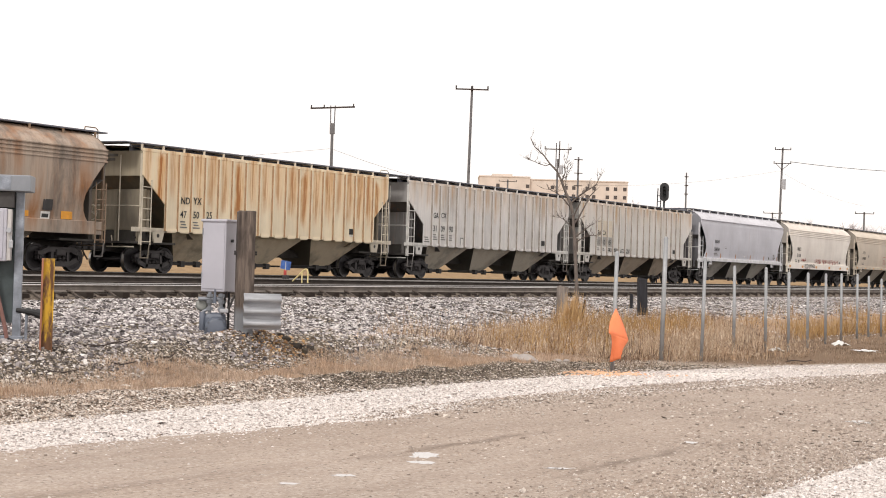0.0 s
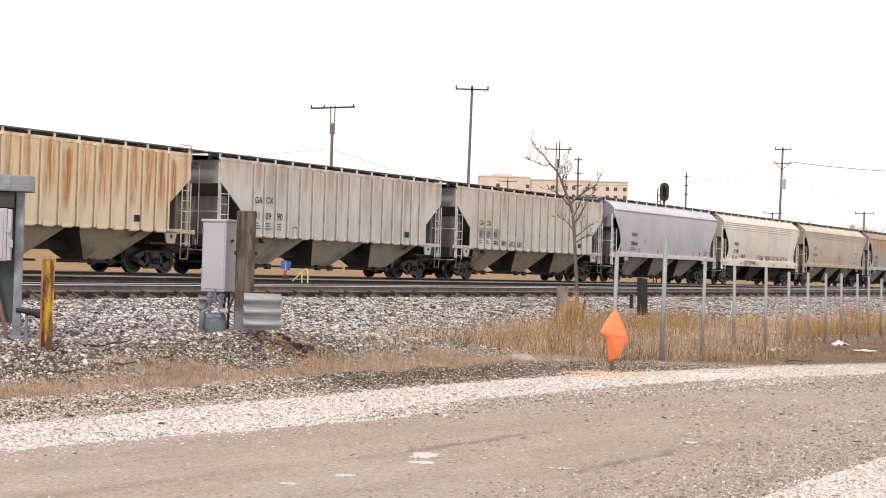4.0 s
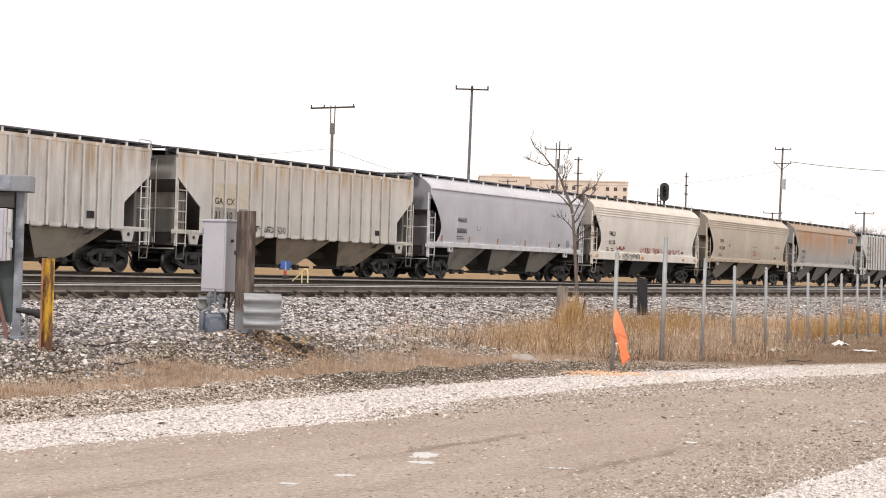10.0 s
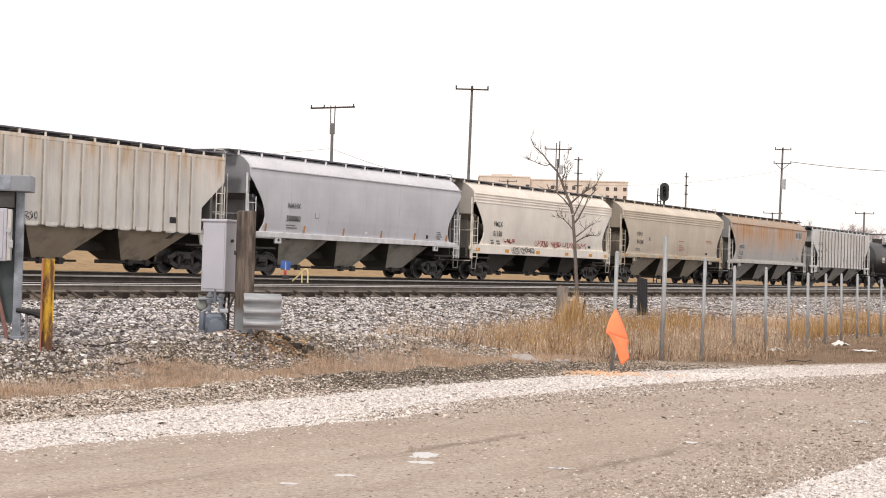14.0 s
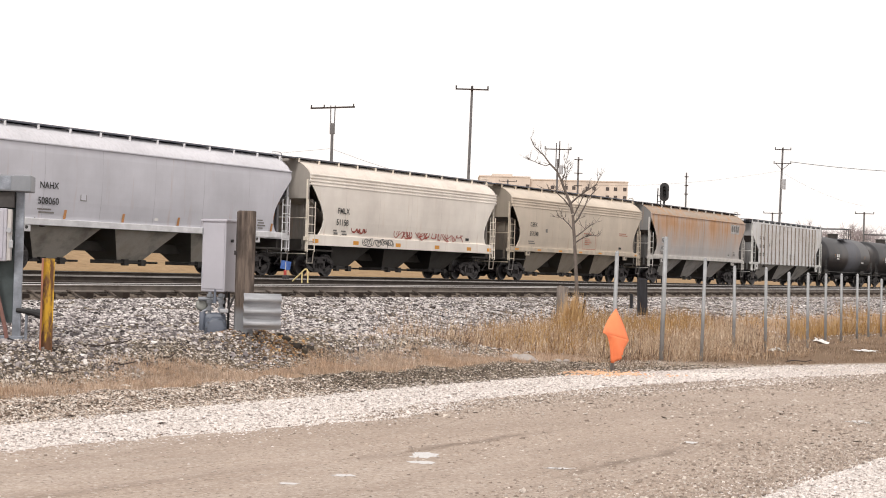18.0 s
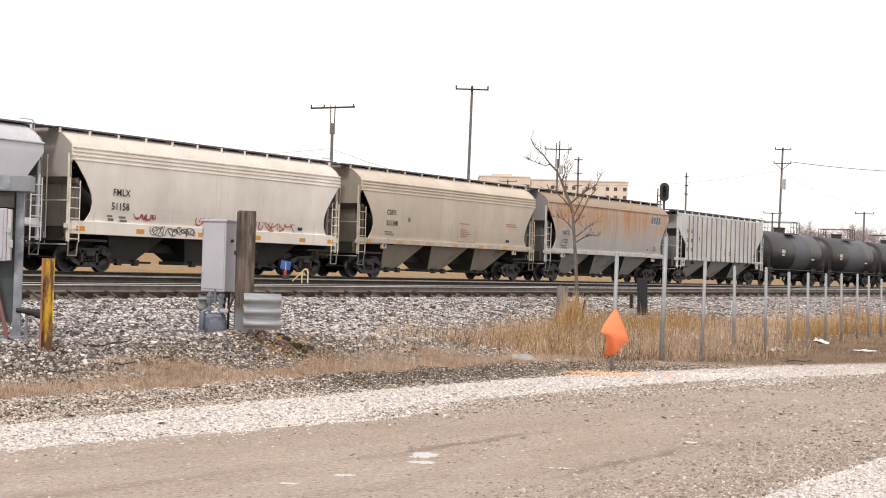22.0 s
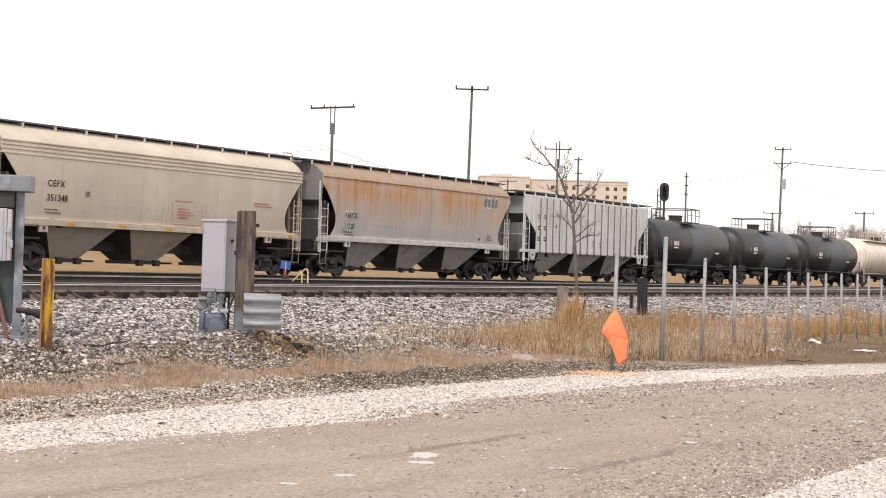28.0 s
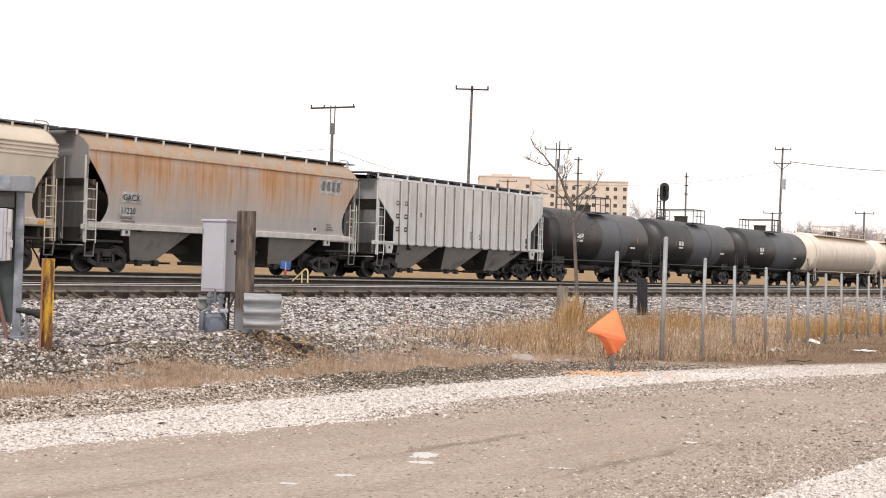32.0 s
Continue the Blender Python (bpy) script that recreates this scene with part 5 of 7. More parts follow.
    for x0, x1, z0, z1 in ((0.2, 1.9, 2.66, 2.70), (0.2, 1.9, 1.75, 1.78), (0.2, 0.23, 1.75, 2.7), (1.87, 1.9, 1.75, 2.7)):
        patch(c, x0, x1, z0, z1, soft_red, flank(2.5, True))
    small_print(c, 0.35, 2.58, 1, 1.4, True, soft_red)
    small_print(c, 0.5, 2.3, 4, 0.9, True, soft_red)
    small_print(c, 5.0, 2.72, 2, 1.4, True, soft_red)
    patch(c, 5.15, 5.5, 1.86, 2.1, ink, flank(1.95, True))
    for k in range(7):
        patch(c, -7.6 + k * 2.5, -7.2 + k * 2.5, 1.53, 1.62, orange, 1.545, "reflector")
    # rusted grey car
    c = CAR["h"]
    patch(c, -6.5, -5.5, 2.42, 2.80, worn_white, flank(2.7, True))
    patch(c, -6.58, -5.72, 1.95, 2.36, worn_white, flank(2.25, True))
    write(c, "GACX", 0.30, -6.46, 2.49, True, ink, 1.05)
    write(c, "11220", 0.31, -6.55, 2.03, True, ink)
    small_print(c, -6.5, 1.85, 2, 0.9, True, faded)
    patch(c, 5.35, 6.95, 3.36, 3.98, worn_white, flank(3.6, True) + 0.004, "logo_panel", 0.12)
    for k in range(4):
        patch(c, 5.5 + k * 0.36, 5.72 + k * 0.36, 3.5, 3.88, faded, flank(3.6, True) + 0.01, "logo_shape", 0.1)
    patch(c, 5.05, 5.4, 1.82, 2.08, white, flank(1.9, True))
    patch(c, 5.12, 5.33, 1.86, 2.04, ink, flank(1.9, True) + 0.004)
    small_print(c, 6.0, 2.1, 3, 0.5, True, faded)
    # off-white ribbed car
    c = CAR["i"]
    for x in (col("i", 1), col("i", 2)):
        x -= 0.42
        for z in (3.2, 2.62, 2.05):
            patch(c, x, x + 0.24, z, z + 0.2, ink if z < 3 else faded, 1.55)
            patch(c, x + 0.05, x + 0.19, z + 0.06, z + 0.14, clean, 1.553)
    small_print(c, -4.4, 2.75, 1, 0.15, False, ink, 0.2)
    small_print(c, 0.2, 2.2, 4, 0.4, False, faded)
    small_print(c, 1.1, 2.1, 3, 0.35, False, faded)
    patch(c, 6.0, 6.35, 1.85, 2.1, ink, 1.55)
    patch(c, 6.0, 6.35, 1.6, 1.78, ink, 1.55)
    # rusty leading car
    c = CAR["a"]
    patch(c, 5.55, 6.0, 1.98, 2.40, M["steel_dark"], flank(2.3, True), "placard_holder", 0.12)
    patch(c, 5.5, 5.92, 1.66, 1.94, clean, flank(1.9, True), "placard", 0.12)
    patch(c, 5.56, 5.86, 1.74, 1.86, ink, flank(1.9, True) + 0.005, "placard_print", 0.12)
    patch(c, 6.45, 6.98, 1.72, 1.98, orange, flank(1.95, True), "reflector")
    patch(c, 4.45, 4.98, 1.75, 1.93, orange, flank(1.95, True), "reflector")
    # tank cars: marks lie on the swell of the shell
    for key, x in (("j", -3.9), ("k", -4.1), ("l", -4.3)):
        c = CAR[key]
        for k, (w, h, zz) in enumerate(((0.42, 0.26, 0.0), (0.30, 0.26, 0.0), (0.7, 0.1, -0.18))):
            bm = B()
            x0 = x + (0.5 if k == 1 else 0)
            bm.faces.new([bm.verts.new((a, -1.548, RAIL + 2.34 + b + zz)) for a, b in ((x0, 0), (x0 + w, 0), (x0 + w, h), (x0, h))])
            part("stencil_line", bm, white, c)
        for xx in (-2.6, 3.4):
            patch(c, x - 0.5 if xx < 0 else 4.2, x - 0.44 if xx < 0 else 4.26, 2.3, 2.6, orange, 1.548, "reflector")
        patch(c, 3.3, 4.0, 1.95, 2.05, white, 1.495, "stencil_line", 0.0, 0.01)


mark_cars()


# ---- things beside the road ----
def stand(name, label, category, x, y, z, rz=0.0, group=""):
    ob = new(name)
    ob.matrix_world = pose(x, y, z, 0, 0, rz)
    return tagged(ob, label, category, group)


def wood_material(name, colour):
    m, nt, b = nodes_of(name)
    v = coords(nt, (9, 9, 0.7))
    n = noise_node(nt, v, 2.0, 7, 0.65)
    w = noise_node(nt, coords(nt), 1.5, 4, 0.5)
    c = mix(nt, ramp(nt, n, (0.32, 0.0), (0.68, 1.0)), tuple(k * 0.38 for k in colour), tuple(k * 1.25 for k in colour))
    c = mix(nt, ramp(nt, w, (0.45, 0.0), (0.7, 0.5)), c, tuple(k * 0.45 for k in colour))
    link(nt, c, b.inputs["Base Color"])
    b.inputs["Roughness"].default_value = 0.92
    bump(nt, b, n, 0.6, 0.02)
    return m


M["old_wood"] = wood_material("weathered_grey_wood", (0.25, 0.215, 0.19))
M["tarred"] = wood_material("black_tarred_wood", (0.028, 0.028, 0.034))
M["dark_wood"] = wood_material("dark_tarred_wood", (0.06, 0.045, 0.04))


def post_material():
    """Brown weathered timber with dark wet stains; its foot was once dipped in grey paint."""
    m, nt, b = nodes_of("stained_post_timber")
    n = noise_node(nt, coords(nt, (10, 10, 0.6)), 2.0, 7, 0.7)
    w = noise_node(nt, coords(nt, (3, 3, 0.9)), 1.6, 4, 0.55)
    c = mix(nt, ramp(nt, n, (0.34, 0.0), (0.66, 1.0)), (0.05, 0.038, 0.032), (0.20, 0.158, 0.13))
    c = mix(nt, ramp(nt, w, (0.45, 0.0), (0.55, 0.8)), c, (0.04, 0.03, 0.026))
    sep = nt.nodes.new("ShaderNodeSeparateXYZ")
    link(nt, coords(nt), sep.inputs[0])
    foot = maths(nt, "ADD", sep.outputs["Z"], maths(nt, "MULTIPLY", n, 0.25))
    c = mix(nt, ramp(nt, foot, (0.50, 0.8), (0.62, 0.0)), c, (0.23, 0.245, 0.265))
    link(nt, c, b.inputs["Base Color"])
    b.inputs["Roughness"].default_value = 0.92
    bump(nt, b, n, 0.7, 0.02)
    return m


M["post_wood"] = post_material()


def guard_post():
    ob = stand("guard_post", "weathered grey square timber guard post", "post", -2.76, 22.6, 0.55, 12)
    bm = B()
    box(bm, -0.125, 0.125, -0.125, 0.125, 0, 1.835, 0.018)
    part("timber", bm, M["post_wood"], ob)
    bm = B()
    for z in (1.33, 1.36):
        rod(bm, (-0.16, -0.02, z - 0.1), (0.16, -0.02, z - 0.1), 0.014, seg=6)
    part("bolt", bm, M["steel_dark"], ob)


guard_post()


def guard_rail():
    ob = stand("guard_rail_panel", "short galvanised corrugated guard rail panel on the timber post", "guard rail", -2.49, 22.4, 0.74, 12)
    bm = B()
    n = 36
    rows = []
    for k in range(n + 1):
        h = k / n
        w = math.sin(h * math.pi * 6 - math.pi / 2)
        rows.append((-0.05 - 0.05 * max(-1, min(1, 1.5 * w)), 0.50 * h))
    for x0, x1 in ((-0.25, 0.27),):
        sheet(bm, [[(x0, y, z), (x1, y, z)] for y, z in rows])
    panel = part("panel", bm, M["galv"], ob, smooth=True)
    md = panel.modifiers.new("thickness", "SOLIDIFY")
    md.thickness = 0.006


guard_rail()


def meter_box():
    ob = stand("utility_cabinet", "pale grey steel utility cabinet on black pipe legs", "cabinet", -3.15, 22.82, 0.62, -19)
    bm = B()
    box(bm, -0.185, 0.185, -0.185, 0.185, 0.62, 1.61, 0.014)
    part("body", bm, M["cabinet"], ob)
    bm = B()
    box(bm, -0.205, 0.205, -0.205, 0.2, 1.60, 1.64, 0.012)
    part("lid", bm, M["cabinet"], ob)
    bm = B()
    box(bm, -0.165, 0.165, -0.195, -0.187, 0.66, 1.57, 0.004)
    part("door", bm, M["cabinet"], ob)
    bm = B()
    for z in (0.8, 1.42):
        rod(bm, (-0.17, -0.197, z), (-0.17, -0.197, z + 0.09), 0.009, seg=6)
    part("hinge", bm, M["cabinet_dark"], ob)
    bm = B()
    rod(bm, (0.187, -0.02, 1.34), (0.22, -0.02, 1.34), 0.022, seg=10)
    part("knob", bm, M["black"], ob)
    for x, y, lean in ((0.14, 0.05, 0.0), (0.17, -0.1, -0.09)):
        bm = B()
        rod(bm, (x + lean, y, -0.05), (x, y, 0.64), 0.018, seg=8)
        part("support_pipe", bm, M["black"], ob)


meter_box()


def drum(bm, a, b, r, rim=0.25, seg=28):
    """A drum with rounded rims between two end points."""
    a, b = Vector(a), Vector(b)
    ax = (b - a).normalized()
    w = r * rim
    rod(bm, a + ax * w, b - ax * w, r, seg=seg, caps=False)
    for p, q in ((a + ax * w, a), (b - ax * w, b)):
        d = q - p
        rod(bm, p, p + d * 0.6, r, r * 0.9, seg=seg, caps=False)
        rod(bm, p + d * 0.6, q, r * 0.9, r * 0.66, seg=seg)
    bmesh.ops.remove_doubles(bm, verts=bm.verts, dist=0.0005)


def gas_meter():
    """Seen end-on: a round case below, a pressure regulator at its side, a cluster of unions and cocks above."""
    ob = stand("gas_meter", "blue-grey gas meter with round case and pipe fittings", "meter", -3.2, 22.62, 0.58, 8)
    steel = simple("meter_blue_grey_paint", (0.125, 0.145, 0.185), 0.45, 0.0, 0.2, 5, 0.1)
    worn = simple("fitting_grey_paint", (0.20, 0.215, 0.24), 0.5, 0.2, 0.4, 9, 0.1)
    dull = simple("fitting_olive_grey_paint", (0.24, 0.25, 0.235), 0.6, 0.0, 0.25, 7, 0.1)
    bm = B()
    box(bm, -0.11, 0.2, -0.1, 0.12, 0.0, 0.37, 0.07)
    case = part("case", bm, steel, ob)
    bm = B()
    drum(bm, (0.055, -0.16, 0.165), (0.055, -0.08, 0.165), 0.155)
    part("diaphragm_cover", bm, steel, case, smooth=True)
    bm = B()
    for k in range(10):
        a = 2 * math.pi * k / 10
        rod(bm, (0.055 + 0.13 * math.cos(a), -0.15, 0.165 + 0.13 * math.sin(a)), (0.055 + 0.13 * math.cos(a), -0.166, 0.165 + 0.13 * math.sin(a)), 0.009, seg=6)
    part("bolt_ring", bm, worn, case)
    bm = B()
    drum(bm, (-0.15, 0.0, 0.47), (-0.15, 0.1, 0.47), 0.085)
    part("regulator", bm, dull, ob, smooth=True)
    bm = B()
    drum(bm, (-0.135, -0.03, 0.12), (-0.135, -0.03, 0.38), 0.042)
    part("regulator_spring_tube", bm, steel, ob, smooth=True)
    bm = B()
    rod(bm, (-0.135, -0.03, 0.38), (-0.05, -0.04, 0.42), 0.022, seg=8)
    rod(bm, (-0.11, -0.02, 0.30), (-0.05, -0.04, 0.24), 0.02, seg=8)
    part("elbow_pipe", bm, worn, ob)
    for x, top in ((-0.04, 0.66), (0.12, 0.64)):
        bm = B()
        rod(bm, (x, -0.04, 0.30), (x, -0.04, top), 0.026, seg=12)
        for z in (0.40, 0.50, 0.585):
            rod(bm, (x, -0.04, z), (x, -0.04, z + 0.045), 0.05, seg=6)
        part("riser", bm, worn, ob)
    bm = B()
    rod(bm, (-0.2, -0.04, 0.56), (0.13, -0.04, 0.56), 0.028, seg=12)
    part("cross_pipe", bm, worn, ob)
    bm = B()
    rod(bm, (0.03, -0.08, 0.5), (0.03, -0.08, 0.70), 0.028, 0.012, seg=10)
    part("vent_cap", bm, steel, ob)
    bm = B()
    box(bm, 0.1, 0.22, -0.19, -0.1, 0.375, 0.43, 0.01)
    part("index_tag", bm, M["galv"], ob)
    bm = B()
    rod(bm, (0.2, -0.05, 0.36), (0.3, -0.05, 0.62), 0.016, seg=8)
    part("cock_handle", bm, M["steel_dark"], ob)


gas_meter()


def yellow_post():
    m, nt, b = nodes_of("chipped_yellow_paint")
    v = coords(nt, (6, 6, 1.2))
    n = noise_node(nt, v, 2.0, 6, 0.65)
    sep = nt.nodes.new("ShaderNodeSeparateXYZ")
    link(nt, coords(nt), sep.inputs[0])
    bare = maths(nt, "ADD", n, maths(nt, "MULTIPLY", soft_step(nt, sep.outputs["Z"], 0.45, 0.0), 0.2))
    c = mix(nt, ramp(nt, bare, (0.47, 0.0), (0.56, 1.0)), (0.55, 0.33, 0.025), mix(nt, noise_node(nt, v, 5.0), (0.06, 0.03, 0.018), (0.22, 0.10, 0.04)))
    link(nt, c, b.inputs["Base Color"])
    b.inputs["Roughness"].default_value = 0.7
    bump(nt, b, n, 0.3, 0.01)
    ob = stand("bollard", "chipped yellow steel channel post with rusty flanges", "post", -4.70, 19.26, 0.40, 14)
    bm = B()
    box(bm, -0.05, 0.065, -0.01, 0.01, 0, 1.24)
    part("web", bm, m, ob)
    mr = simple("rusty_pink_primer", (0.36, 0.16, 0.10), 0.8, 0, 0.35, 3)
    bm = B()
    box(bm, -0.072, -0.05, -0.075, 0.075, 0, 1.24, 0.004)
    part("flange", bm, mr, ob)
    bm = B()
    box(bm, 0.065, 0.08, -0.075, 0.075, 0, 1.24, 0.004)
    part("flange", bm, m, ob)


yellow_post()


def control_cabinet():
    ob = stand("control_cabinet", "blue-grey steel switch stand with a smaller grey box", "cabinet", -5.47, 20.0, 0.55, 8)
    frame_paint = simple("flaking_blue_grey_paint", (0.25, 0.275, 0.32), 0.55, 0.1, 0.42, 11, 0.4)
    teal = simple("dull_teal_panel", (0.06, 0.08, 0.084), 0.6, 0, 0.4, 4)
    red = simple("faded_red_hose", (0.27, 0.14, 0.12), 0.6, 0, 0.3, 8)
    pale = simple("box_edge_pale_paint", (0.50, 0.48, 0.47), 0.5, 0, 0.1, 6)
    for x in (-0.5, 0.22):
        bm = B()
        box(bm, x - 0.05, x + 0.05, -0.045, 0.045, 0, 1.9, 0.006)
        part("frame_post", bm, frame_paint, ob)
    bm = B()
    box(bm, -0.62, 0.37, -0.26, 0.2, 1.9, 2.1, 0.012)
    hood = part("hood", bm, M["cabinet_dark"], ob)
    bm = B()
    box(bm, -0.62, 0.13, -0.266, -0.255, 1.92, 2.08, 0.004)
    part("front_panel", bm, frame_paint, hood)
    bm = B()
    box(bm, -0.55, 0.165, 0.0, 0.05, 0.28, 1.9, 0.004)
    part("backing_panel", bm, teal, ob)
    bm = B()
    box(bm, -0.55, 0.16, -0.19, -0.02, 1.70, 1.895, 0.004)
    part("shadow_box", bm, M["steel_dark"], ob)
    bm = B()
    box(bm, -0.45, 0.09, -0.22, -0.03, 1.04, 1.69, 0.012)
    bx = part("box", bm, M["cabinet"], ob)
    bm = B()
    box(bm, -0.42, 0.05, -0.232, -0.221, 1.07, 1.66, 0.004)
    part("box_door", bm, M["cabinet"], bx)
    bm = B()
    box(bm, 0.092, 0.14, -0.2, -0.05, 1.05, 1.68, 0.006)
    part("hinge_plate", bm, pale, bx)
    bm = B()
    rod(bm, (0.12, -0.21, 1.42), (0.12, -0.27, 1.42), 0.032, seg=10)
    part("lock_boss", bm, M["galv"], bx)
    bm = B()
    rod(bm, (0.15, -0.25, 1.36), (0.15, -0.25, 1.30), 0.012, seg=6)
    box(bm, 0.125, 0.175, -0.27, -0.235, 1.20, 1.30, 0.012)
    part("padlock", bm, M["galv"], bx)
    for x, x2, r, mt in ((-0.30, -0.16, 0.022, M["black"]), (-0.2, 0.02, 0.016, M["black"]), (-0.08, 0.13, 0.026, red), (-0.38, -0.3, 0.03, M["galv"]), (-0.13, -0.05, 0.014, M["steel_dark"])):
        bm = B()
        px = [(x, -0.12, 1.06), (x + (x2 - x) * 0.1, -0.13, 0.85), (x + (x2 - x) * 0.45, -0.13, 0.55), (x + (x2 - x) * 0.8, -0.1, 0.25), (x2, -0.06, 0.0)]
        for a, b in zip(px, px[1:]):
            rod(bm, a, b, r, seg=8)
        part("conduit", bm, mt, ob)
    bm = B()
    box(bm, -0.6, 0.3, -0.06, 0.06, 0.02, 0.12, 0.008)
    part("base_rail", bm, frame_paint, ob)
    bm = B()
    rod(bm, (0.34, -0.04, 0.0), (0.34, -0.04, 0.40), 0.018, seg=8)
    part("stub_pipe", bm, frame_paint, ob)
    bm = B()
    rod(bm, (0.22, -0.05, 0.44), (0.36, -0.08, 0.43), 0.03, seg=10)
    rod(bm, (0.34, -0.08, 0.43), (0.48, -0.1, 0.41), 0.042, seg=10)
    rod(bm, (0.46, -0.1, 0.41), (0.64, -0.13, 0.37), 0.06, seg=10)
    part("hose", bm, M["black"], ob)
    bm = B()
    rod(bm, (0.1, -0.08, 0.1), (0.3, -0.15, 0.04), 0.012, seg=6)
    rod(bm, (0.3, -0.15, 0.04), (0.5, -0.2, -0.06), 0.012, seg=6)
    part("ground_cable", bm, M["black"], ob)


control_cabinet()


# ---- fence posts along the bend ----
def fence():
    steel = simple("weathered_galvanised_tube", (0.33, 0.34, 0.35), 0.6, 0.3, 0.25, 3)
    posts = ((2.93, 27.45, 2.02, 0), (4.27, 31.2, 2.36, 1), (5.13, 31.75, 2.0, 0), (6.23, 34.3, 1.88, 0), (7.19, 35.75, 1.88, 0), (7.88, 36.6, 1.80, 0), (8.8, 38.75, 1.80, 0), (10.0, 42.0, 1.80, 0),
             (10.9, 44.0, 1.81, 0), (11.86, 46.05, 1.82, 0), (12.7, 48.0, 1.80, 0), (13.35, 49.0, 1.72, 0))
    for x, y, h, k in posts:
        d, s = -x * math.cos(TURN) + y * math.sin(TURN), x * math.sin(TURN) + y * math.cos(TURN)
        z = height(d, s) - 0.15
        ob = stand("fence_post", "galvanised round steel fence post", "fence post", x, y, z, 0, "fence posts along the road")
        bm = B()
        r = 0.043 if k else 0.034
        lean = 0.03 if y < 32 else -0.03
        rod(bm, (0, 0, 0), (lean, 0, h + 0.15), r, seg=12)
        part("tube", bm, steel, ob, smooth=True)
        bm = B()
        rod(bm, (lean, 0, h + 0.13), (lean, 0, h + 0.18), r * 1.12, r * 0.6, seg=12)
        part("cap", bm, steel, ob)


fence()


# ---- distance: poles, building, signal, trees ----
def pole(name, x, y, h, r=0.13, arms=(), label="", lean=0.0, base=1.2):
    ob = stand(name, label or "weathered wooden utility pole with crossarm", "utility pole", x, y, base, 0, "utility poles behind the tracks")
    bm = B()
    rod(bm, (0, 0, 0), (lean, 0, h), r * 1.15, r * 0.8, seg=10)
    part("shaft", bm, M["pole_wood"], ob)
    for z, w, turn, pins in arms:
        bm = B()
        c, s = math.cos(radians(turn)), math.sin(radians(turn))
        lx = lean * z / h
        vs = box(bm, -w / 2, w / 2, -0.05, 0.05, -0.045, 0.045)
        bmesh.ops.transform(bm, matrix=pose(lx, -0.15, z, 0, 0, turn), verts=vs)
        arm = part("crossarm", bm, M["dark_wood"], ob)
        for q in range(pins):
            t = -0.48 + 0.96 * q / max(1, pins - 1)
            bm = B()
            rod(bm, (lx + t * w * c, t * w * s - 0.15, z + 0.05), (lx + t * w * c, t * w * s - 0.15, z + 0.25), 0.05, seg=8)
            part("insulator", bm, M["steel_dark"], arm)
    return ob


pole("utility_pole", 1.5, 110, 13.0, 0.10, ((12.75, 2.25, 0, 3),), lean=0.16)
pb = pole("utility_pole", -6.72, 95, 8.4, 0.105, (), "twin-topped wooden utility pole with a long crossarm")
bm = B()
for dx in (-0.1, 0.1):
    rod(bm, (dx, 0, 8.3), (dx * 1.3, 0, 9.9), 0.035, 0.03, seg=8)
part("upper_pole", bm, M["pole_wood"], pb)
bm = B()
box(bm, -0.15, 0.15, -0.1, 0.1, 8.2, 8.85, 0.04)
part("sleeve", bm, M["pole_wood"], pb)
bm = B()
vs = box(bm, -1.3, 1.3, -0.05, 0.05, -0.045, 0.045)
bmesh.ops.transform(bm, matrix=pose(0, -0.2, 9.75, 0, -3.5, 0), verts=vs)
pb_arm = part("crossarm", bm, M["dark_wood"], pb)
for dx, dz in ((-1.25, -0.076), (-0.5, -0.03), (1.22, 0.075)):
    bm = B()
    rod(bm, (dx, -0.2, 9.80 + dz), (dx, -0.2, 9.94 + dz), 0.035, 0.045, seg=8)
    part("insulator", bm, M["steel_dark"], pb_arm)
rp = pole("utility_pole", 36.2, 175, 14.7, 0.125, ((14.5, 1.75, 0, 3), (13.0, 1.9, 0, 2)), lean=0.3)
bm = B()
for dx in (-0.75, 0.75):
    rod(bm, (0.27 + dx, -0.15, 13.0), (0.26, -0.12, 12.3), 0.03, seg=6)
part("arm_brace", bm, M["dark_wood"], rp)
bm = B()
rod(bm, (0.45, -0.1, 10.2), (0.45, -0.1, 11.3), 0.24, seg=14)
part("transformer", bm, M["galv"], rp)
tp = pole("utility_pole", 10.4, 150, 11.0, 0.11, ((11.9, 2.5, 0, 2),), "twin-topped wooden utility pole with transformer")
bm = B()
rod(bm, (-0.16, 0, 10.2), (-0.14, 0, 12.5), 0.05, 0.045, seg=8)
part("upper_pole", bm, M["pole_wood"], tp)
bm = B()
rod(bm, (0.13, 0, 10.2), (0.16, 0, 12.7), 0.06, 0.05, seg=8)
part("upper_pole", bm, M["dark_wood"], tp)
bm = B()
rod(bm, (0.32, -0.2, 9.6), (0.32, -0.2, 10.4), 0.2, seg=14)
part("transformer", bm, M["galv"], tp)
pole("utility_pole", 14.8, 180, 13.4, 0.125, ((13.1, 0.95, 0, 0), (11.6, 0.95, 0, 0), (10.2, 0.95, 0, 0)))
pole("utility_pole", 10.1, 260, 15.2, 0.16, ((14.9, 2.9, 0, 2),))
pole("utility_pole", 22.4, 150, 10.1, 0.085, ((9.7, 0.38, 0, 0), (8.9, 0.34, 0, 0), (8.1, 0.34, 0, 0)), "plain dark wooden pole with short brackets")
pole("utility_pole", 54.6, 210, 9.5, 0.13, ((9.3, 2.5, 0, 2),))
pole("utility_pole", 43.7, 215, 9.3, 0.12, ((9.2, 2.5, 0, 2),))


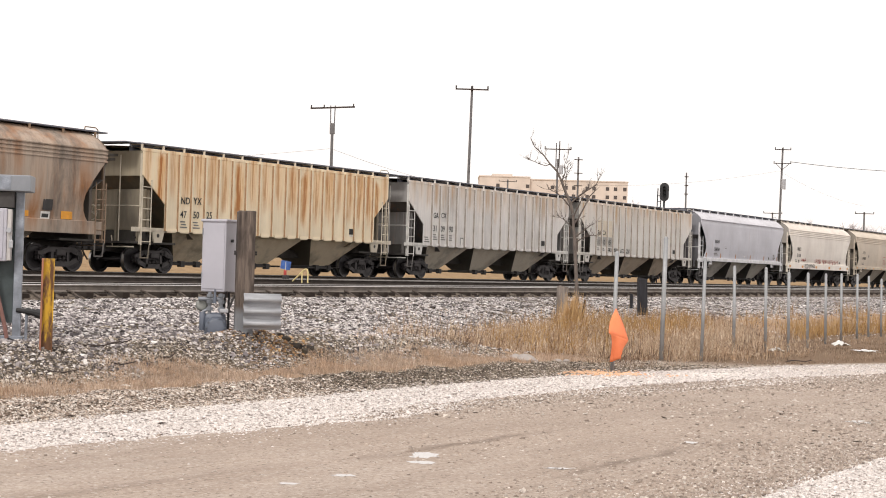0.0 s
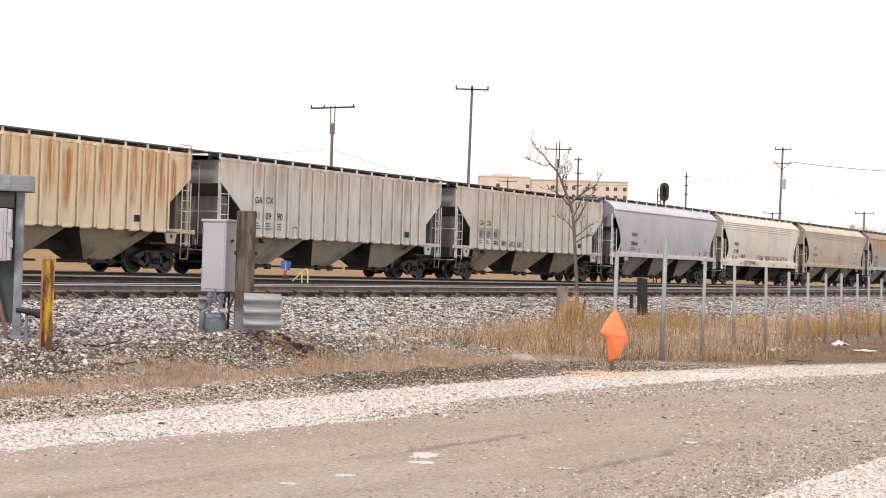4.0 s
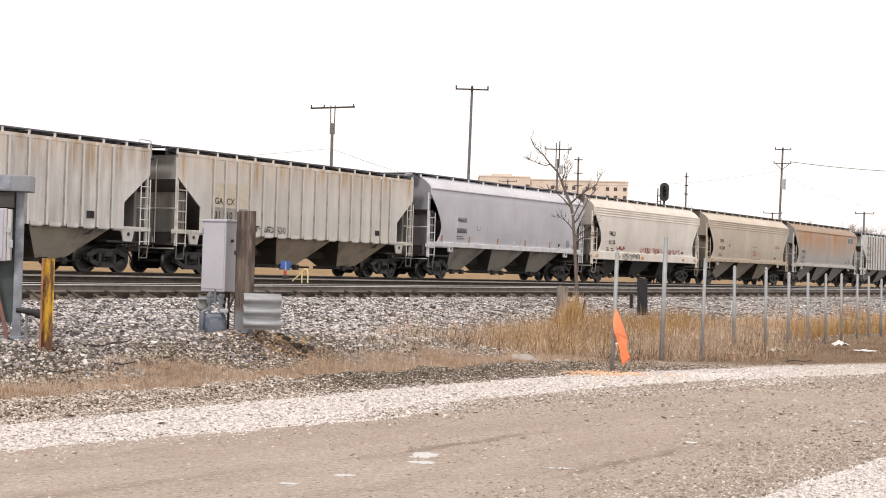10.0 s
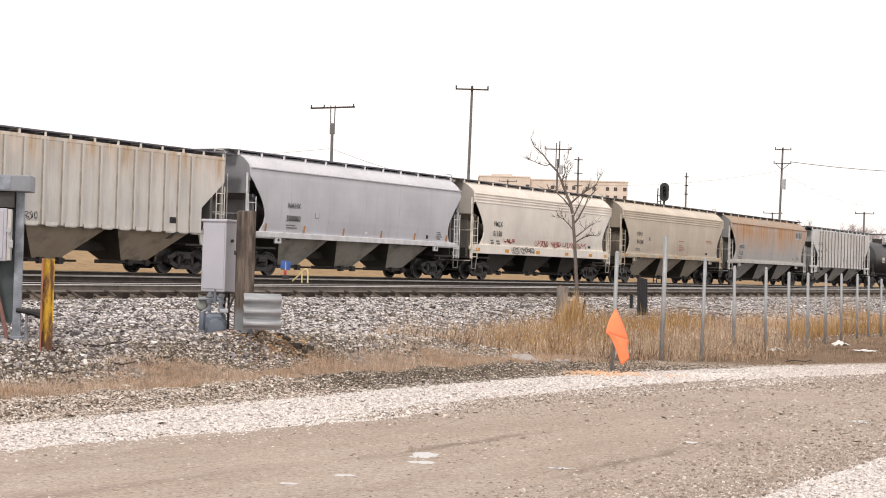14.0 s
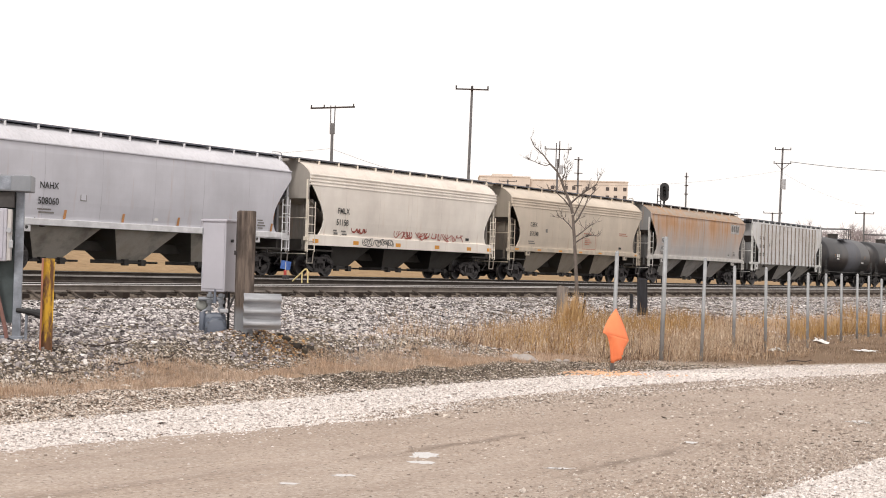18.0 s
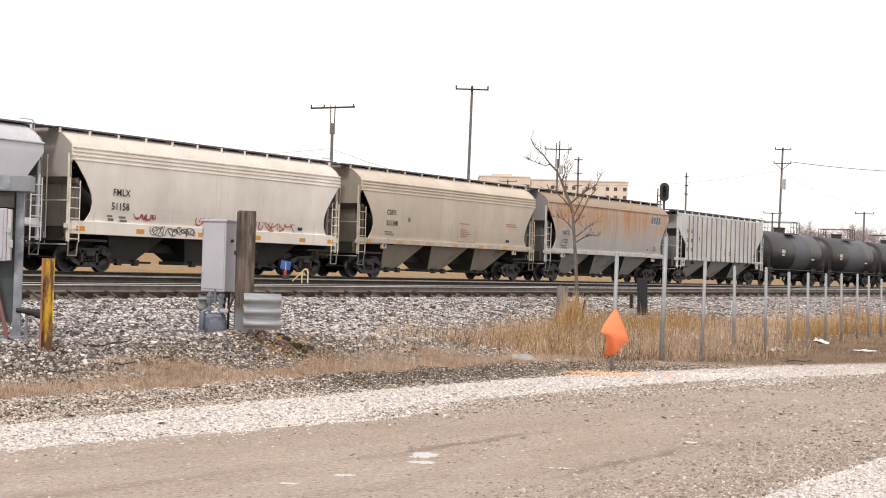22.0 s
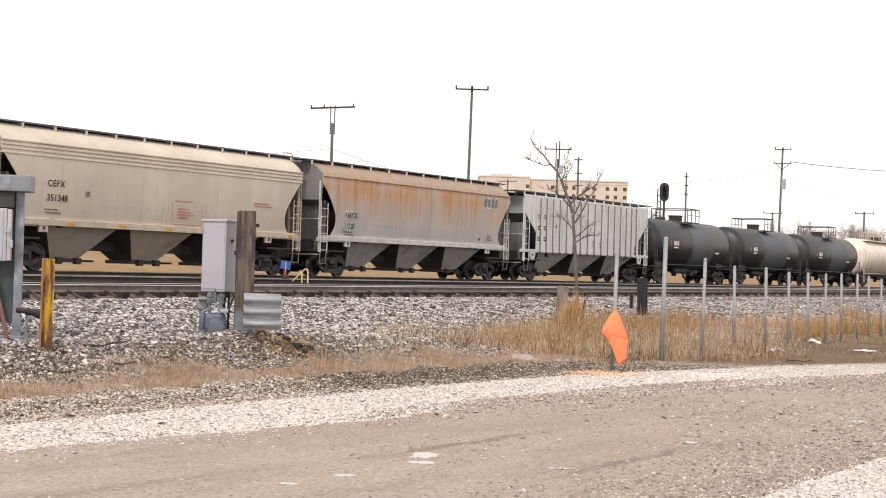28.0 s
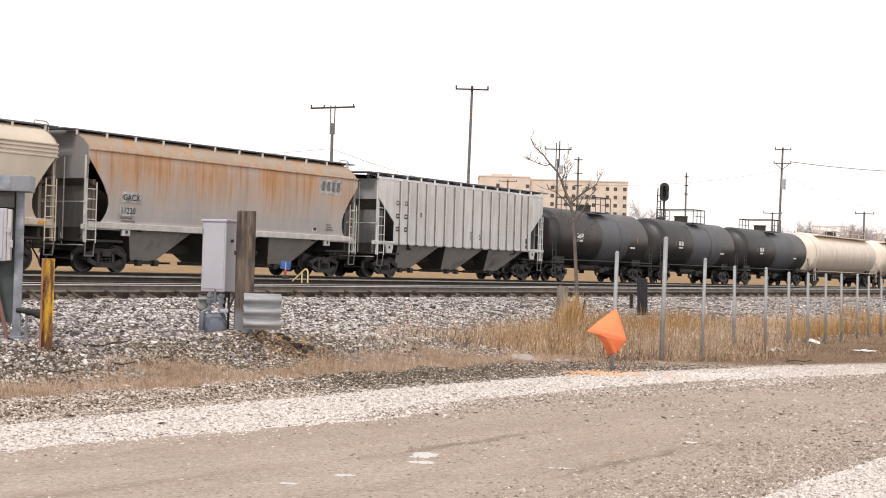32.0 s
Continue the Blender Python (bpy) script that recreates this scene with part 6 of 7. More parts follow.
def apartment_block():
    ob = stand("apartment_building", "tan brick apartment block with small windows", "building", 12.4, 560, 1.55, 0)
    brick = simple("tan_brick", (0.64, 0.555, 0.485), 0.9, 0, 0.12, 0.6)
    dark = simple("window_glass_dark", (0.075, 0.06, 0.055), 0.25, 0, 0.2, 1.0)
    bm = B()
    box(bm, -0.5, 17, -2, 18, 0, 32.6)
    part("wing", bm, brick, ob)
    bm = B()
    box(bm, 17, 51.0, 0, 20, 0, 32.0)
    part("main_block", bm, brick, ob)
    bm = B()
    box(bm, -0.7, 17.1, -2.2, 18.2, 32.6, 33.0)
    box(bm, 17.1, 51.2, -0.2, 20, 32.0, 32.4)
    part("parapet", bm, brick, ob)
    bm = B()
    box(bm, 4.0, 11.0, 2, 12, 33.0, 33.9)
    part("roof_house", bm, brick, ob)
    first = None
    for floor in range(11):
        for x in (5.9, 16.2, 24.9, 29.6, 32.3, 37.0, 39.3, 44.0, 46.8, 50.0):
            z = 32.0 - 2.4 - floor * 2.88
            y = -2.02 if x < 17 else -0.02
            if first is None:
                bm = B()
                box(bm, -0.6, 0.6, -0.03, 0.05, -0.6, 0.65)
                first = part("window", bm, dark, ob, m=pose(x, y, z))
            else:
                part("window", first.data, None, ob, m=pose(x, y, z))


apartment_block()


# ---- flag, litter, stubs, tree, signal ----
M["orange"] = simple("fluorescent_orange_cloth", (1.0, 0.26, 0.105), 0.7, 0, 0.12, 5, 0.25)
FLAG_AT = (2.96, 27.45)
UPPER, LOWER = None, None


def survey_flag():
    global UPPER, LOWER
    fl = stand("marker_flag", "bright orange cloth flag tied to a fence post", "flag", FLAG_AT[0], FLAG_AT[1] - 0.06, 1.08)
    # upper panel: from the top corner down to the crease, hung from the stake
    def panel(name, corners, sag):  # a triangle that bellies a little
        bm = B()
        n = 8
        a, b, c = (Vector(p) for p in corners)
        rows = []
        for i in range(n + 1):
            u = i / n
            row = []
            for j in range(i + 1):
                v = j / i if i else 0
                p = a.lerp(b, u).lerp(a.lerp(c, u), v)
                p.y += math.sin(u * math.pi) * (sag * math.cos(v * math.pi * 1.1 + 0.2) + 0.012 * math.sin(v * 9))
                row.append(bm.verts.new(p))
            rows.append(row)
        for i in range(n):
            for j in range(i + 1):
                bm.faces.new((rows[i][j], rows[i + 1][j], rows[i + 1][j + 1]))
                if j < i:
                    bm.faces.new((rows[i][j], rows[i + 1][j + 1], rows[i][j + 1]))
        ob = part(name, bm, M["orange"], fl, smooth=True)
        md = ob.modifiers.new("thickness", "SOLIDIFY")
        md.thickness = 0.004
        return ob

    UPPER = panel("upper_panel", ((0.0, 0, 0.0), (-0.56, 0, -0.40), (0.10, -0.21, -0.54)), 0.03)
    # lower panel: a creased flap below the fold
    bm = B()
    n = 10
    r, l, t1, t2 = (Vector(p) for p in ((0.10, -0.21, -0.54), (-0.56, 0, -0.40), (-0.13, -0.04, -0.92), (0.02, -0.19, -0.80)))
    rows = []
    for i in range(n + 1):
        u = i / n
        row = []
        for j in range(n + 1):
            v = j / n
            p = r.lerp(l, v).lerp(t2.lerp(t1, v), u ** (1 - 0.5 * v))
            p.z = r.lerp(l, v).lerp(t2.lerp(t1, v), u).z
            p.y += math.sin(u * 1.6) * (0.035 * math.sin(v * 8 + 1) + 0.02 * math.sin(v * 17 + u * 3))
            p.z += 0.035 * u * math.sin(v * 6.0)
            row.append(p)
        rows.append(row)
    sheet(bm, rows)
    LOWER = part("lower_panel", bm, M["orange"], fl, smooth=True)
    md = LOWER.modifiers.new("thickness", "SOLIDIFY")
    md.thickness = 0.004


survey_flag()
BAG = None


def litter():
    global BAG
    m = simple("dirty_white_plastic_film", (0.78, 0.77, 0.74), 0.45, 0, 0.1, 9)
    def scrap(name, label, x, y, z, sx, sy, sz, seed):
        r = random.Random(seed)
        bm = B()
        n = 6
        g = [[bm.verts.new((sx * (i / n - 0.5) * (1 + 0.3 * r.uniform(-1, 1)), sy * (j / n - 0.5) * (1 + 0.3 * r.uniform(-1, 1)), sz * r.uniform(0.1, 1.0) * (1 - abs(i / n - 0.5)))) for j in range(n + 1)] for i in range(n + 1)]
        for i in range(n):
            for j in range(n):
                bm.faces.new((g[i][j], g[i + 1][j], g[i + 1][j + 1], g[i][j + 1]))
        me = part(name, bm, m, None, smooth=True)
        me.matrix_world = pose(x, y, z)
        tagged(me, label, "litter", "litter by the road")
        return me

    def lie(x, y):
        d, s = -x * math.cos(TURN) + y * math.sin(TURN), x * math.sin(TURN) + y * math.cos(TURN)
        return height(d, s)

    BAG = scrap("plastic_bag", "white plastic bag blown over the bare ground", 9.77, 39.5, 0.05, 0.36, 0.34, 0.16, 3)
    scrap("plastic_sheet", "flat white plastic sheet lying on bare ground", 10.03, 38.08, lie(10.03, 38.08) + 0.01, 0.5, 0.5, 0.06, 4)
    scrap("paper_scrap", "crumpled white paper in dry grass", 7.38, 35.55, lie(7.38, 35.55) + 0.05, 0.30, 0.2, 0.13, 5)
    scrap("paper_scrap", "small white paper caught in dry grass", 3.15, 28.3, 0.42, 0.16, 0.1, 0.06, 6)
    scrap("plastic_wrapper", "clear bluish wrapper in short grass", -3.68, 18.95, lie(-3.68, 18.95) + 0.01, 0.14, 0.1, 0.04, 8)


litter()


def stubs():
    for x, y, z, w, h, mt, lab, lean in ((3.24, 43.6, 0.3, 0.26, 1.0, "old_wood", "weathered grey square post stub in grass", 1.0),
                                         (3.40, 39.5, 0.12, 0.06, 0.90, "dark_wood", "leaning dark wooden stake beside a weed clump", 7.0),
                                         (5.87, 47.1, 0.32, 0.25, 1.25, "tarred", "thick black tarred timber post", -2.0),
                                         (5.87, 50.0, 0.45, 0.09, 0.62, "tarred", "thin black stake beside a timber post", 0.0)):
        ob = stand("post_stub", lab, "post", x, y, z, 10, "old posts on the bank")
        bm = B()
        box(bm, -w / 2, w / 2, -w / 2, w / 2, 0, h, 0.02)
        for v in bm.verts:
            v.co.x += v.co.z * math.tan(radians(lean))
            if v.co.z > h * 0.9:
                v.co.z += random.uniform(-0.05, 0.02)
        part("timber", bm, M[mt], ob)
    ob = stand("grass_clump", "tall golden dry weed clump", "weed", 3.16, 39.6, 0.2, 0)
    bm = B()
    for k in range(620):
        a, r, h = random.uniform(0, 6.28), abs(random.gauss(0, 0.16)), random.uniform(0.35, 0.75) + random.uniform(0, 0.4)
        x, y = r * math.cos(a), r * math.sin(a)
        w = 0.01
        b = random.uniform(0, 3.14)
        t = (x * 1.3 + h * 0.13 + random.gauss(0, 0.05), y * 1.5 + random.gauss(0, 0.08), h)
        bm.faces.new([bm.verts.new(p) for p in ((x - w * math.cos(b), y - w * math.sin(b), 0), (x + w * math.cos(b), y + w * math.sin(b), 0), t)])
    part("weed_tuft", bm, M["golden"], ob)


def golden_material():
    m, nt, b = nodes_of("golden_weed")
    g = nt.nodes.new("ShaderNodeNewGeometry")
    link(nt, ramp(nt, g.outputs["Random Per Island"], (0.0, (0.32, 0.185, 0.075)), (1.0, (0.68, 0.47, 0.24))), b.inputs["Base Color"])
    b.inputs["Roughness"].default_value = 0.9
    return m


M["golden"] = golden_material()
stubs()
M["bark"] = simple("grey_brown_bark", (0.145, 0.12, 0.105), 0.9, 0, 0.35, 6, 0.5)
M["far_bark"] = simple("pale_far_bark", (0.36, 0.315, 0.32), 0.9, 0, 0.2, 2)


def limb(bm, pts, r0, r1, seg=7):
    n = len(pts) - 1
    for k in range(n):
        rod(bm, pts[k], pts[k + 1], r0 + (r1 - r0) * k / n, r0 + (r1 - r0) * (k + 1) / n, seg=seg)


def bare_tree():
    rnd = random.Random(5)
    ob = stand("bare_tree", "young leafless tree with thin upright branches", "tree", 4.05, 48.0, 0.45)
    bm = B()
    limb(bm, [(0, 0, 0), (-0.05, 0, 0.8), (-0.11, 0, 1.6), (-0.16, 0, 2.27), (-0.2, 0.02, 2.66), (-0.22, 0.02, 2.94)], 0.06, 0.04, 9)
    part("trunk", bm, M["bark"], ob)
    mains = [([(-0.23, 0.02, 2.98), (-0.31, 0, 3.3), (-0.44, 0.05, 3.6), (-0.59, 0.05, 3.98), (-0.72, 0.1, 4.28), (-0.93, 0.1, 4.5), (-1.11, 0.1, 4.75), (-1.38, 0.1, 5.0), (-1.5, 0.1, 5.28)], 0.046, 0.007),
             ([(-0.93, 0.1, 4.48), (-1.06, 0, 4.42), (-1.3, 0, 4.5), (-1.54, 0, 4.6)], 0.014, 0.004),
             ([(-0.31, 0, 3.28), (-0.07, -0.1, 3.52), (0.17, -0.2, 3.7), (0.42, -0.2, 3.86), (0.5, -0.2, 4.05)], 0.028, 0.006),
             ([(-0.44, 0.05, 3.58), (-0.45, 0.2, 3.8), (-0.43, 0.3, 4.03), (-0.37, 0.3, 4.53)], 0.022, 0.005),
             ([(-0.2, 0.02, 2.66), (-0.04, 0.2, 2.85), (0.16, 0.2, 3.27), (0.26, 0.3, 3.52), (0.45, 0.3, 3.72)], 0.03, 0.006),
             ([(-0.16, 0, 2.25), (0.06, -0.1, 2.43), (0.2, -0.1, 2.55), (0.34, -0.1, 2.65)], 0.022, 0.005),
             ([(-0.14, 0, 2.1), (0.1, -0.15, 2.27), (0.3, -0.2, 2.33), (0.54, -0.2, 2.32)], 0.02, 0.005),
             ([(-0.18, 0, 2.45), (-0.32, 0.1, 2.65), (-0.45, 0.1, 2.77), (-0.6, 0.1, 2.86)], 0.02, 0.005),
             ([(-0.28, 0.02, 3.15), (-0.5, -0.1, 3.4), (-0.74, -0.15, 3.6), (-1.0, -0.15, 3.72)], 0.024, 0.005),
             ([(-0.59, 0.05, 3.95), (-0.5, -0.2, 4.2), (-0.52, -0.25, 4.45), (-0.42, -0.3, 4.7)], 0.018, 0.004),
             ([(-0.22, 0.02, 2.85), (-0.1, -0.2, 3.15), (0.02, -0.3, 3.45), (0.06, -0.3, 3.75)], 0.022, 0.005)]
    mains = [([(x * 1.0 - 0.03 * max(0, z - 4), y, z if z < 2.6 else 2.6 + (z - 2.6) * 0.97) for x, y, z in pts], r0, r1) for pts, r0, r1 in mains]
    tw = B()
    for pts, r0, r1 in mains:
        bm = B()
        limb(bm, pts, r0 * 1.1, r1 * 1.3, 6)
        part("limb", bm, M["bark"], ob)
        for k in range(10):
            i = rnd.randrange(max(0, len(pts) - 3), len(pts) - 1) if rnd.random() < 0.6 else rnd.randrange(len(pts) - 1)
            p = Vector(pts[i]).lerp(Vector(pts[i + 1]), rnd.random())
            d = (Vector(pts[i + 1]) - Vector(pts[i])).normalized()
            q = (d + Vector((rnd.gauss(0, 0.9), rnd.gauss(0, 0.9), rnd.uniform(-0.1, 0.7)))).normalized()
            ln = rnd.uniform(0.12, 0.42)
            m1 = p + q * ln * 0.5
            e = p + q * ln + Vector((rnd.gauss(0, 0.04), 0, 0.08))
            limb(tw, [p, m1, e], 0.0065, 0.003, 4)
            for _ in range(2):
                e2 = m1 + (q + Vector((rnd.gauss(0, 0.8), rnd.gauss(0, 0.8), rnd.uniform(0, 0.8)))).normalized() * ln * 0.45
                limb(tw, [m1, e2], 0.006, 0.003, 4)
    tagged(part("fine_branching", tw, M["bark"], ob), kind="stuff")


bare_tree()


def far_tree(x, y, base, h, w, seed, label):
    rnd = random.Random(seed)
    ob = stand("bare_tree", label, "tree", x, y, base, 0, "bare trees on the skyline")
    bm = B()
    limb(bm, [(0, 0, 0), (0.1, 0, h * 0.35)], 0.3, 0.2, 6)
    part("trunk", bm, M["far_bark"], ob)
    tw = B()

    def grow(p, d, ln, r, lev):
        e = p + d * ln
        limb(tw, [p, e], r, r * 0.6, 3)
        if lev == 0:
            return
        for _ in range(4 if lev > 1 else 9):
            q = (d + Vector((rnd.gauss(0, 0.62 * w), rnd.gauss(0, 0.4), rnd.gauss(0.08, 0.38)))).normalized()
            grow(p.lerp(e, rnd.uniform(0.45, 1.0)), q, ln * rnd.uniform(0.55, 0.78), r * 0.6, lev - 1)

    for q in range(5):
        grow(Vector((0, 0, h * 0.3)), Vector((0.5 * (q - 2) * 0.6 + rnd.gauss(0, 0.1), 0, 1)).normalized(), h * 0.29, 0.13, 3)
    tagged(part("crown", tw, M["far_bark"], ob), kind="stuff")


for k, (x, y, b0, h, w) in enumerate(((48.6, 390, 0, 18.5, 1.3), (50.6, 395, 0, 15.5, 1.2), (82.3, 380, 0, 14.5, 1.1), (87.0, 380, 0, 15.2, 1.2), (78.5, 385, 0, 13.5, 1.0), (91.5, 395, 0, 14.5, 1.1), (94.0, 370, 0, 15.0, 1.3), (99.0, 380, 0, 14.0, 1.2), (105.0, 400, 0, 15, 1.1))):
    far_tree(x, y, 1.8, h, w, 40 + k, "leafless grey tree far behind the tracks")


def signal():
    ob = stand("railway_signal", "black railway signal head on a dark mast with ladder", "signal", 14.68, 108.0, 0.9, -6)
    bm = B()
    rod(bm, (0, 0, 0), (0, 0, 6.0), 0.07, seg=10)
    part("mast", bm, M["black"], ob)
    bm = B()
    n = 24
    pts = [(0.31 * math.cos(2 * math.pi * k / n), 6.35 + 0.31 * math.sin(2 * math.pi * k / n) + (0.31 if k < n / 2 else -0.31)) for k in range(n)]
    prism(bm, pts, -0.14, -0.10)
    part("background_plate", bm, M["black"], ob)
    bm = B()
    box(bm, -0.14, 0.14, -0.1, 0.2, 5.95, 6.75, 0.03)
    hd = part("lamp_case", bm, M["black"], ob)
    for z in (6.1, 6.35, 6.6):
        bm = B()
        rod(bm, (0, -0.14, z), (0, -0.32, z + 0.02), 0.11, seg=14, caps=False)
        part("hood", bm, M["black"], hd)
    bm = B()
    for x in (-0.42, -0.2):
        rod(bm, (x - 0.15, 0.1, 0), (x, 0.1, 6.6), 0.035, seg=6)
    for k in range(16):
        rod(bm, (-0.55 + k * 0.009, 0.1, 0.4 + k * 0.38), (-0.33 + k * 0.009, 0.1, 0.4 + k * 0.38), 0.02, seg=6)
    part("ladder", bm, M["black"], ob)
    bm = B()
    box(bm, -0.5, 0.1, -0.2, 0.3, 3.6, 4.7, 0.1)
    part("lower_case", bm, M["black"], ob)


signal()


def switch_stand():
    ob = stand("switch_stand", "track switch stand with a worn blue target", "switch stand", -5.33, 55.0, 0.8, -20)
    bm = B()
    box(bm, -0.3, 0.3, -0.15, 0.15, 0.0, 0.18, 0.02)
    box(bm, -0.1, 0.1, -0.1, 0.1, 0.18, 0.5, 0.03)
    part("base", bm, M["steel_dark"], ob)
    bm = B()
    rod(bm, (0, 0, 0.4), (0, 0, 0.95), 0.03, seg=8)
    part("spindle", bm, M["galv"], ob)
    blue = simple("worn_blue_enamel", (0.06, 0.14, 0.42), 0.5, 0, 0.4, 9)
    bm = B()
    prism(bm, [(-0.2, 0.72), (0.16, 0.66), (0.2, 0.95), (-0.16, 1.0)], -0.02, 0.01)
    part("target", bm, blue, ob)
    red = simple("worn_red_paint", (0.45, 0.06, 0.05), 0.6, 0, 0.3, 9)
    bm = B()
    box(bm, -0.05, 0.05, -0.06, -0.02, 0.42, 0.66, 0.01)
    part("red_target", bm, red, ob)
    bm = B()
    rod(bm, (0.1, -0.1, 0.3), (-0.35, -0.15, 0.22), 0.02, seg=6)
    part("handle", bm, M["steel_dark"], ob)
    yel = simple("bright_yellow_paint", (0.8, 0.66, 0.32), 0.5, 0, 0.1, 6)
    ob = stand("rail_derail", "yellow tubular derail frame beside the rail", "derail", -4.55, 52.0, 1.0, -30)
    bm = B()
    limb(bm, [(-0.32, 0, 0.12), (0.16, 0, 0.52), (0.24, 0, 0.52), (0.28, 0, 0.42), (0.28, 0, 0.08)], 0.024, 0.024, 8)
    part("loop", bm, yel, ob)
    bm = B()
    rod(bm, (0.05, 0, 0.08), (0.05, 0, 0.42), 0.022, seg=8)
    part("brace", bm, yel, ob)


switch_stand()


def wire(pts, sag, r=0.018, label="thin dark overhead wire"):
    a, b = Vector(pts[0]), Vector(pts[1])
    bm = B()
    n = 12
    ps = []
    for k in range(n + 1):
        t = k / n
        p = a.lerp(b, t)
        p.z -= sag * 4 * t * (1 - t)
        ps.append(p)
    limb(bm, ps, r, r, 5)
    ob = part("overhead_wire", bm, M["black"], None)
    tagged(ob, label, "wire", "overhead wires")


wire(((37.3, 174.8, 14.4), (75.0, 202.0, 16.6)), 0.9, 0.03)
wire(((-6.8, 95, 8.55), (-40, 110, 8.0)), 0.6, 0.008)
wire(((-6.6, 95, 8.5), (10.2, 150, 9.2)), 1.0, 0.009)
wire(((14.8, 180, 11.5), (36.2, 175, 13.4)), 0.6, 0.009)
wire(((36.2, 175, 13.4), (60.0, 230, 12.4)), 0.6, 0.008)


def puddles():
    m, nt, b = nodes_of("standing_water")
    # pale base colour adds sky glare on top of the reflection
    b.inputs["Base Color"].default_value = (0.42, 0.39, 0.36, 1)
    b.inputs["Roughness"].default_value = 0.04
    n = noise_node(nt, world_coords(nt), 6, 3)
    bump(nt, b, n, 0.03, 0.005)
    for x, y, w, l in ((-0.10, 14.2, 0.13, 0.22), (-0.12, 13.65, 0.11, 0.12), (1.02, 13.55, 0.13, 0.07), (2.5, 15.95, 0.07, 0.10), (4.9, 18.9, 0.12, 0.2), (-0.72, 12.65, 0.09, 0.07), (-1.1, 12.1, 0.07, 0.05)):
        bm = B()
        k = 22
        c = bm.verts.new((0, 0, 0))
        ring = []
        for i in range(k):
            a = 2 * math.pi * i / k
            q = 1 + 0.75 * noise.noise(Vector((math.cos(a) * 1.7 + x * 5, math.sin(a) * 1.7 + y * 3, 0)))
            ring.append(bm.verts.new((w * q * math.cos(a), l * q * math.sin(a), 0)))
        for i in range(k):
            bm.faces.new((c, ring[i], ring[(i + 1) % k]))
        d, s = -x * math.cos(TURN) + y * math.sin(TURN), x * math.sin(TURN) + y * math.cos(TURN)
        ob = part("puddle", bm, m, None, m=pose(x, y, height(d, s) + 0.0185))
        tagged(ob, "shallow bright puddle on the dirt road", "puddle", "puddles on the road", "structure")
    op = simple("orange_spray_paint", (0.86, 0.52, 0.33), 0.9, 0, 0.3, 4)
    rnd = random.Random(2)
    bm = B()
    for i in range(420):
        x, y = rnd.gauss(-0.1, 0.55), rnd.gauss(0, 0.4)
        r = rnd.uniform(0.008, 0.02)
        box(bm, x - r, x + r, y - r, y + r, 0.0, r * 1.1)
    ob = part("painted_gravel", bm, op, None, m=pose(2.55, 26.9, 0.005))
    tagged(ob, "gravel sprayed orange round a fence post", "gravel", kind="stuff")
    rock = simple("pale_broken_rock", (0.38, 0.345, 0.32), 0.9, 0, 0.2, 4, 0.5)
    for x, y, r in ((1.28, 27.5, 0.12), (1.46, 27.45, 0.17), (1.62, 27.6, 0.07), (2.05, 28.2, 0.09), (2.2, 28.1, 0.06), (1.1, 27.5, 0.06)):
        bm = B()
        bmesh.ops.create_icosphere(bm, subdivisions=2, radius=r)
        for v in bm.verts:
            v.co *= 1 + 0.3 * noise.noise(v.co * 8 + Vector((x * 9, 0, 0)))
            v.co.z *= 0.6
        d, s = -x * math.cos(TURN) + y * math.sin(TURN), x * math.sin(TURN) + y * math.cos(TURN)
        ob = part("rock", bm, rock, None, m=pose(x, y, height(d, s) + r * 0.3))
        tagged(ob, "pale broken rock beside the road", "rock", "rocks beside the road")


def debris():
    soot = simple("sooty_clod", (0.035, 0.028, 0.022), 0.95, 0, 0.5, 9, 0.6)
    for x, y, r in ((-2.06, 23.2, 0.09), (-2.22, 23.25, 0.07), (-1.93, 23.5, 0.085), (-2.33, 23.5, 0.06), (-1.98, 22.95, 0.055)):
        bm = B()
        bmesh.ops.create_icosphere(bm, subdivisions=2, radius=r)
        for v in bm.verts:
            v.co *= 1 + 0.5 * noise.noise(v.co * 11 + Vector((x * 9, y, 0)))
            v.co.z *= 0.7
        d, s = -x * math.cos(TURN) + y * math.sin(TURN), x * math.sin(TURN) + y * math.cos(TURN)
        ob = part("clod", bm, soot, None, m=pose(x, y, height(d, s) + r * 0.25))
        tagged(ob, "black sooty clod of earth on the bank", "clod", "clods on the bank")
    for x, y, ln, turn, rise in ((-4.1, 20.45, 0.5, -35, 8), (-4.3, 19.96, 0.75, 20, 6), (-3.95, 19.7, 0.55, -20, 3), (-3.5, 20.6, 0.35, 40, 10), (-4.45, 18.7, 0.6, -12, 3), (7.16, 32.2, 0.55, 4, 1)):
        d, s = -x * math.cos(TURN) + y * math.sin(TURN), x * math.sin(TURN) + y * math.cos(TURN)
        bm = B()
        limb(bm, [(-ln / 2, 0, 0), (-ln / 6, 0.03, 0.02), (ln / 5, -0.02, 0.0), (ln / 2, 0.03, 0.03)], 0.014, 0.006, 6)
        ob = part("dead_stick", bm, M["dark_wood"], None, m=pose(x, y, height(d, s) + 0.03, 0, -rise, turn))
        tagged(ob, "thin dead stick lying on the stony bank", "stick", "sticks on the bank")


puddles()
debris()


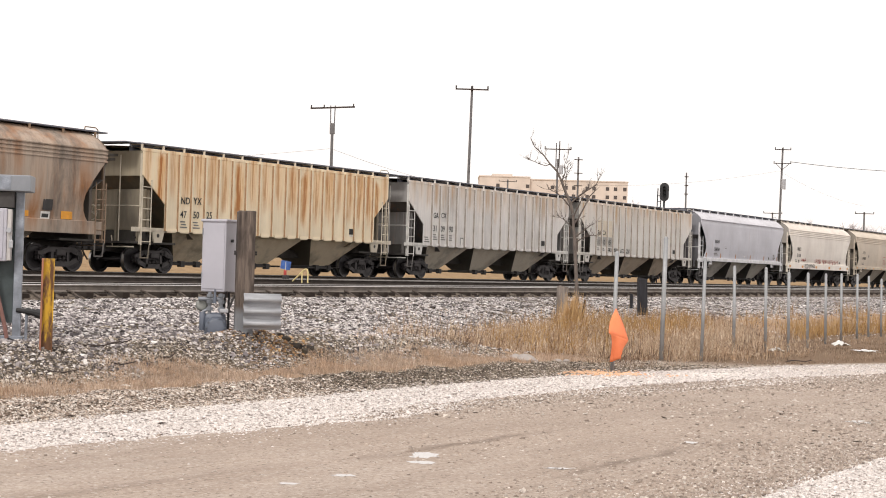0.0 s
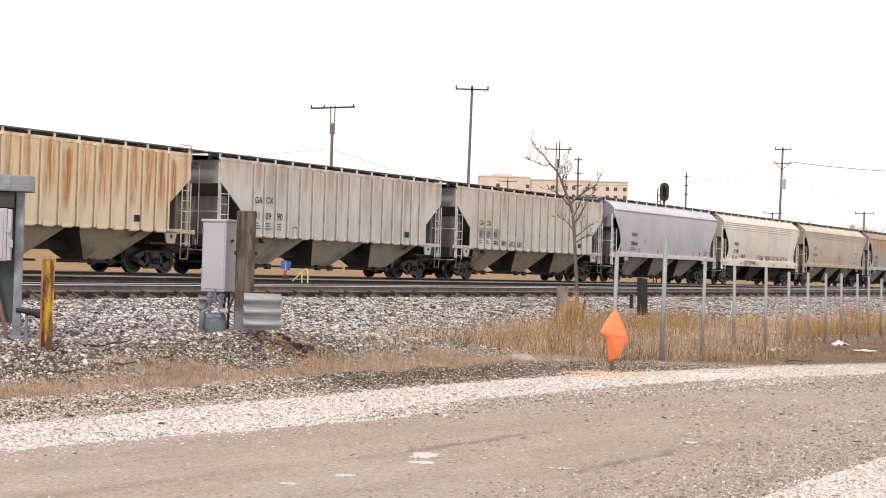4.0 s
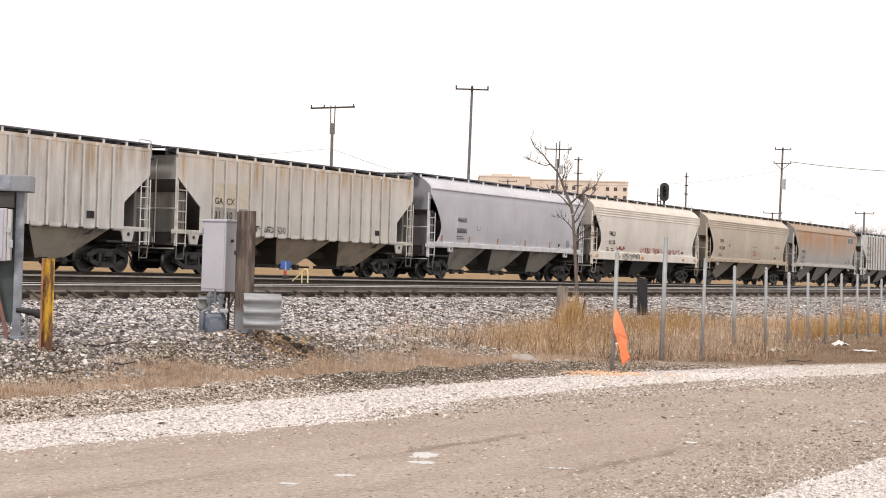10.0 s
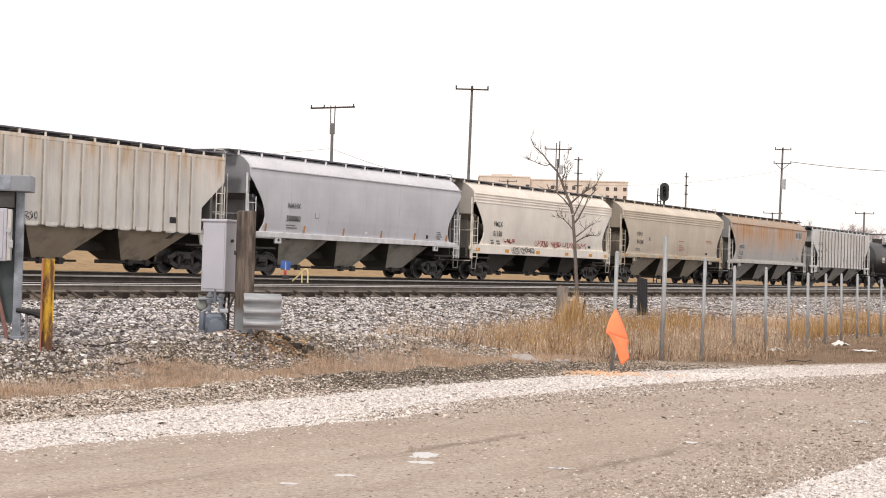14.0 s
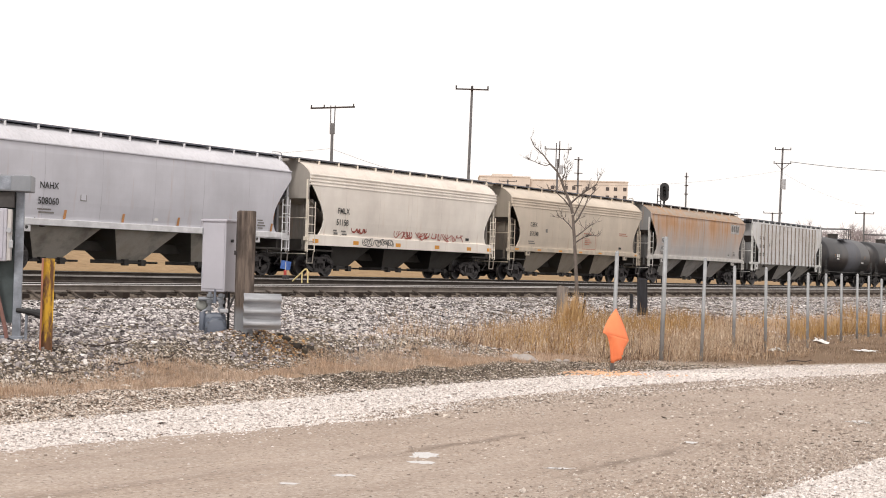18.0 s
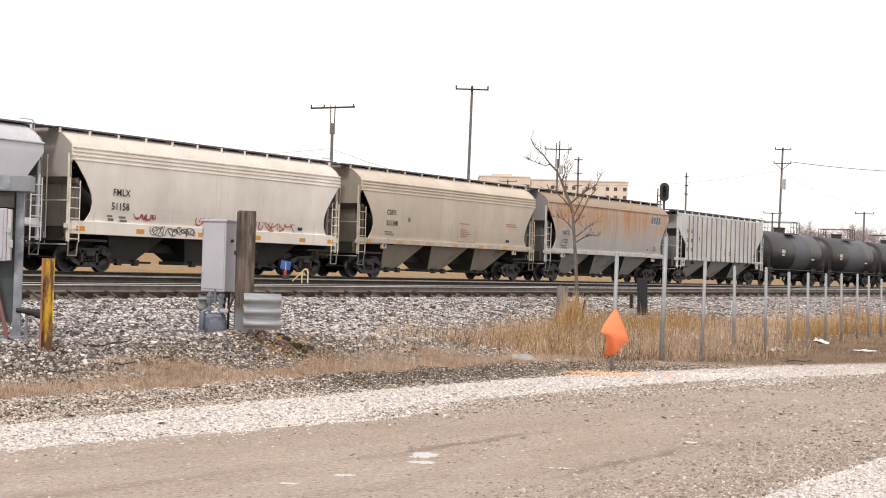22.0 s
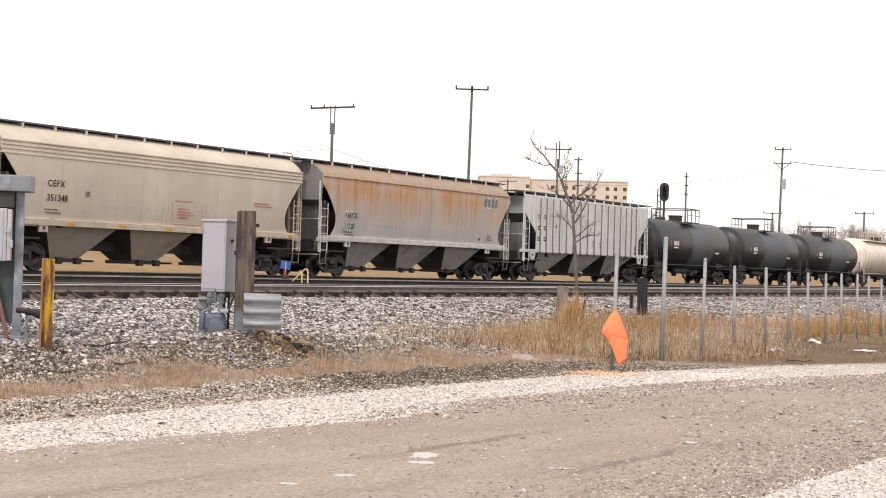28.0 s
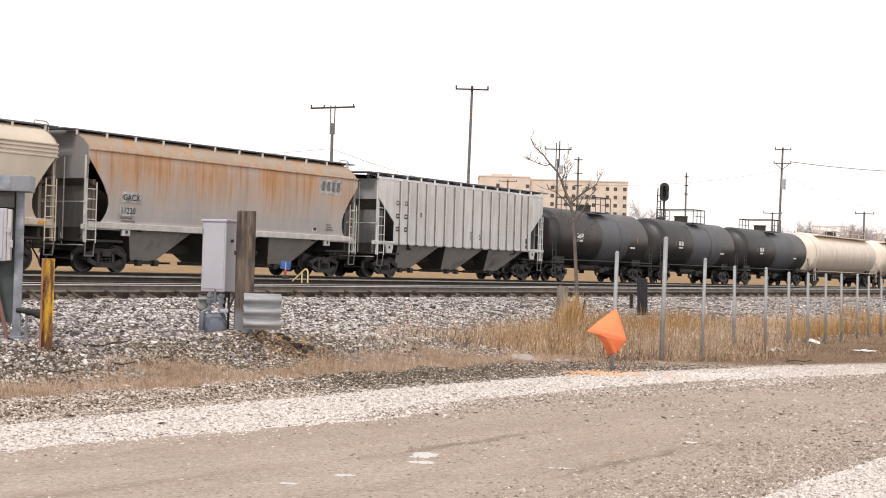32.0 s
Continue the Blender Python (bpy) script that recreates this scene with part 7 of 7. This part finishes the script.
# ---- loose stone, dirt and dry grass ----
def island_material(name, *tones, rough=0.92, grain=20, drift=None):
    """Joined small pieces, each with a tone of its own; drift: a second tone that comes in patches."""
    m, nt, b = nodes_of(name)
    g = nt.nodes.new("ShaderNodeNewGeometry")
    c = ramp(nt, g.outputs["Random Per Island"], *tones)
    n = noise_node(nt, world_coords(nt), grain, 5, 0.65)
    if drift:
        c = mix(nt, ramp(nt, noise_node(nt, world_coords(nt), 0.8, 4, 0.6), (0.42, 0.0), (0.58, 0.8)), c, drift, "MULTIPLY")
    c = mix(nt, ramp(nt, n, (0.35, 0.55), (0.65, 0.0)), c, (0.09, 0.08, 0.075))
    link(nt, c, b.inputs["Base Color"])
    b.inputs["Roughness"].default_value = rough
    b.inputs["Specular IOR Level"].default_value = 0.2
    bump(nt, b, n, 0.3, 0.008)
    return m


CHIP = np.array([(-1, -0.8, -0.3), (0.9, -1, -0.3), (1, 0.9, -0.3), (-0.8, 1, -0.3), (0.1, 0.0, 0.75)]) * 0.8
CHIP_F = np.array([(0, 1, 4), (1, 2, 4), (2, 3, 4), (3, 0, 4)])
CUBE = np.array([(-1, -1, -0.7), (1, -1, -0.8), (0.9, 1, -0.8), (-1, 0.9, -0.7), (-0.7, -0.6, 0.8), (0.6, -0.8, 0.7), (0.8, 0.6, 0.9), (-0.6, 0.7, 0.7)]) * 0.72
CUBE_F = np.array([(4, 5, 6), (4, 6, 7), (0, 1, 5), (0, 5, 4), (1, 2, 6), (1, 6, 5), (2, 3, 7), (2, 7, 6), (3, 0, 4), (3, 4, 7)])


def in_view(d, s):
    """The wedge of ground that lies before the camera, with a margin."""
    x = -d * math.cos(TURN) + s * math.sin(TURN)
    y = d * math.sin(TURN) + s * math.cos(TURN)
    return np.abs(x) < 0.285 * y + 0.4


def fast_height(d, s):
    return np.array([height(a, b) for a, b in zip(d, s)])


def scatter(rng, n, d0, d1, s0, s1):
    d = rng.uniform(d0, d1, n)
    s = rng.uniform(s0, s1, n)
    k = in_view(d, s)
    return d[k], s[k]


def stones(name, label, d, s, size, material, rng, sink=0.25, flat=0.75, chip=0.0):
    """Broken stones; beyond 27 m, or beyond chip metres, simpler chips."""
    n = len(d)
    size = np.broadcast_to(size, n)
    z = fast_height(d, s)
    px = -d * math.cos(TURN) + s * math.sin(TURN)
    py = d * math.sin(TURN) + s * math.cos(TURN)
    far = py > (chip or 27)
    cos_, faces_, first = [], [], 0
    for base, faces, sel in ((CUBE, CUBE_F, ~far), (CHIP, CHIP_F, far)):
        m = int(sel.sum())
        if not m:
            continue
        v = base[None] * (1 + rng.uniform(-0.4, 0.4, (m, len(base), 3)))
        r = size[sel] * np.exp(rng.normal(0, 0.32, m))
        v = v * r[:, None, None] * np.stack([rng.uniform(0.85, 1.5, m), rng.uniform(0.6, 1.05, m), rng.uniform(flat - 0.25, flat + 0.25, m)], 1)[:, None]
        a = rng.uniform(0, 2 * np.pi, m)
        q = rng.uniform(-0.8, 0.8, m)
        x, y, w = v[..., 0], v[..., 1], v[..., 2]
        y, w = y * np.cos(q)[:, None] - w * np.sin(q)[:, None], y * np.sin(q)[:, None] + w * np.cos(q)[:, None]
        x, y = x * np.cos(a)[:, None] - y * np.sin(a)[:, None], x * np.sin(a)[:, None] + y * np.cos(a)[:, None]
        cos_.append(np.stack([x + px[sel][:, None], y + py[sel][:, None], w + (z[sel] + r * (0.5 - sink))[:, None]], 2).reshape(-1, 3))
        faces_.append((faces[None] + (first + np.arange(m) * len(base))[:, None, None]).reshape(-1, 3))
        first += m * len(base)
    ob = new(name, mesh_from(name, np.concatenate(cos_), np.concatenate(faces_), material))
    tagged(ob, label, "gravel", kind="stuff")
    return ob


def blades(name, label, d, s, h, width, material, rng, lean=0.35, lift=0.0, sideways=False):
    n = len(d)
    z = fast_height(d, s) + lift
    px = -d * math.cos(TURN) + s * math.sin(TURN)
    py = d * math.sin(TURN) + s * math.cos(TURN)
    a = rng.uniform(0, 2 * np.pi, n)
    b = 9.0 * clumps(d, s, 1.6, 1.1, 21.0) + rng.normal(0, 0.9, n)
    if sideways:
        b = rng.choice([0.0, np.pi], n) + 1.2 * clumps(d, s, 2.2, 1.6, 23.0) + rng.normal(0, 0.5, n)
    L = np.clip(np.abs(rng.normal(0.45, lean, n)), 0, 0.97)
    wx, wy = np.cos(a) * width, np.sin(a) * width
    lx, ly = np.cos(b) * L * h, np.sin(b) * L * h
    hz = h * np.sqrt(np.clip(1 - L * L, 0.05, 1))
    P = np.empty((n, 5, 3))
    P[:, 0] = np.stack([px - wx, py - wy, z - 0.02], 1)
    P[:, 1] = np.stack([px + wx, py + wy, z - 0.02], 1)
    P[:, 2] = np.stack([px + wx * 0.7 + lx * 0.4, py + wy * 0.7 + ly * 0.4, z + hz * 0.55], 1)
    P[:, 3] = np.stack([px - wx * 0.7 + lx * 0.4, py - wy * 0.7 + ly * 0.4, z + hz * 0.55], 1)
    P[:, 4] = np.stack([px + lx, py + ly, z + hz], 1)
    f = np.array([(0, 1, 2), (0, 2, 3), (3, 2, 4)])
    f = (f[None] + (np.arange(n) * 5)[:, None, None]).reshape(-1, 3)
    ob = new(name, mesh_from(name, P.reshape(-1, 3), f, material))
    tagged(ob, label, "grass", kind="stuff")
    return ob


def verge(s):
    return 11.62 - 0.0165 * np.clip(s - 19, 0, None) ** 2


def clumps(d, s, a, b, seed):
    return np.array([noise.noise(Vector((p * a, q * b, seed))) for p, q in zip(d, s)])


def build_cover():
    rng = np.random.default_rng(7)
    ballast = island_material("ballast_stone", (0.0, (0.022, 0.02, 0.021)), (0.2, (0.13, 0.115, 0.12)), (0.46, (0.58, 0.53, 0.52)), (1.0, (0.99, 0.95, 0.92)))
    lime = island_material("limestone_gravel", (0.0, (0.34, 0.285, 0.255)), (0.2, (0.74, 0.665, 0.625)), (1.0, (0.97, 0.92, 0.89)))
    clod = island_material("cinder_and_clods", (0.0, (0.022, 0.017, 0.012)), (0.5, (0.14, 0.108, 0.078)), (0.8, (0.34, 0.28, 0.215)), (1.0, (0.82, 0.73, 0.63)))
    olive = island_material("stained_olive_stone", (0.0, (0.06, 0.048, 0.03)), (0.45, (0.26, 0.212, 0.15)), (0.8, (0.52, 0.45, 0.365)), (1.0, (0.85, 0.78, 0.69)))
    red = island_material("iron_stained_stone", (0.0, (0.06, 0.035, 0.02)), (0.4, (0.34, 0.175, 0.075)), (0.8, (0.62, 0.38, 0.17)), (1.0, (0.88, 0.72, 0.52)))
    pebble = island_material("road_pebbles", (0.0, (0.24, 0.19, 0.155)), (0.2, (0.41, 0.335, 0.28)), (0.85, (0.57, 0.485, 0.415)), (1.0, (0.86, 0.79, 0.72)))
    # ballast on the slope, thinning towards the road and into the meadow
    d, s = scatter(rng, 430000, 13.0, 23.5, 8, 95)
    y = d * math.sin(TURN) + s * math.cos(TURN)
    meadow = np.clip((s - 20 - (d - 13) * 2.6) / 6, 0, 1) * np.clip((18.6 - d) / 1.5, 0, 1)
    stain = clumps(d, s, 0.9, 0.7, 11.0) + 0.7 * np.clip((14.6 - d) / 1.6, 0, 1)
    thin = np.clip(0.9 + (d - 13.0) / 3.0, 0.9, 1) * (1 - 0.95 * meadow) * np.clip(30 / y, 0.2, 1) ** 0.9
    k = rng.uniform(0, 1, len(d)) < thin
    dirty = stain + rng.normal(0, 0.22, len(d)) > 0.45
    grey = ~dirty & (rng.uniform(0, 1, len(d)) < 0.34 * np.clip((27 - s) / 8, 0, 1))
    violet = island_material("grey_ballast_stone", (0.0, (0.05, 0.045, 0.05)), (0.5, (0.25, 0.225, 0.235)), (1.0, (0.50, 0.46, 0.455)))
    clean = k & ~dirty & ~grey
    stones("ballast", "grey and white crushed-stone railway ballast", d[clean], s[clean], 0.0195 * np.clip(y[clean] / 22, 1, 1.3), ballast, rng, flat=0.72)
    stones("ballast", "dull violet-grey crushed stone among the ballast", d[k & grey], s[k & grey], 0.023, violet, rng, flat=0.72)
    stones("ballast", "dark olive-stained crushed stone low on the bank", d[k & dirty], s[k & dirty], 0.0175, olive, rng, flat=0.72)
    # mixed pale and sooty stone low on the bank, thick enough to hide the soil
    mixed = island_material("mixed_bank_stone", (0.0, (0.04, 0.032, 0.025)), (0.3, (0.20, 0.157, 0.122)), (0.55, (0.52, 0.44, 0.36)), (1.0, (0.95, 0.87, 0.79)))
    d, s = scatter(rng, 140000, 12.95, 15.6, 8, 25)
    k = rng.uniform(0, 1, len(d)) < np.clip((15.9 - d) / 1.2, 0, 1) * np.clip(0.75 + 1.2 * clumps(d, s, 0.7, 0.5, 31.0), 0.15, 1)
    stones("ballast", "mixed pale and sooty stone low on the bank", d[k], s[k], 0.0125, mixed, rng, flat=0.85, sink=0.12, chip=18.5)
    d, s = scatter(rng, 16000, 24.0, 38.0, 20, 75)
    trackbed = island_material("trackbed_stone", (0.0, (0.015, 0.012, 0.01)), (0.75, (0.05, 0.042, 0.035)), (1.0, (0.14, 0.12, 0.10)))
    stones("ballast", "dark crushed stone between the tracks", d, s, 0.04, trackbed, rng)
    # rust-brown rubble below the guard rail
    d, s = rng.normal(13.55, 0.25, 1100), rng.normal(18.75, 0.5, 1100)
    stones("rubble", "rust-brown broken stone below the guard rail", d, s, 0.0165, red, rng)
    # pale gravel verge
    d, s = scatter(rng, 210000, 5.5, 12.0, 8, 38)
    off = verge(s) - d + rng.normal(0, 0.12, len(d))
    wide = 2.2 + 0.07 * np.clip(s - 17, 0, None) ** 1.25
    k = (off > -0.05) & (rng.uniform(0, 1, len(d)) < np.clip((wide + 0.75 - off) / 1.6, 0.03, 1) * np.clip(1.5 - off / wide * 0.7, 0.1, 1) * np.clip(22 / s, 0.2, 1) ** 2.2 * np.clip(1 + 1.5 * clumps(d, s, 1.0, 0.6, 61.0) * np.clip((s - 20) / 6, 0, 1), 0.1, 1.3))
    stones("limestone_gravel", "pale crushed limestone along the road edge", d[k], s[k], 0.0125, lime, rng, flat=0.8, chip=1)
    d, s = scatter(rng, 150000, 2.2, 6.0, 8, 24)
    k = rng.uniform(0, 1, len(d)) < np.clip((5.35 - d + 0.2 * np.sin(s * 1.1)) / 1.3, 0.03, 0.95) * np.clip((s - 8.0) / 3.5, 0.05, 1)
    stones("limestone_gravel", "pale crushed limestone on the near road edge", d[k], s[k], 0.0095, lime, rng, flat=0.8, chip=1)
    # pebbles strewn over the dirt, thickest on the bend
    d, s = scatter(rng, 430000, 4.0, 11.0, 7, 32)
    x = -d * math.cos(TURN) + s * math.sin(TURN)
    lie = np.clip(0.25 + x * 0.17, 0.03, 1.0) * np.clip(0.75 + 1.3 * clumps(d, s, 0.9, 0.35, 71.0), 0.25, 1.3) * np.clip(13 / s, 0.1, 1) ** 0.8
    lie = np.maximum(lie, 0.55 * np.clip((5.9 - d) / 0.6, 0, 1) * np.clip((s - 9.2) / 1.0, 0, 1))
    k = (d < verge(s) - 1.7 - 0.05 * np.clip(s - 17, 0, None)) & (rng.uniform(0, 1, len(d)) < lie)
    stones("road_pebbles", "small pebbles strewn over the dirt road", d[k], s[k], 0.0096 * np.clip(s[k] / 14, 1, 1.3), pebble, rng, sink=-0.15, flat=1.0, chip=16)
    # heaped berm at the foot of the bank
    mixed_pale = island_material("pale_berm_stone", (0.0, (0.10, 0.075, 0.057)), (0.3, (0.38, 0.29, 0.225)), (0.6, (0.68, 0.575, 0.485)), (1.0, (0.97, 0.90, 0.83)))
    d, s = scatter(rng, 640000, 9.0, 13.2, 8, 32)
    off = d - verge(s) + rng.normal(0, 0.06, len(d))
    k = (off > -0.02) & (rng.uniform(0, 1, len(d)) < np.where(off < 0.85, 0.9, 0.25) * np.clip((29 - s) / 6, 0.02, 1) * np.clip((14.5 - d), 0.1, 1))
    pale = (s + 2.2 * clumps(d, s, 0.3, 0.35, 41.0) + rng.normal(0, 1.0, len(d)) < 17.2)
    pale |= rng.uniform(0, 1, len(d)) < 0.12
    stones("cinder_berm", "dark cinders and clods edging the road", d[k & ~pale], s[k & ~pale], 0.0115, clod, rng, flat=0.8, chip=1)
    stones("cinder_berm", "pale and brown broken stone heaped beside the road", d[k & pale], s[k & pale], 0.0118, mixed_pale, rng, flat=0.85, sink=0.1, chip=1)
    # grass
    straw = island_material("dry_grass", (0.0, (0.27, 0.165, 0.095)), (0.3, (0.50, 0.35, 0.225)), (0.75, (0.69, 0.53, 0.39)), (1.0, (0.86, 0.74, 0.61)), grain=6, drift=(0.86, 0.76, 0.66))
    matted = island_material("matted_dry_grass", (0.0, (0.44, 0.315, 0.225)), (0.5, (0.66, 0.50, 0.375)), (1.0, (0.86, 0.71, 0.58)), grain=9, drift=(0.9, 0.82, 0.74))
    gold = island_material("golden_dry_grass", (0.0, (0.28, 0.14, 0.04)), (0.5, (0.47, 0.28, 0.10)), (1.0, (0.62, 0.42, 0.20)), grain=6)
    d, s = scatter(rng, 210000, 10.4, 20.4, 19, 66)
    patch = 0.6 * clumps(d, s, 0.45, 0.25, 2.0) + 0.5 * clumps(d, s, 1.7, 1.1, 4.0)
    foot = np.minimum(verge(s) + 1.35, 12.7) + 0.5 * patch
    meadow = np.clip((s - 18.3 - (d - 13) * 2.6 + 5 * patch) / 7, 0, 1) * np.clip((d - foot) / 0.7, 0, 1) * np.clip((17.8 + patch - d) / 1.2, 0.0, 1)
    bare = np.clip((39.5 - s + (d - 12) * 2.5) / 6, 0.02, 1) * (1 - 0.93 * np.exp(-(((d - 11.5) / 0.8) ** 2 + ((s - 38.5) / 2.5) ** 2))) * (1 - 0.95 * np.exp(-(((d - 11.3) / 0.5) ** 2 + ((s - 34.2) / 0.9) ** 2)))
    bare *= 1 - 0.85 * np.clip((11.3 + 0.8 * patch - d) / 1.2, 0, 1) * np.clip((s - 28) / 3, 0, 1)
    k = rng.uniform(0, 1, len(d)) < 0.9 * meadow * bare * np.clip(0.45 + 2.2 * patch, 0.08, 1) * np.clip((s - 18) / 12, 0.25, 1)
    h = (0.17 + 0.42 * np.clip(patch + 0.25, 0, 1)) * (0.3 + rng.gamma(2.0, 0.36, len(d))) * np.clip((62 - s) / 26, 0.4, 1) * np.where(d > 17, 0.7, 1.0) * np.clip((s - 14) / 14, 0.4, 1)
    h = np.minimum(h, 0.8)
    blades("dry_grass", "tall dry straw-coloured grass on the bank", d[k], s[k], h[k] * 0.92, 0.0042, straw, rng, lean=0.85)
    # seed heads and broken tips afloat among the stems
    husk = island_material("pale_seed_heads", (0.0, (0.34, 0.22, 0.14)), (0.4, (0.58, 0.43, 0.29)), (1.0, (0.84, 0.69, 0.52)), grain=6)
    j = k & (rng.uniform(0, 1, len(d)) < 0.9)
    blades("dry_grass", "pale tangled tips of dry grass", d[j] + rng.normal(0, 0.05, j.sum()), s[j] + rng.normal(0, 0.05, j.sum()), rng.uniform(0.05, 0.14, j.sum()), 0.0075, husk, rng, lean=1.4, sideways=True, lift=h[j] * rng.uniform(0.1, 0.9, j.sum()))
    # dark dead stalks of weeds in drifts
    weed = island_material("dead_weed_stalks", (0.0, (0.07, 0.045, 0.035)), (0.6, (0.17, 0.10, 0.07)), (1.0, (0.30, 0.19, 0.13)), grain=6)
    j = k & (clumps(d, s, 0.7, 0.5, 81.0) + rng.normal(0, 0.2, len(d)) > 0.34)
    blades("dry_grass", "dark brown dead weed stalks among the grass", d[j], s[j], rng.uniform(0.1, 0.5, j.sum()), 0.006, weed, rng, lean=0.7)
    d, s = scatter(rng, 26000, 13.5, 18.3, 27, 62)
    patch = clumps(d, s, 0.4, 0.2, 7.0)
    k = rng.uniform(0, 1, len(d)) < np.clip(patch * 4 - 0.3, 0, 1) * np.clip((s - 20.5 - (d - 13) * 2.5) / 5, 0, 1)
    blades("dry_grass", "golden brown dry grass on the bank", d[k], s[k], rng.uniform(0.35, 0.8, k.sum()), 0.006, gold, rng, lean=0.4)
    # short matted belt at the foot of the bank
    d, s = scatter(rng, 260000, 12.1, 13.8, 9, 27)
    patch = clumps(d, s, 0.8, 0.5, 5.0)
    k = rng.uniform(0, 1, len(d)) < np.clip(1.1 - np.abs(d - 12.72 + patch * 0.4) / (0.42 + 0.5 * np.clip(clumps(d, s, 0.2, 0.4, 51.0), -0.3, 0.6)), 0, 1) * np.clip(0.7 + 1.6 * clumps(d, s, 1.5, 1.2, 52.0), 0.3, 1)
    blades("dry_grass", "short matted dry grass at the foot of the bank", d[k], s[k], rng.uniform(0.02, 0.12, k.sum()), 0.0035, matted, rng, lean=0.8, sideways=True)

    brown = island_material("trampled_brown_grass", (0.0, (0.11, 0.07, 0.045)), (0.6, (0.30, 0.205, 0.135)), (1.0, (0.56, 0.43, 0.31)), grain=6)
    # thin trampled grass on the bare patch beside the bend
    d, s = scatter(rng, 34000, 9.0, 13.5, 26, 46)
    patch = clumps(d, s, 0.9, 0.5, 15.0)
    k = (d > verge(s) + 0.45 + 0.4 * patch) & (rng.uniform(0, 1, len(d)) < np.clip(0.35 + patch, 0.05, 0.8))
    blades("dry_grass", "thin trampled brown grass on bare soil", d[k], s[k], rng.uniform(0.02, 0.09, k.sum()), 0.005, brown, rng, lean=0.9)


build_cover()


FLAG_ROWS = ((0, 17, 3), (0.5, 5, 5), (1, 1, -14), (1.5, 6, -15), (2, 5, -10), (2.5, 37, 2), (3, 16, -17), (3.5, 38, 15), (4.2, 30, 5), (5, 42, 12), (5.5, 45, 17), (6, 57, 17),
             (6.5, 52, 17), (7, 53, 17), (7.5, 49, 17), (8, 45, 17), (8.5, 41, 15), (9, 14, 3), (9.5, 10, 2), (10, 3, -17), (10.5, 25, -15), (11, 14, -12), (11.5, 3, -17), (12, 14, -12),
             (12.5, 3, -17), (13, 16, -12), (13.5, 4, -17), (14, 22, -15), (14.5, 14, -15), (15.5, 10, -17), (16.5, 6, -17), (17, 30, -5), (17.5, 44, 8), (18, 27, 2), (18.5, 39, 2), (19, 37, 15),
             (19.5, 42, 17), (20, 44, 10), (20.5, 43, 16), (21, 41, 15), (21.5, 51, 17), (22, 31, 17), (22.5, 22, 8), (23, 6, -2), (23.5, 0, -17), (24, 0, -17), (24.5, -2, -17), (25, 0, -17),
             (25.5, 0, -17), (26.5, 2, -17), (27.5, 12, -17), (28, 30, -10), (28.5, 22, -16), (29, 0, -17), (29.5, 14, -17), (30, 42, 0), (30.5, 57, 17), (31, 51, 15), (31.5, 54, 17), (32, 53, 17))


def run(t):
    """How far the train has rolled: it gains a little speed."""
    return SPEED * (t + 0.000418 * t * t)


def motions():
    """The train rolls past at an even pace and its wheels turn; the flag flutters; the bag is blown along."""
    stand_at = place(TRAIN_D, 0)
    for car, s in TRAIN:
        rows = []
        for t in (0.0, 8.0, 16.0, 24.0, 32.0):
            p = stand_at + ALONG * (s - run(t))
            rows.append((t, pose(p.x, p.y, 0, 0, 0, TRACK_TURN)))
        walk(car, rows)
    n = 170
    turns = [(k * 32.0 / n, -math.degrees(run(k * 32.0 / n) / 0.457)) for k in range(n + 1)]
    for w, x in WHEELS:
        walk(w, [(t, pose(x, 0, 0.457, 0, a % 360, 0)) for t, a in turns])
    upper, lower = [], []
    pin, crease = Vector((0.10, -0.21, -0.54)), Vector((-0.66, 0.21, 0.14)).normalized()
    for t, a, b in FLAG_ROWS:
        yaw = math.acos(min(1, max(a, 8) / 58))
        bend = (0.14 * math.cos(yaw) - 0.08 * math.sin(yaw) - b * 0.011) / (0.42 * max(math.sin(yaw), 0.35))
        m = Matrix.Rotation(yaw, 4, "Z")
        fold = Matrix.Translation(pin) @ Matrix.Rotation(math.asin(min(0.75, max(-0.75, bend))), 4, crease) @ Matrix.Translation(-pin)
        upper.append((t, m))
        lower.append((t, m @ fold))
    walk(UPPER, upper)
    walk(LOWER, lower)
    walk(BAG, [(0.0, pose(9.77, 39.5, 0.05)), (14.5, pose(9.77, 39.5, 0.05)), (15.4, pose(9.75, 39.5, 0.08, 0, 10, 0)), (16.2, pose(9.66, 39.5, 0.16, 20, 50, 10)), (16.5, pose(9.50, 39.5, 0.22, 45, 75, 20)), (16.6, pose(9.34, 39.5, 0.20, 50, 55, 30)),
               (16.75, pose(9.26, 39.5, 0.14, 40, 20, 40)), (17.0, pose(9.27, 39.5, 0.14, 30, 30, 60)), (17.2, pose(9.30, 39.5, 0.09, 5, 5, 80)), (25.5, pose(9.30, 39.5, 0.09, 5, 5, 80)), (26.6, pose(9.2, 39.5, 0.12, 10, 20, 95)), (27.5, pose(9.08, 39.5, 0.09, 3, 4, 110)), (32.0, pose(9.05, 39.5, 0.09, 0, 0, 110))])


motions()
